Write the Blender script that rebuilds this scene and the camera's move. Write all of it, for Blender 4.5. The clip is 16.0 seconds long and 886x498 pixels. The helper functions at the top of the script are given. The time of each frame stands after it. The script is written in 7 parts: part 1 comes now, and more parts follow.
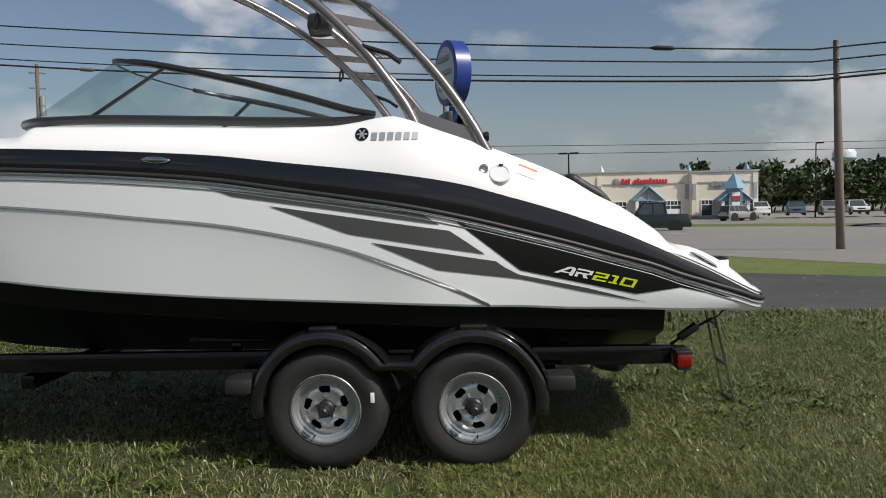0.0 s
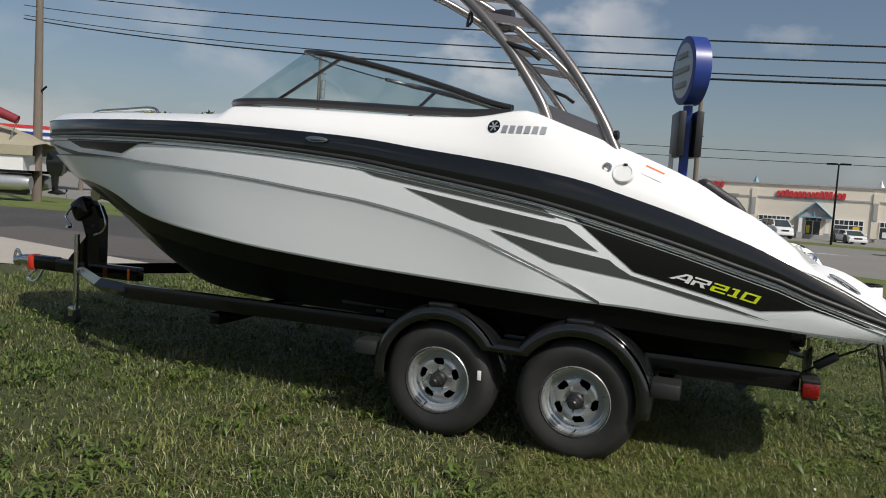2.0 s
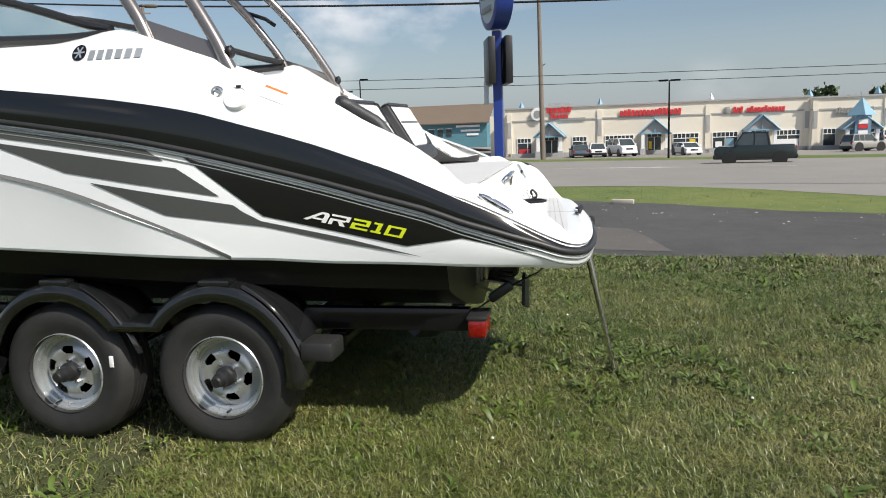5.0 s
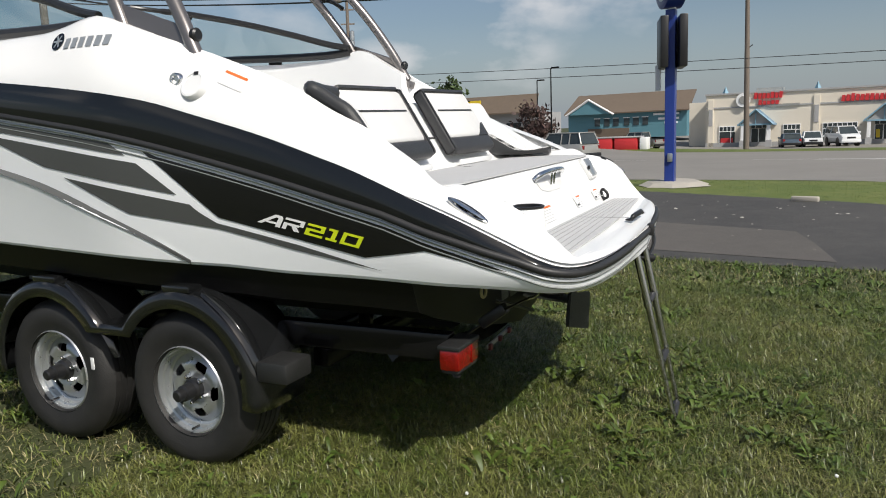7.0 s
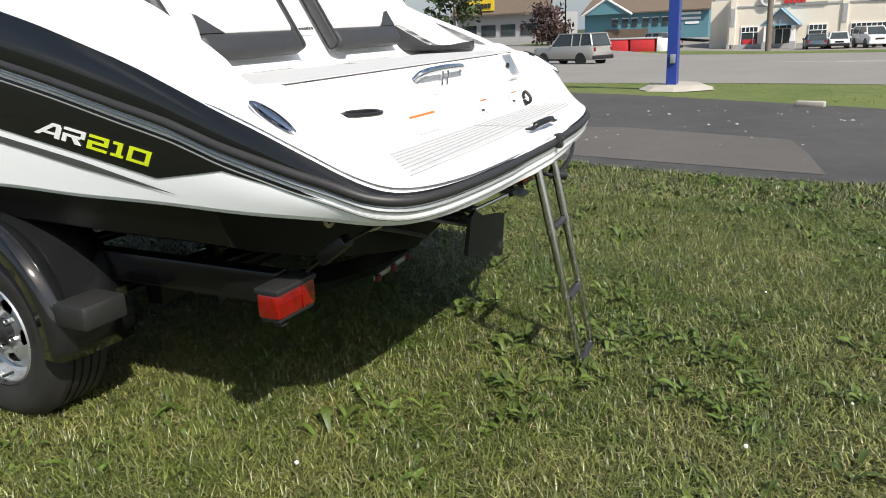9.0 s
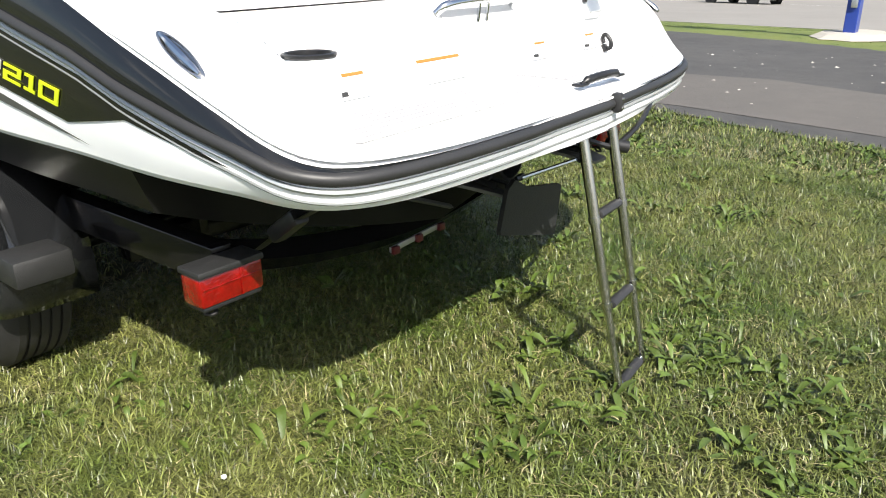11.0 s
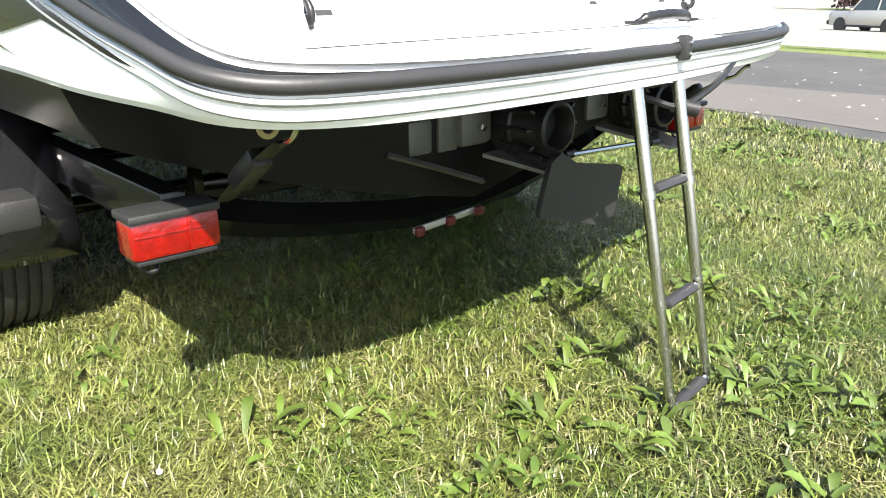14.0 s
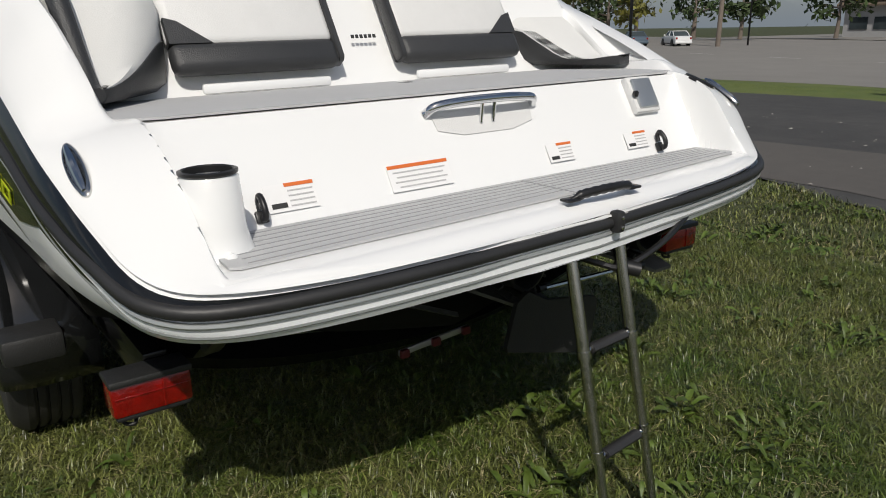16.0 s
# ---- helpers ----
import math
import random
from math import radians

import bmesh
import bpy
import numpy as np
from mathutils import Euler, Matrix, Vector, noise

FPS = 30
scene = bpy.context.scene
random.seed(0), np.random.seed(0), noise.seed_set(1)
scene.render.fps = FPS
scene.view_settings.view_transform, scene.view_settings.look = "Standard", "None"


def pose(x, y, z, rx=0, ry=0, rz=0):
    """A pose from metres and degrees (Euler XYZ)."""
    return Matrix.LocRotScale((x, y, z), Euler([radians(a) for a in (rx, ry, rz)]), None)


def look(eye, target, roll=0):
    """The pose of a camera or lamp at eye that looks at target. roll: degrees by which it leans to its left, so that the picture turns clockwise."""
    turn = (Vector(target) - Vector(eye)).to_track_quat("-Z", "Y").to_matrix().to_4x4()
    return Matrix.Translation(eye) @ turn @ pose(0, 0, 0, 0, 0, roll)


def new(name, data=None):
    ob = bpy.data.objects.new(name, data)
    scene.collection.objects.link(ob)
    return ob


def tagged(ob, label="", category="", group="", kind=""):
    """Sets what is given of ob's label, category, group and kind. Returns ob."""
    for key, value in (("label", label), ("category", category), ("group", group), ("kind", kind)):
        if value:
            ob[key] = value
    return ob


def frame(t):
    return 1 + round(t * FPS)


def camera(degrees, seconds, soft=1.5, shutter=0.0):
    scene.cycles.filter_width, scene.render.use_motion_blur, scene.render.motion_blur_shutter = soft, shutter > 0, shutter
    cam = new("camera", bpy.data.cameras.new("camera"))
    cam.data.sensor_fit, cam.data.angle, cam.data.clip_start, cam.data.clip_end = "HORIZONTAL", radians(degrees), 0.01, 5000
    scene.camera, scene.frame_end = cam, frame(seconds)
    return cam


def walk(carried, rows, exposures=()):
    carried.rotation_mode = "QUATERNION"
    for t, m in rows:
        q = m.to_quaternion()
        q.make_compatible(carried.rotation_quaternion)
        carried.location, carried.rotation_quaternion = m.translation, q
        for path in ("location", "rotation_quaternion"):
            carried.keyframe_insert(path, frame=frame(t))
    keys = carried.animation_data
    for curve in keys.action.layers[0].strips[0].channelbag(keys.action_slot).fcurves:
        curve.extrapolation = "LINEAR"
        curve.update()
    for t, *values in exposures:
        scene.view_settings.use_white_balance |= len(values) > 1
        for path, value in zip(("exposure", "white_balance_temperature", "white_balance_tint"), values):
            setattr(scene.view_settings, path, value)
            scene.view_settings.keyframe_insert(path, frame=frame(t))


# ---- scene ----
cam = camera(62.0, 16.0, soft=1.0)
PATH = [
    (0, (0.455, -5.119, 1.457), (0.380, -3.125, 1.325), -1.3),
    (0.5, (0.576, -5.192, 1.461), (0.277, -3.216, 1.397), -2.3),
    (1, (0.733, -5.303, 1.48), (0.246, -3.364, 1.408), -0.7),
    (1.5, (0.939, -5.259, 1.433), (0.285, -3.347, 1.372), 0.8),
    (2, (1.136, -5.179, 1.448), (0.431, -3.315, 1.287), 3.5),
    (2.5, (1.226, -5.026, 1.437), (0.638, -3.112, 1.249), 2.9),
    (3, (1.353, -4.844, 1.437), (0.806, -2.931, 1.234), 1.5),
    (3.5, (1.510, -4.663, 1.428), (0.987, -2.759, 1.192), -1.3),
    (4, (1.763, -4.518, 1.407), (1.167, -2.623, 1.174), 0.6),
    (4.5, (1.897, -4.297, 1.382), (1.511, -2.371, 1.071), -0.4),
    (5, (2.082, -4.212, 1.394), (1.706, -2.271, 1.092), -2.0),
    (5.2, (2.258, -4.065, 1.413), (1.739, -2.156, 1.117), -2.5),
    (7.3, (2.751, -3.317, 1.355), (1.829, -1.575, 1.013), -0.8),
    (7.5, (2.729, -3.238, 1.342), (1.804, -1.508, 0.955), 0.9),
    (8, (2.877, -3.041, 1.307), (1.98, -1.32, 0.823), -1.6),
    (8.5, (2.932, -2.819, 1.316), (2.091, -1.073, 0.82), -1.4),
    (8.7, (2.985, -2.749, 1.305), (2.13, -1.017, 0.789), -1.9),
    (10.8, (3.09, -2.049, 1.278), (1.979, -0.555, 0.548), -0.1),
    (11, (3.092, -1.956, 1.263), (1.916, -0.504, 0.551), -0.5),
    (11.5, (3.247, -1.656, 1.25), (1.732, -0.563, 0.536), 1.3),
    (12, (3.195, -1.6, 1.146), (1.676, -0.576, 0.345), 0.9),
    (12.5, (3.077, -1.574, 1.025), (1.609, -0.419, 0.311), 1.0),
    (13, (3.022, -1.563, 0.952), (1.604, -0.292, 0.342), -0.0),
    (13.5, (3.017, -1.557, 0.941), (1.61, -0.265, 0.349), -0.6),
    (14, (3.047, -1.561, 1.003), (1.659, -0.275, 0.354), 0.1),
    (14.5, (3.053, -1.592, 1.126), (1.758, -0.269, 0.37), -0.4),
    (15, (3.068, -1.593, 1.208), (1.815, -0.22, 0.47), -1.6),
    (15.5, (3.162, -1.496, 1.29), (1.798, -0.196, 0.622), -2.6),
    (16, (3.324, -1.365, 1.358), (1.775, -0.235, 0.791), -0.8),
]
walk(cam, [(t, look(eye, target, roll)) for t, eye, target, roll in PATH], exposures=[(0.0, -0.38), (1.0, -0.68), (2.0, -0.48), (2.5, -0.33), (3.0, -0.08), (3.5, 0.04), (4.0, -0.03), (4.5, 0.07), (5.0, 0.14), (5.2, 0.14), (7.3, -0.28), (7.5, -0.26), (8.0, 0.07), (8.7, 0.17), (10.8, 0.82), (11.0, 0.82), (11.5, 0.42), (12.0, 0.72), (12.5, 0.97), (13.0, 1.37), (13.5, 1.72), (14.5, 1.47), (15.0, 1.12), (15.5, 0.47), (16.0, -0.78)])

# ---- light ----
SUN_DIR = Vector((0.82, -0.51, 1.0)).normalized()
world = bpy.data.worlds.new("sky")
scene.world = world
world.use_nodes = True
wn, wl = world.node_tree.nodes, world.node_tree.links
wn.clear()
w_out = wn.new("ShaderNodeOutputWorld")
w_bg = wn.new("ShaderNodeBackground")
w_sky = wn.new("ShaderNodeTexSky")
w_sky.sky_type = "NISHITA"
w_sky.sun_disc = False
w_sky.sun_elevation = math.asin(SUN_DIR.z)
w_sky.sun_rotation = math.atan2(SUN_DIR.x, SUN_DIR.y)
w_sky.air_density, w_sky.dust_density, w_sky.ozone_density = 1.0, 2.2, 1.0
w_bg.inputs["Strength"].default_value = 0.105
w_co = wn.new("ShaderNodeTexCoord")
w_map = wn.new("ShaderNodeMapping")
w_map.inputs["Scale"].default_value = (1.0, 1.0, 1.9)
w_n1 = wn.new("ShaderNodeTexNoise")
w_n1.inputs["Scale"].default_value, w_n1.inputs["Detail"].default_value, w_n1.inputs["Roughness"].default_value = 5.5, 7.0, 0.52
w_r1 = wn.new("ShaderNodeValToRGB")
w_r1.color_ramp.elements[0].position, w_r1.color_ramp.elements[1].position = 0.51, 0.64
w_n2 = wn.new("ShaderNodeTexNoise")
w_n2.inputs["Scale"].default_value, w_n2.inputs["Detail"].default_value = 2.2, 3.0
w_r2 = wn.new("ShaderNodeValToRGB")
w_r2.color_ramp.elements[0].position, w_r2.color_ramp.elements[1].position = 0.40, 0.62
w_sep = wn.new("ShaderNodeSeparateXYZ")
w_hor = wn.new("ShaderNodeMapRange")
w_hor.inputs["From Min"].default_value, w_hor.inputs["From Max"].default_value = 0.0, 0.14
w_hor.inputs["To Min"].default_value, w_hor.inputs["To Max"].default_value = 0.55, 0.0
w_mul = wn.new("ShaderNodeMath")
w_mul.operation = "MULTIPLY"
w_mul2 = wn.new("ShaderNodeMath")
w_mul2.operation = "MULTIPLY"
w_mul2.inputs[1].default_value = 0.8
w_haze = wn.new("ShaderNodeMixRGB")
w_haze.inputs["Color2"].default_value = (4.8, 5.6, 6.6, 1)
w_mix = wn.new("ShaderNodeMixRGB")
w_mix.inputs["Color2"].default_value = (8.6, 8.5, 8.6, 1)
wl.new(w_co.outputs["Generated"], w_map.inputs["Vector"])
wl.new(w_map.outputs["Vector"], w_n1.inputs["Vector"])
wl.new(w_map.outputs["Vector"], w_n2.inputs["Vector"])
wl.new(w_n1.outputs["Fac"], w_r1.inputs["Fac"])
wl.new(w_n2.outputs["Fac"], w_r2.inputs["Fac"])
wl.new(w_r1.outputs["Color"], w_mul.inputs[0])
wl.new(w_r2.outputs["Color"], w_mul.inputs[1])
wl.new(w_mul.outputs["Value"], w_mul2.inputs[0])
wl.new(w_co.outputs["Generated"], w_sep.inputs["Vector"])
wl.new(w_sep.outputs["Z"], w_hor.inputs["Value"])
wl.new(w_sky.outputs["Color"], w_haze.inputs["Color1"])
wl.new(w_hor.outputs["Result"], w_haze.inputs["Fac"])
wl.new(w_haze.outputs["Color"], w_mix.inputs["Color1"])
wl.new(w_mul2.outputs["Value"], w_mix.inputs["Fac"])
wl.new(w_mix.outputs["Color"], w_bg.inputs["Color"])
wl.new(w_bg.outputs["Background"], w_out.inputs["Surface"])

sun_data = bpy.data.lights.new("sun", "SUN")
sun_data.energy, sun_data.angle, sun_data.color = 5.0, radians(0.53), (1.0, 0.95, 0.87)
sun = new("sun", sun_data)
sun.matrix_world = look(SUN_DIR * 60, (0, 0, 0))


# ---- materials ----
def material(name, base, rough=0.5, metal=0.0, var=0.0, scale=8.0, second=None, bump=0.0, bump_scale=60.0, coat=0.0, spec=0.5, island=0.0, rand=0.0, alpha=1.0, trans=0.0, emit=None, emit_strength=0.0, stretch=(1, 1, 1), rough_var=0.0):
    """A node material: a base colour that varies over two scales of noise towards a second colour, with fine relief."""
    m = bpy.data.materials.new(name)
    m.use_nodes = True
    nodes, links = m.node_tree.nodes, m.node_tree.links
    p = nodes["Principled BSDF"]
    p.inputs["Base Color"].default_value = (*base, 1)
    p.inputs["Roughness"].default_value = rough
    p.inputs["Metallic"].default_value = metal
    p.inputs["Coat Weight"].default_value = coat
    p.inputs["Coat Roughness"].default_value = 0.06
    p.inputs["Specular IOR Level"].default_value = spec
    p.inputs["Alpha"].default_value = alpha
    p.inputs["Transmission Weight"].default_value = trans
    if emit:
        p.inputs["Emission Color"].default_value = (*emit, 1)
        p.inputs["Emission Strength"].default_value = emit_strength
    co = nodes.new("ShaderNodeTexCoord")
    mp = nodes.new("ShaderNodeMapping")
    mp.inputs["Scale"].default_value = stretch
    links.new(co.outputs["Object"], mp.inputs["Vector"])
    vec = mp.outputs["Vector"]
    colour = None
    if var > 0:
        second = second or tuple(c * 0.6 for c in base)
        n1 = nodes.new("ShaderNodeTexNoise")
        n1.inputs["Scale"].default_value, n1.inputs["Detail"].default_value, n1.inputs["Roughness"].default_value = scale, 8.0, 0.62
        n2 = nodes.new("ShaderNodeTexNoise")
        n2.inputs["Scale"].default_value, n2.inputs["Detail"].default_value = scale * 0.13, 3.0
        add = nodes.new("ShaderNodeMath")
        add.operation = "ADD"
        rng = nodes.new("ShaderNodeMapRange")
        rng.inputs["From Min"].default_value, rng.inputs["From Max"].default_value = 0.75, 1.3
        rng.inputs["To Max"].default_value = var
        mix = nodes.new("ShaderNodeMixRGB")
        mix.inputs["Color1"].default_value, mix.inputs["Color2"].default_value = (*base, 1), (*second, 1)
        links.new(vec, n1.inputs["Vector"])
        links.new(vec, n2.inputs["Vector"])
        links.new(n1.outputs["Fac"], add.inputs[0])
        links.new(n2.outputs["Fac"], add.inputs[1])
        links.new(add.outputs["Value"], rng.inputs["Value"])
        links.new(rng.outputs["Result"], mix.inputs["Fac"])
        colour = mix.outputs["Color"]
        if rough_var:
            rr = nodes.new("ShaderNodeMapRange")
            rr.inputs["To Min"].default_value, rr.inputs["To Max"].default_value = rough - rough_var, rough + rough_var
            links.new(n1.outputs["Fac"], rr.inputs["Value"])
            links.new(rr.outputs["Result"], p.inputs["Roughness"])
    for weight, source in ((island, "isl"), (rand, "obj")):
        if weight > 0:
            if source == "isl":
                src = nodes.new("ShaderNodeNewGeometry").outputs["Random Per Island"]
            else:
                src = nodes.new("ShaderNodeObjectInfo").outputs["Random"]
            hsv = nodes.new("ShaderNodeHueSaturation")
            rng = nodes.new("ShaderNodeMapRange")
            rng.inputs["To Min"].default_value, rng.inputs["To Max"].default_value = 1 - weight, 1 + weight
            links.new(src, rng.inputs["Value"])
            links.new(rng.outputs["Result"], hsv.inputs["Value"])
            if colour:
                links.new(colour, hsv.inputs["Color"])
            else:
                hsv.inputs["Color"].default_value = (*base, 1)
            colour = hsv.outputs["Color"]
    if colour:
        links.new(colour, p.inputs["Base Color"])
    if bump > 0:
        nb = nodes.new("ShaderNodeTexNoise")
        nb.inputs["Scale"].default_value, nb.inputs["Detail"].default_value = bump_scale, 5.0
        bp = nodes.new("ShaderNodeBump")
        bp.inputs["Strength"].default_value, bp.inputs["Distance"].default_value = bump, 0.02
        links.new(vec, nb.inputs["Vector"])
        links.new(nb.outputs["Fac"], bp.inputs["Height"])
        links.new(bp.outputs["Normal"], p.inputs["Normal"])
    return m


GEL_WHITE = material("white_gelcoat", (0.87, 0.875, 0.87), 0.22, var=0.06, scale=3.0, second=(0.80, 0.81, 0.805), coat=0.3)
GEL_SIDE = material("pearl_gelcoat", (0.89, 0.915, 0.93), 0.28, var=0.05, scale=2.0, second=(0.86, 0.87, 0.875), coat=0.3)
GEL_BLACK = material("black_gelcoat", (0.008, 0.009, 0.010), 0.10, var=0.3, scale=5.0, second=(0.012, 0.013, 0.014), coat=0.2)
GEL_BOTTOM = material("black_bottom_gelcoat", (0.006, 0.006, 0.006), 0.32, var=0.4, scale=6.0, second=(0.010, 0.010, 0.009), spec=0.2)
DECAL_GREY = material("dark_grey_decal", (0.075, 0.078, 0.076), 0.35, var=0.15, scale=12.0)
DECAL_BLACK = material("gloss_black_decal", (0.006, 0.006, 0.007), 0.12, var=0.2, scale=8.0, coat=0.4)
PIN_GREY = material("grey_pinstripe", (0.20, 0.215, 0.21), 0.35, var=0.2, scale=20.0)
SILVER_PIN = material("silver_pinstripe", (0.42, 0.44, 0.44), 0.3, 0.4, var=0.2, scale=20.0)
LETTER_WHITE = material("white_letters", (0.80, 0.80, 0.79), 0.3, var=0.05)
LETTER_GREY = material("silver_letters", (0.42, 0.45, 0.47), 0.3, 0.5, var=0.1)
LETTER_LIME = material("lime_letters", (0.62, 0.72, 0.02), 0.3, var=0.1, second=(0.5, 0.6, 0.02))
RUBBER = material("black_rubber", (0.022, 0.022, 0.023), 0.48, var=0.4, scale=15.0, second=(0.04, 0.04, 0.04), bump=0.05, bump_scale=120)
TYRE = material("tyre_rubber", (0.013, 0.013, 0.013), 0.62, var=0.6, scale=18.0, second=(0.034, 0.032, 0.030), bump=0.15, bump_scale=160)
GALV = material("painted_silver_steel", (0.52, 0.54, 0.55), 0.30, 0.75, var=0.4, scale=25.0, second=(0.48, 0.50, 0.51), bump=0.03, bump_scale=180, rough_var=0.1)
CHROME = material("chrome", (0.72, 0.73, 0.74), 0.08, 1.0, var=0.1, scale=10.0)
STAINLESS = material("polished_stainless", (0.60, 0.60, 0.58), 0.18, 1.0, var=0.2, scale=30.0, second=(0.45, 0.45, 0.44))
TOWER = material("bronze_grey_aluminium", (0.23, 0.215, 0.21), 0.32, 0.7, var=0.2, scale=10.0, second=(0.17, 0.16, 0.155))
TRAILER_BLACK = material("black_trailer_paint", (0.005, 0.005, 0.006), 0.14, var=0.5, scale=10.0, second=(0.011, 0.0105, 0.010), spec=0.35)
FENDER = material("black_plastic_fender", (0.006, 0.0065, 0.007), 0.08, var=0.5, scale=7.0, second=(0.018, 0.019, 0.02), coat=0.5)
STEP = material("textured_black_plastic", (0.016, 0.0165, 0.0165), 0.5, var=0.5, scale=30.0, second=(0.03, 0.03, 0.03), bump=0.2, bump_scale=220)
FRAME_DARK = material("windshield_frame_black", (0.022, 0.022, 0.022), 0.35, var=0.3, scale=12.0)
MAT_GREY = material("grey_deck_mat", (0.50, 0.505, 0.51), 0.8, var=0.3, scale=40.0, second=(0.43, 0.435, 0.44), bump=0.15, bump_scale=300)
MAT_LINE = material("mat_groove", (0.34, 0.345, 0.35), 0.8, var=0.2)
VINYL_LIGHT = material("pale_grey_vinyl", (0.72, 0.72, 0.71), 0.5, var=0.15, scale=14.0, bump=0.12, bump_scale=260)
VINYL_WHITE = material("white_vinyl", (0.74, 0.74, 0.72), 0.5, var=0.12, scale=10.0, bump=0.08, bump_scale=240)
VINYL_DARK = material("charcoal_vinyl", (0.032, 0.033, 0.035), 0.42, var=0.4, scale=16.0, second=(0.055, 0.056, 0.058), bump=0.2, bump_scale=260)
RED_LENS = material("red_lens", (0.13, 0.001, 0.001), 0.10, var=0.9, scale=30.0, second=(0.36, 0.006, 0.003), coat=0.6, bump=0.25, bump_scale=60)
AMBER = material("amber_lens", (0.75, 0.16, 0.01), 0.2, var=0.2, coat=0.4)
ORANGE = material("orange_label", (0.70, 0.16, 0.03), 0.5, var=0.08)
LABEL = material("white_label", (0.85, 0.85, 0.845), 0.5, var=0.06)
INK = material("black_ink", (0.03, 0.03, 0.03), 0.6, var=0.1)
INK_SOFT = material("grey_ink", (0.50, 0.50, 0.50), 0.6, var=0.1)
BLACK_PLASTIC = material("black_plastic", (0.012, 0.012, 0.013), 0.4, var=0.4, scale=20.0, second=(0.03, 0.03, 0.03), bump=0.05)
CAST = material("cast_alloy", (0.15, 0.155, 0.14), 0.45, 0.4, var=0.6, scale=14.0, second=(0.09, 0.088, 0.08), bump=0.1, bump_scale=120)
ROLLER_RED = material("dark_red_plastic", (0.10, 0.010, 0.012), 0.35, var=0.3, scale=20.0)
RED_COVER = material("red_plastic", (0.62, 0.04, 0.02), 0.4, var=0.2)
YELLOW_ROLLER = material("yellow_rubber", (0.50, 0.44, 0.20), 0.5, var=0.3, scale=20.0)

GLASS = bpy.data.materials.new("tinted_glass")
GLASS.use_nodes = True
gnn, gll = GLASS.node_tree.nodes, GLASS.node_tree.links
gnn.clear()
g_out, g_mix, g_tr, g_gl, g_fr = (gnn.new("ShaderNode" + k) for k in ("OutputMaterial", "MixShader", "BsdfTransparent", "BsdfGlossy", "Value"))
g_tr.inputs["Color"].default_value = (0.80, 0.86, 0.85, 1)
g_gl.inputs["Roughness"].default_value = 0.03
g_fr.outputs["Value"].default_value = 0.08
gll.new(g_fr.outputs["Value"], g_mix.inputs["Fac"])
gll.new(g_tr.outputs["BSDF"], g_mix.inputs[1])
gll.new(g_gl.outputs["BSDF"], g_mix.inputs[2])
gll.new(g_mix.outputs["Shader"], g_out.inputs["Surface"])


# ---- building tools ----
GRASS = material("lawn_soil", (0.036, 0.052, 0.012), 0.95, var=0.9, scale=5.0, second=(0.060, 0.058, 0.022), bump=0.5, bump_scale=40)
BLADE = material("grass_blade", (0.054, 0.094, 0.011), 0.42, var=1.0, scale=3.2, second=(0.168, 0.172, 0.050), island=0.72, spec=0.55, trans=0.0)
STRAW = material("dry_straw", (0.36, 0.32, 0.17), 0.7, var=0.6, scale=4.0, second=(0.22, 0.19, 0.085), island=0.4)
WEED = material("weed_leaf", (0.078, 0.112, 0.017), 0.5, var=0.8, scale=9.0, second=(0.055, 0.098, 0.016), island=0.35, bump=0.1, bump_scale=120)
ASPHALT = material("asphalt", (0.044, 0.043, 0.042), 0.85, var=0.9, scale=3.0, second=(0.078, 0.074, 0.070), bump=0.25, bump_scale=120)
ASPHALT_OLD = material("old_asphalt", (0.105, 0.096, 0.087), 0.9, var=0.7, scale=4.0, second=(0.075, 0.070, 0.065), bump=0.25, bump_scale=120)
ROAD = material("worn_road_surface", (0.20, 0.19, 0.175), 0.85, var=0.6, scale=0.6, second=(0.26, 0.245, 0.22), bump=0.15, bump_scale=90)
LOT = material("lot_surface", (0.24, 0.225, 0.20), 0.88, var=0.6, scale=0.5, second=(0.17, 0.165, 0.155))
LINE_WHITE = material("worn_white_paint", (0.50, 0.50, 0.48), 0.8, var=0.6, scale=8.0, second=(0.30, 0.29, 0.27))
CONCRETE = material("concrete", (0.42, 0.39, 0.34), 0.85, var=0.6, scale=6.0, second=(0.33, 0.31, 0.27), bump=0.2, bump_scale=90)
STUCCO = material("cream_stucco", (0.76, 0.70, 0.59), 0.9, var=0.35, scale=0.8, second=(0.68, 0.62, 0.51), bump=0.1, bump_scale=30)
STUCCO_GREY = material("grey_stucco_band", (0.40, 0.40, 0.40), 0.85, var=0.3, scale=1.5)
ROOF_BLUE = material("blue_metal_roof", (0.13, 0.23, 0.33), 0.5, var=0.3, scale=3.0, second=(0.18, 0.29, 0.38))
BLUE_TRIM = material("pale_blue_trim", (0.22, 0.38, 0.48), 0.6, var=0.2, scale=3.0)
ROOF_BROWN = material("brown_shingle_roof", (0.15, 0.115, 0.085), 0.9, var=0.5, scale=2.0, second=(0.11, 0.085, 0.065), bump=0.2, bump_scale=20)
TEAL_WALL = material("teal_siding", (0.10, 0.24, 0.29), 0.7, var=0.3, scale=1.5, second=(0.08, 0.19, 0.24))
SIGN_RED = material("red_sign", (0.58, 0.035, 0.04), 0.5, var=0.2)
SIGN_YELLOW = material("yellow_sign", (0.75, 0.55, 0.03), 0.5, var=0.15)
SIGN_GREY = material("grey_sign", (0.30, 0.30, 0.28), 0.5, var=0.2)
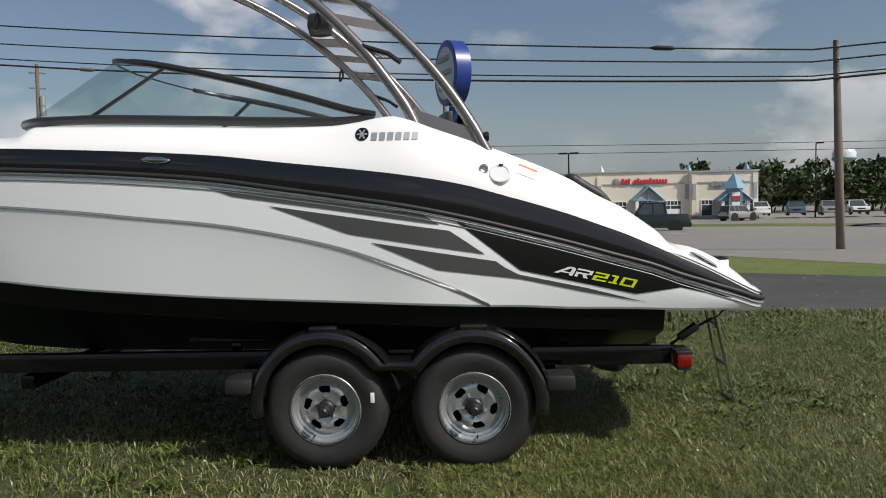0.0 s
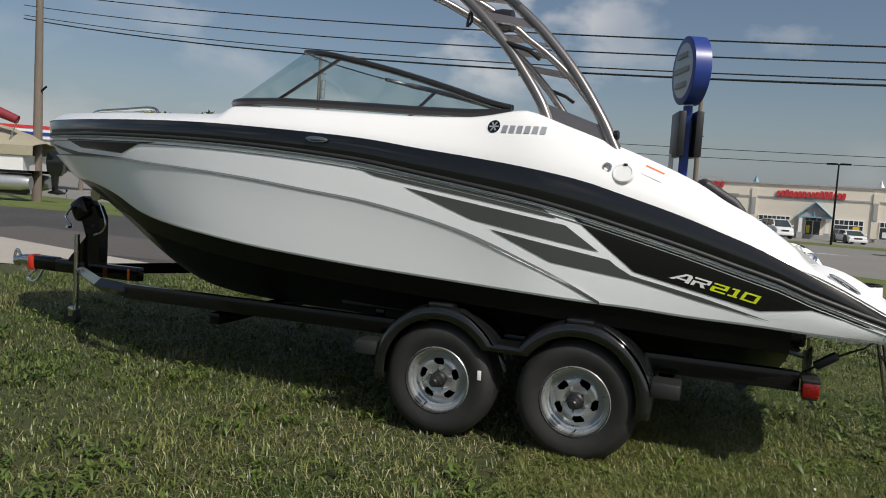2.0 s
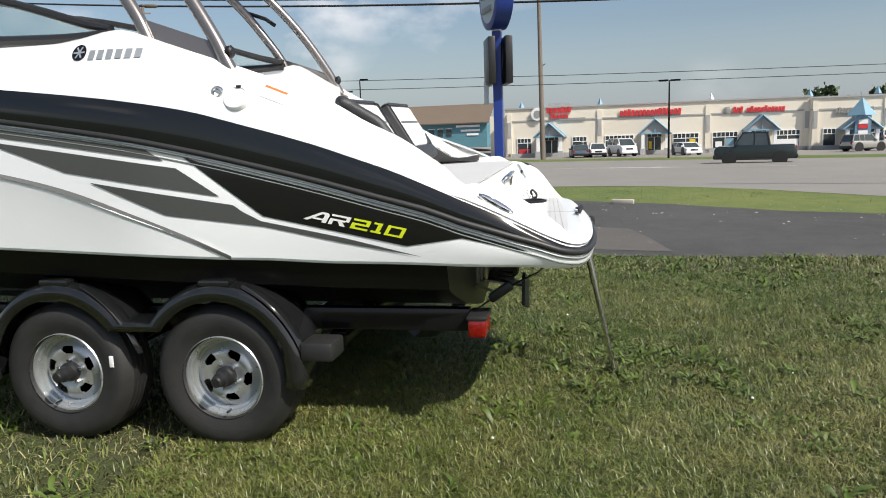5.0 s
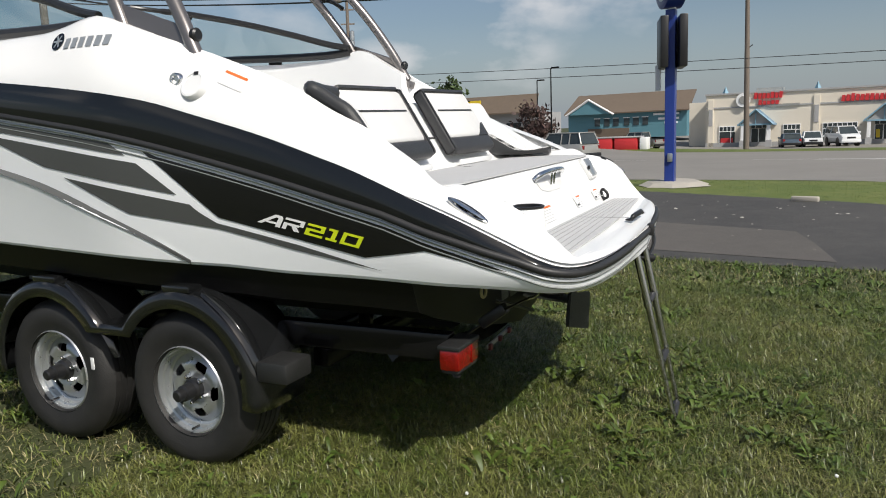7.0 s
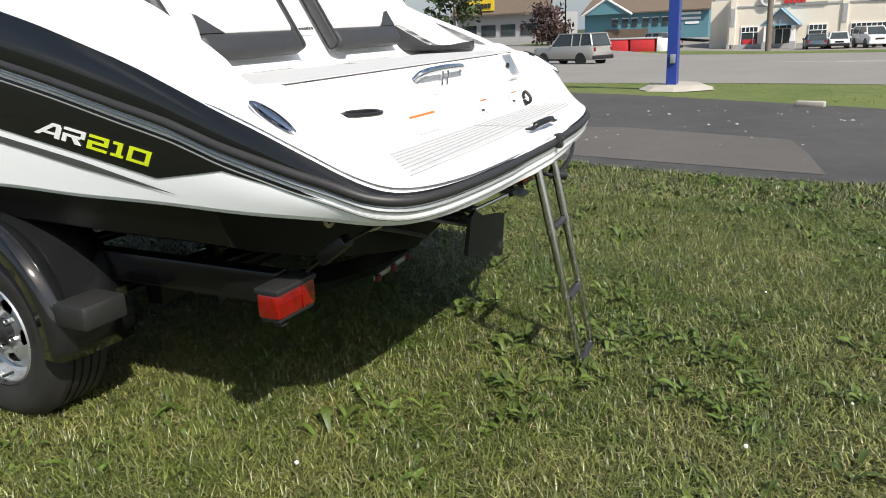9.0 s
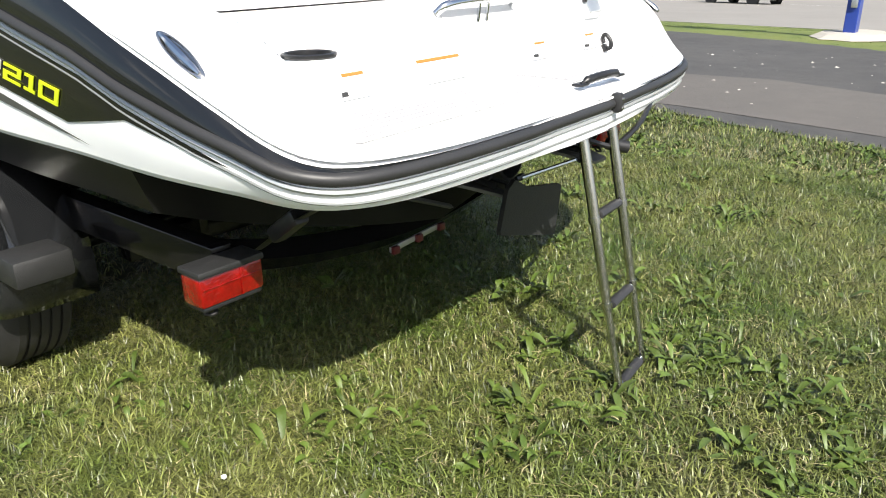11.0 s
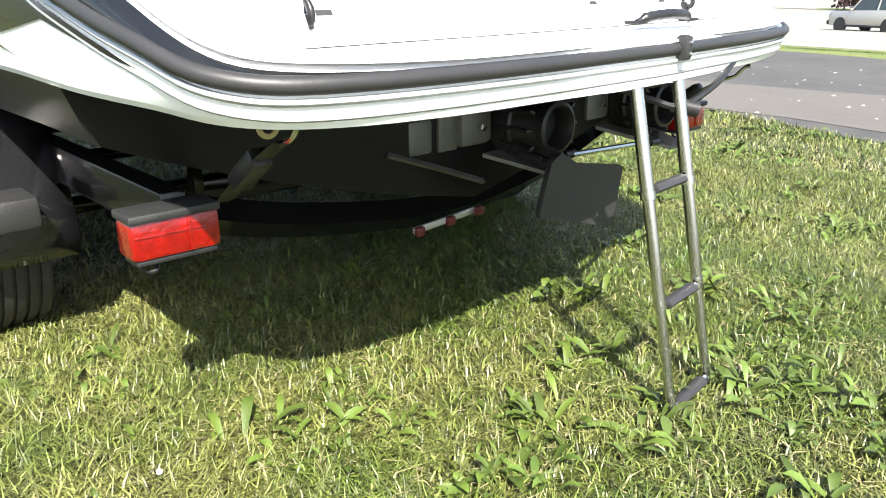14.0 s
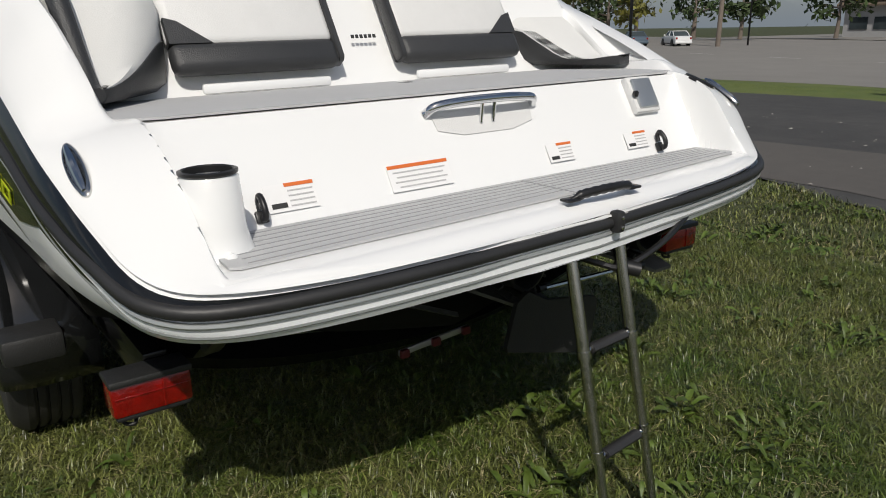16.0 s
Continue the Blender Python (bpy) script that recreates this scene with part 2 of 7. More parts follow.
WIN_DARK = material("dark_window", (0.03, 0.04, 0.045), 0.08, var=0.5, scale=0.8, second=(0.10, 0.12, 0.12))
POLE_WOOD = material("weathered_pole", (0.20, 0.165, 0.135), 0.85, var=0.7, scale=4.0, second=(0.11, 0.09, 0.075), bump=0.3, bump_scale=30, stretch=(4, 4, 0.4))
BLUE_SIGN = material("blue_sign_paint", (0.020, 0.045, 0.24), 0.35, var=0.3, scale=3.0, second=(0.028, 0.06, 0.29))
LEAF_DARK = material("dark_foliage", (0.030, 0.055, 0.014), 0.7, var=0.6, scale=0.5, second=(0.055, 0.080, 0.022), island=0.5)
LEAF_GOLD = material("yellowing_foliage", (0.16, 0.15, 0.025), 0.7, var=0.6, scale=0.6, second=(0.10, 0.12, 0.025), island=0.5)
LEAF_PURPLE = material("purple_brown_foliage", (0.055, 0.030, 0.028), 0.7, var=0.5, scale=0.8, second=(0.085, 0.055, 0.04), island=0.5)
CAR_SILVER = material("silver_car_paint", (0.42, 0.41, 0.38), 0.3, 0.5, var=0.1, scale=2.0, coat=0.4)
CAR_WHITE = material("white_car_paint", (0.75, 0.76, 0.76), 0.3, var=0.1, scale=2.0, coat=0.4)
CAR_DARK = material("dark_green_car_paint", (0.012, 0.022, 0.022), 0.25, var=0.2, scale=2.0, coat=0.5)
CAR_BLUE = material("grey_blue_car_paint", (0.10, 0.14, 0.18), 0.3, 0.3, var=0.1, coat=0.4)
CANVAS = material("tan_canvas", (0.34, 0.31, 0.23), 0.9, var=0.4, scale=3.0, second=(0.26, 0.235, 0.175), bump=0.2, bump_scale=25)
RUST_RED = material("dark_red_canvas", (0.22, 0.02, 0.03), 0.7, var=0.3)
SIGN_FACE = material("pale_sign_face", (0.50, 0.55, 0.60), 0.4, var=0.3, scale=3.0)
HILL = material("wooded_hill", (0.060, 0.085, 0.060), 0.95, var=0.6, scale=0.08, second=(0.09, 0.105, 0.075), bump=0.4, bump_scale=0.5)
VERGE = material("mown_verge_grass", (0.078, 0.118, 0.020), 0.85, var=1.0, scale=2.2, second=(0.150, 0.168, 0.042), bump=0.4, bump_scale=50)
VERGE_BLADE = material("verge_blade", (0.088, 0.140, 0.020), 0.55, var=0.9, scale=1.6, second=(0.155, 0.175, 0.045), island=0.45)
RIM = material("pale_alloy_rim", (0.48, 0.48, 0.47), 0.35, var=0.2, scale=20.0)
CHIP = material("pale_grit", (0.36, 0.34, 0.31), 0.9, var=0.5, scale=30.0, island=0.4)
WIRE = material("black_wire", (0.02, 0.02, 0.02), 0.6, var=0.2)


def thing(name, label, category, group="", kind="", at=(0, 0, 0)):
    ob = new(name)
    ob.location = at
    ob.empty_display_size = 0.1
    return tagged(ob, label, category, group, kind)


def obj(name, mesh, mat, parent=None, label=""):
    ob = new(name, mesh)
    if mat is not None and not mesh.materials:
        mesh.materials.append(mat)
    if parent is not None:
        ob.parent = parent
        if parent.parent is None:
            ob.matrix_parent_inverse = Matrix.Translation(-parent.location)
    if label:
        ob["label"] = label
    return ob


def part(name, bm, mat, parent=None, label="", smooth=True, angle=40):
    """Links a bmesh, in world coordinates, as one mesh object under a thing or a part."""
    bmesh.ops.recalc_face_normals(bm, faces=bm.faces)
    mesh = bpy.data.meshes.new(name)
    bm.to_mesh(mesh)
    bm.free()
    if smooth:
        mesh.shade_smooth()
        mesh.set_sharp_from_angle(angle=radians(angle))
    return obj(name, mesh, mat, parent, label)


def curve(xs, ys):
    """A smooth monotone curve through the points (a function of x)."""
    xs, ys = np.array(xs, float), np.array(ys, float)
    h = np.diff(xs)
    d = np.diff(ys) / h
    m = np.zeros(len(xs))
    for i in range(1, len(xs) - 1):
        if d[i - 1] * d[i] > 0:
            w1, w2 = 2 * h[i] + h[i - 1], h[i] + 2 * h[i - 1]
            m[i] = (w1 + w2) / (w1 / d[i - 1] + w2 / d[i])
    m[0], m[-1] = d[0], d[-1]

    def f(x):
        x = min(max(x, xs[0]), xs[-1])
        i = int(min(max(np.searchsorted(xs, x) - 1, 0), len(h) - 1))
        s = (x - xs[i]) / h[i]
        return float((2 * s**3 - 3 * s**2 + 1) * ys[i] + (s**3 - 2 * s**2 + s) * h[i] * m[i] + (3 * s**2 - 2 * s**3) * ys[i + 1] + (s**3 - s**2) * h[i] * m[i + 1])
    return f


def smooth_step(a, b, x):
    s = min(max((x - a) / (b - a), 0.0), 1.0)
    return s * s * (3 - 2 * s)


def path_points(pts, steps=8):
    """A Catmull-Rom path through the points."""
    p = [Vector(q) for q in pts]
    p = [p[0] * 2 - p[1]] + p + [p[-1] * 2 - p[-2]]
    out = []
    for i in range(1, len(p) - 2):
        for k in range(steps):
            s = k / steps
            a, b, c, d = p[i - 1], p[i], p[i + 1], p[i + 2]
            out.append(0.5 * (2 * b + (c - a) * s + (2 * a - 5 * b + 4 * c - d) * s * s + (3 * b - a - 3 * c + d) * s**3))
    out.append(p[-2])
    return out


def tube(pts, r, seg=10, bm=None, squash=1.0, caps=True, up=(0, 0, 1)):
    """A round (or squashed) tube along a path; r may be a list, one radius for each point."""
    bm = bm or bmesh.new()
    pts = [Vector(p) for p in pts]
    rings = []
    side = None
    for i, p in enumerate(pts):
        d = (pts[min(i + 1, len(pts) - 1)] - pts[max(i - 1, 0)]).normalized()
        ref = Vector(up) if abs(d.dot(Vector(up))) < 0.95 else Vector((1, 0, 0))
        if side is None:
            side = d.cross(ref).normalized()
        else:
            side = (side - d * side.dot(d)).normalized()
        nor = side.cross(d).normalized()
        rad = r[i] if isinstance(r, (list, tuple)) else r
        rings.append([bm.verts.new(p + side * math.cos(a) * rad + nor * math.sin(a) * rad * squash) for a in (2 * math.pi * k / seg for k in range(seg))])
    for a, b in zip(rings, rings[1:]):
        for k in range(seg):
            bm.faces.new((a[k], a[(k + 1) % seg], b[(k + 1) % seg], b[k]))
    if caps:
        bm.faces.new(rings[0][::-1])
        bm.faces.new(rings[-1])
    return bm


def box(size, at=(0, 0, 0), rot=None, bevel=0.0, seg=2, bm=None):
    """A bevelled block of that size, turned by rot (a matrix or degrees about z) and put at its place."""
    b = bmesh.new()
    bmesh.ops.create_cube(b, size=1)
    bmesh.ops.scale(b, vec=size, verts=b.verts)
    if bevel:
        bmesh.ops.bevel(b, geom=list(b.edges), offset=bevel, segments=seg, affect="EDGES", profile=0.5)
    m = Matrix.Translation(at)
    if rot is not None:
        m = m @ (rot.to_4x4() if isinstance(rot, Matrix) else pose(0, 0, 0, 0, 0, rot))
    bmesh.ops.transform(b, matrix=m, verts=b.verts)
    if bm is None:
        return b
    join(bm, b)
    return bm


def join(bm, other):
    tmp = bpy.data.meshes.new("tmp")
    other.to_mesh(tmp)
    other.free()
    bm.from_mesh(tmp)
    bpy.data.meshes.remove(tmp)
    return bm


def lathe(profile, seg=48, axis="y", at=(0, 0, 0), closed=True, bm=None):
    """Turns a profile of (radius, along) about an axis."""
    bm = bm or bmesh.new()
    rings = []
    for r, h in profile:
        ring = []
        for k in range(seg):
            a = 2 * math.pi * k / seg
            c, s = r * math.cos(a), r * math.sin(a)
            v = {"y": (c, h, s), "z": (c, s, h), "x": (h, c, s)}[axis]
            ring.append(bm.verts.new(Vector(v) + Vector(at)))
        rings.append(ring)
    for a, b in zip(rings, rings[1:]):
        for k in range(seg):
            bm.faces.new((a[k], a[(k + 1) % seg], b[(k + 1) % seg], b[k]))
    if closed:
        for ring in (rings[0], rings[-1]):
            if (ring[0].co - ring[seg // 2].co).length > 1e-5:
                bm.faces.new(ring)
    return bm


def loft(rows, close=False, bm=None):
    bm = bm or bmesh.new()
    grid = [[bm.verts.new(p) for p in row] for row in rows]
    for a, b in zip(grid, grid[1:]):
        n = len(a)
        for k in range(n if close else n - 1):
            bm.faces.new((a[k], a[(k + 1) % n], b[(k + 1) % n], b[k]))
    return bm


def plate(pts, thick, direction):
    """A flat plate: an outline of points, given thickness along a direction."""
    bm = bmesh.new()
    d = Vector(direction) * thick
    a = [bm.verts.new(Vector(p)) for p in pts]
    b = [bm.verts.new(Vector(p) + d) for p in pts]
    bm.faces.new(a)
    bm.faces.new(b[::-1])
    n = len(a)
    for k in range(n):
        bm.faces.new((a[k], a[(k + 1) % n], b[(k + 1) % n], b[k]))
    return bm


# ---- boat: lines ----
beam = curve([-4.62, -4.57, -4.45, -4.2, -3.8, -3.3, -2.7, -2.0, -1.2, -0.55, 0.1, 0.5, 0.9, 1.33, 1.6, 1.75, 1.87, 1.95, 2.0, 2.04, 2.08, 2.11, 2.14, 2.16, 2.18],
             [0.0, 0.17, 0.32, 0.51, 0.71, 0.90, 1.07, 1.20, 1.27, 1.285, 1.28, 1.245, 1.205, 1.17, 1.15, 1.13, 1.105, 1.085, 1.06, 1.023, 0.955, 0.86, 0.67, 0.44, 0.0])
z_band_top = curve([-4.62, -4.1, -3.34, -2.63, -2.1, -1.66, -1.26, -0.89, -0.52, -0.2, 0.12, 0.41, 0.63, 0.85, 0.99, 1.13, 1.28, 1.42, 1.56, 1.7, 1.83, 1.93, 2.05, 2.14],
                   [1.825, 1.832, 1.827, 1.82, 1.807, 1.786, 1.763, 1.736, 1.69, 1.653, 1.61, 1.557, 1.494, 1.428, 1.382, 1.33, 1.274, 1.212, 1.147, 1.084, 1.018, 0.966, 0.915, 0.898])
z_band_low = curve([-4.62, -3.36, -2.64, -2.1, -1.66, -1.26, -0.9, -0.53, -0.19, 0.14, 0.43, 0.71, 0.98, 1.24, 1.43, 1.56, 1.7, 1.79, 1.9, 2.0, 2.08, 2.14],
                   [1.705, 1.704, 1.694, 1.679, 1.658, 1.63, 1.596, 1.54, 1.487, 1.432, 1.368, 1.296, 1.222, 1.145, 1.09, 1.04, 0.995, 0.965, 0.93, 0.893, 0.876, 0.873])
z_knuckle = curve([-4.62, -4.28, -2.97, -2.65, -2.11, -1.67, -1.27, -0.9, -0.56, -0.23, -0.07, 0.09, 0.25, 0.4, 0.55], [1.55, 1.551, 1.538, 1.52, 1.491, 1.457, 1.414, 1.374, 1.315, 1.237, 1.184, 1.122, 1.058, 0.99, 0.914])
z_white_low = curve([-4.62, -3.9, -3.39, -3.0, -2.67, -2.39, -2.13, -1.68, -1.28, -0.91, -0.6, 0.1, 0.55, 0.7, 1.0, 1.28, 1.6, 1.83, 1.99, 2.14],
                    [1.38, 1.37, 1.297, 1.174, 1.128, 1.101, 1.08, 1.042, 1.015, 0.991, 0.975, 0.94, 0.914, 0.909, 0.889, 0.88, 0.864, 0.855, 0.840, 0.826])
z_deck = curve([-4.62, -4.3, -3.48, -2.72, -2.17, -2.05, -1.95, -1.5, -0.93, -0.57, -0.3, -0.14, -0.01, 0.046, 0.15, 0.24, 0.4, 0.55, 0.64, 1.0, 1.14, 1.29, 1.43, 1.54, 1.7, 1.82, 1.95, 2.06, 2.14],
               [1.88, 1.90, 1.888, 1.879, 1.873, 1.88, 1.927, 1.917, 1.895, 1.883, 1.884, 1.901, 1.925, 1.929, 1.903, 1.869, 1.812, 1.759, 1.726, 1.572, 1.487, 1.41, 1.315, 1.24, 1.185, 1.12, 1.02, 0.952, 0.935])
x_stem = curve([0.42, 0.58, 0.74, 0.92, 1.09, 1.22, 1.34, 1.46, 1.60, 1.86], [-2.8, -3.14, -3.41, -3.64, -3.85, -4.07, -4.24, -4.38, -4.53, -4.62])


def skewed(x, y):
    """The stern's edge runs a little askew: it falls forward towards starboard."""
    return x - 0.06 * max(0.0, y + 1.0) * smooth_step(1.7, 2.05, x)


def side_inset(x, z):
    """How far the side lies inside the rail's plan at a height: flat above, a proud crease, a full lower panel."""
    zb, zw = z_band_low(x), z_white_low(x)
    if z >= zb:
        return 0.0
    s = min((zb - z) / max(zb - zw, 0.01), 1.3)
    inset = 0.004 + 0.015 * s * s - 0.006 * math.sin(math.pi * min(s, 1))
    fade = 1 - smooth_step(-0.1, 0.53, x)
    if fade > 0:
        zk = z_knuckle(x)
        if z < zk:
            inset -= 0.026 * fade * math.exp(-(zk - z) / 0.16)
        else:
            inset += 0.008 * fade * min(1.0, (zb - z) / max(zb - zk, 0.01))
    return inset


def side_point(x, z, out=0.0, sign=-1):
    """A point of the hull's side: x along the rail, z the height, out: proud of the surface."""
    w = min(max((-1.6 - x) / 3.02, 0.0), 1.0) ** 1.5
    shift = (x_stem(z) - x_stem(1.86)) * w
    b = max(beam(x) - side_inset(x, z), 0.0)
    slope = (beam(x + 0.01) - beam(x - 0.01)) / 0.02 if -4.6 < x < 2.168 else 0.0
    n = Vector((-slope, 1.0)).normalized()
    return Vector((skewed(x, sign * b) + shift + n.x * out, sign * (b + n.y * out), z))


def side_at(x, z, out=0.003, sign=-1):
    """As side_point, with x the place in the world."""
    s = x
    for _ in range(4):
        s += x - side_point(s, z, 0, sign).x
    return side_point(s, z, out, sign)


def plan_stations():
    """Stations round the plan from bow tip to stern, denser where it turns."""
    xs = list(np.linspace(-4.62, -4.2, 12)) + list(np.linspace(-4.1, 1.5, 66)) + list(np.linspace(1.55, 1.88, 11)) + [1.90, 1.93, 1.96, 1.98, 2.0, 2.02, 2.04, 2.055, 2.07, 2.083, 2.095, 2.107, 2.118, 2.128, 2.138, 2.147, 2.155, 2.162, 2.168, 2.173, 2.177, 2.18]
    return [float(x) for x in xs]


STATIONS = plan_stations()


def ring_rows(levels):
    rows = []
    for lv, out in levels:
        port = [side_point(x, lv(x), out, -1) for x in STATIONS]
        star = [side_point(x, lv(x), out, 1) for x in STATIONS]
        rows.append(port + star[::-1][1:])
    return rows


def mixed(a, b, s):
    return lambda x: a(x) * (1 - s) + b(x) * s


boat = thing("motorboat", "white and black sport boat with a wake tower on a trailer", "boat")

# white side shell, in two panels above and below the styling crease
def z_crease(x):
    return max(z_knuckle(x), z_white_low(x)) if x < 0.55 else z_white_low(x)


side_levels = [(mixed(z_band_low, z_crease, s), 0.0) for s in np.linspace(0, 1, 14)]
side_levels += [(mixed(lambda x: z_crease(x) - 0.006 * (x < 0.5), z_white_low, s), 0.0) for s in np.linspace(0.0, 1, 14)]
part("side_shell", loft(ring_rows(side_levels)), GEL_SIDE, boat, "pearl white gelcoat hull side with a sweeping crease", angle=25)
# the lip along the lower edge of the shell
lip = [(z_white_low, 0.0), (lambda x: z_white_low(x) - 0.012, -0.006), (lambda x: z_white_low(x) - 0.014, -0.05)]
part("shell_edge", loft(ring_rows(lip)), GEL_SIDE, boat)
# black band above
band_levels = [(mixed(z_band_top, z_band_low, s), 0.012 * math.sin(math.pi * s) - 0.012 * (1 - s)) for s in np.linspace(0, 1, 9)]
part("sheer_band", loft(ring_rows(band_levels)), GEL_BLACK, boat, "glossy black sheer band")


def rail_path(dz, out):
    return [side_point(x, z_band_low(x) + dz, out, -1) for x in STATIONS] + [side_point(x, z_band_low(x) + dz, out, 1) for x in STATIONS][::-1][1:]


rail_r = [0.013 + 0.002 * smooth_step(0.6, 1.85, x) for x in STATIONS]
part("rub_rail", tube(rail_path(0.014, 0.004), rail_r + rail_r[::-1][1:], 10), RUBBER, boat, "black rubber rub rail", angle=60)
part("rail_pinstripe", tube(rail_path(-0.012, 0.004), 0.0065, 6), SILVER_PIN, boat, "silver pinstripe below the rail")


part("shell_line", tube(rail_path(-0.040, 0.001), 0.0035, 6), PIN_GREY, boat, "thin grey moulding line below the rail")


def stripe(name, xs, z_of, width_of, mat, out=0.004, label=""):
    """A thin raised strip on each side of the hull."""
    for sign in (-1, 1):
        rows = [[side_point(x, z_of(x) + k * width_of(x), out if 0 < abs(k) < 1 else 0.0005, sign) for x in xs] for k in (0, -0.1, -0.9, -1.0)]
        part(name, loft(rows), mat, boat, label)


# the crease's shadow is put in as a dark grey strip on the hull
stripe("crease_line", [float(v) for v in np.linspace(-4.2, 0.55, 70)], lambda x: z_knuckle(x) + 0.006, lambda x: 0.011 + 0.008 * smooth_step(-0.4, 0.3, x), DECAL_GREY, label="dark grey strip drawn in as the crease's shadow line")


def decal(name, pts, mat, parent, label="", out=0.003, cell=0.05, mirror=False):
    """A thin graphic on the hull's side, from its outline in (x, z), cut into small cells so that it follows the curve."""
    bm = bmesh.new()
    for sign in ((-1, 1) if mirror else (-1,)):
        b = bmesh.new()
        vs = [b.verts.new((x, 0, z)) for x, z in pts]
        b.faces.new(vs)
        x0, x1 = min(p[0] for p in pts), max(p[0] for p in pts)
        z0, z1 = min(p[1] for p in pts), max(p[1] for p in pts)
        for lo, hi, no in ((x0, x1, (1, 0, 0)), (z0, z1, (0, 0, 1))):
            n = int((hi - lo) / cell)
            for k in range(1, n + 1):
                v = lo + (hi - lo) * k / (n + 1)
                bmesh.ops.bisect_plane(b, geom=list(b.verts) + list(b.edges) + list(b.faces), plane_co=(v, 0, 0) if no[0] else (0, 0, v), plane_no=no)
        for v in b.verts:
            v.co = side_at(v.co.x, v.co.z, out, sign)
        join(bm, b)
    return part(name, bm, mat, parent, label)


decal("upper_stripe", [(-0.92, 1.568), (-0.785, 1.519), (-0.25, 1.436), (0.295, 1.347), (0.21, 1.402), (-0.19, 1.464), (-0.53, 1.516)], DECAL_GREY, boat, "dark grey tapered side graphic")
decal("middle_stripe", [(-0.60, 1.466), (-0.18, 1.309), (0.53, 1.186), (0.345, 1.315)], DECAL_GREY, boat, "dark grey tapered side graphic")
decal("lower_stripe", [(-0.07, 1.263), (0.28, 1.110), (0.715, 1.050), (0.586, 1.148)], DECAL_GREY, boat, "dark grey tapered side graphic")
decal("rear_stripe", [(0.715, 1.050), (0.625, 1.118), (0.705, 1.074), (1.06, 0.993), (1.40, 0.901), (1.05, 0.972)], DECAL_GREY, boat, "dark grey tapered side graphic")
decal("black_panel", [(0.37, 1.370), (0.716, 1.096), (1.335, 0.951), (1.575, 0.981), (1.87, 0.908), (1.79, 0.938), (1.70, 0.968), (1.56, 1.013), (1.43, 1.063), (1.24, 1.118), (0.98, 1.195), (0.71, 1.269), (0.45, 1.337)], DECAL_BLACK, boat, "gloss black panel behind the model number")
decal("bow_panel", [(-3.85, 1.680), (-2.56, 1.664), (-2.76, 1.650), (-2.97, 1.581), (-3.58, 1.612)], DECAL_BLACK, boat, "gloss black bow graphic")
decal("bow_stripe", [(-4.35, 1.636), (-4.2, 1.636), (-3.62, 1.576), (-2.84, 1.545), (-3.75, 1.556)], DECAL_GREY, boat, "dark grey bow graphic")
decal("bow_stripe", [(-4.48, 1.674), (-4.28, 1.680), (-4.23, 1.656), (-4.43, 1.658)], DECAL_GREY, boat, "dark grey bow graphic")


def on_side(x0, z0, dx, dz, out=0.0035):
    """Writing laid on the port side from (x0, z0) along (dx, dz)."""
    d = Vector((dx, 0, dz)).normalized()

    def place(u, v, w):
        return side_at(x0 + d.x * u - d.z * v * 0.0, z0 + d.z * u + v, out + w)
    return place


def block_letter(x0, z0, wide, strokes, mat, label):
    """One squared, slanted letter made of flat strokes (corners in parts of its width and height)."""
    place = on_side(x0, z0, 0.975, -0.224, 0.005)
    bm = bmesh.new()
    for q in strokes:
        low = [bm.verts.new(place((u + 0.0) * wide + 0.026 * v, v * 0.047, 0.0)) for u, v in q]
        high = [bm.verts.new(place(u * wide + 0.026 * v, v * 0.047, 0.002)) for u, v in q]
        bm.faces.new(high)
        for k in range(len(q)):
            bm.faces.new((low[k], low[(k + 1) % len(q)], high[(k + 1) % len(q)], high[k]))
    bmesh.ops.recalc_face_normals(bm, faces=bm.faces)
    return part("letter", bm, mat, boat, label, smooth=False)


def bar(u0, v0, u1, v1):
    return [(u0, v0), (u1, v0), (u1, v1), (u0, v1)]


GLYPHS = {
    "A": [[(0, 0), (0.20, 0), (0.70, 0.79), (0.62, 1)], bar(0.80, 0, 1.0, 0.8), [(0.705, 0.8), (1, 0.8), (0.9, 1), (0.63, 1)], bar(0.36, 0.20, 0.795, 0.36)],
    "R": [bar(0, 0, 0.2, 0.58), bar(0, 0.82, 1, 1), bar(0.8, 0.48, 1, 0.815), bar(0.205, 0.40, 0.795, 0.58), [(0.62, 0), (0.90, 0), (0.66, 0.395), (0.42, 0.395)]],
    "2": [bar(0, 0.82, 1, 1), bar(0.78, 0.60, 1, 0.815), bar(0, 0.41, 1, 0.595), bar(0, 0.185, 0.24, 0.405), bar(0, 0, 1, 0.18)],
    "1": [bar(0.42, 0.185, 0.80, 1), bar(0.0, 0.82, 0.415, 1), bar(0, 0, 1, 0.18)],
    "0": [bar(0, 0.82, 1, 1), bar(0, 0.185, 0.2, 0.815), bar(0.8, 0.185, 1, 0.815), bar(0, 0, 1, 0.18)],
}
for ch, x0, wide in (("A", 0.892, 0.100), ("R", 0.998, 0.084), ("2", 1.092, 0.076), ("1", 1.180, 0.046), ("0", 1.238, 0.080)):
    block_letter(x0, 1.081 - 0.224 * (x0 - 0.892), wide, GLYPHS[ch], LETTER_WHITE if ch in "AR" else LETTER_LIME, "slanted white letter" if ch in "AR" else "slanted lime green numeral")

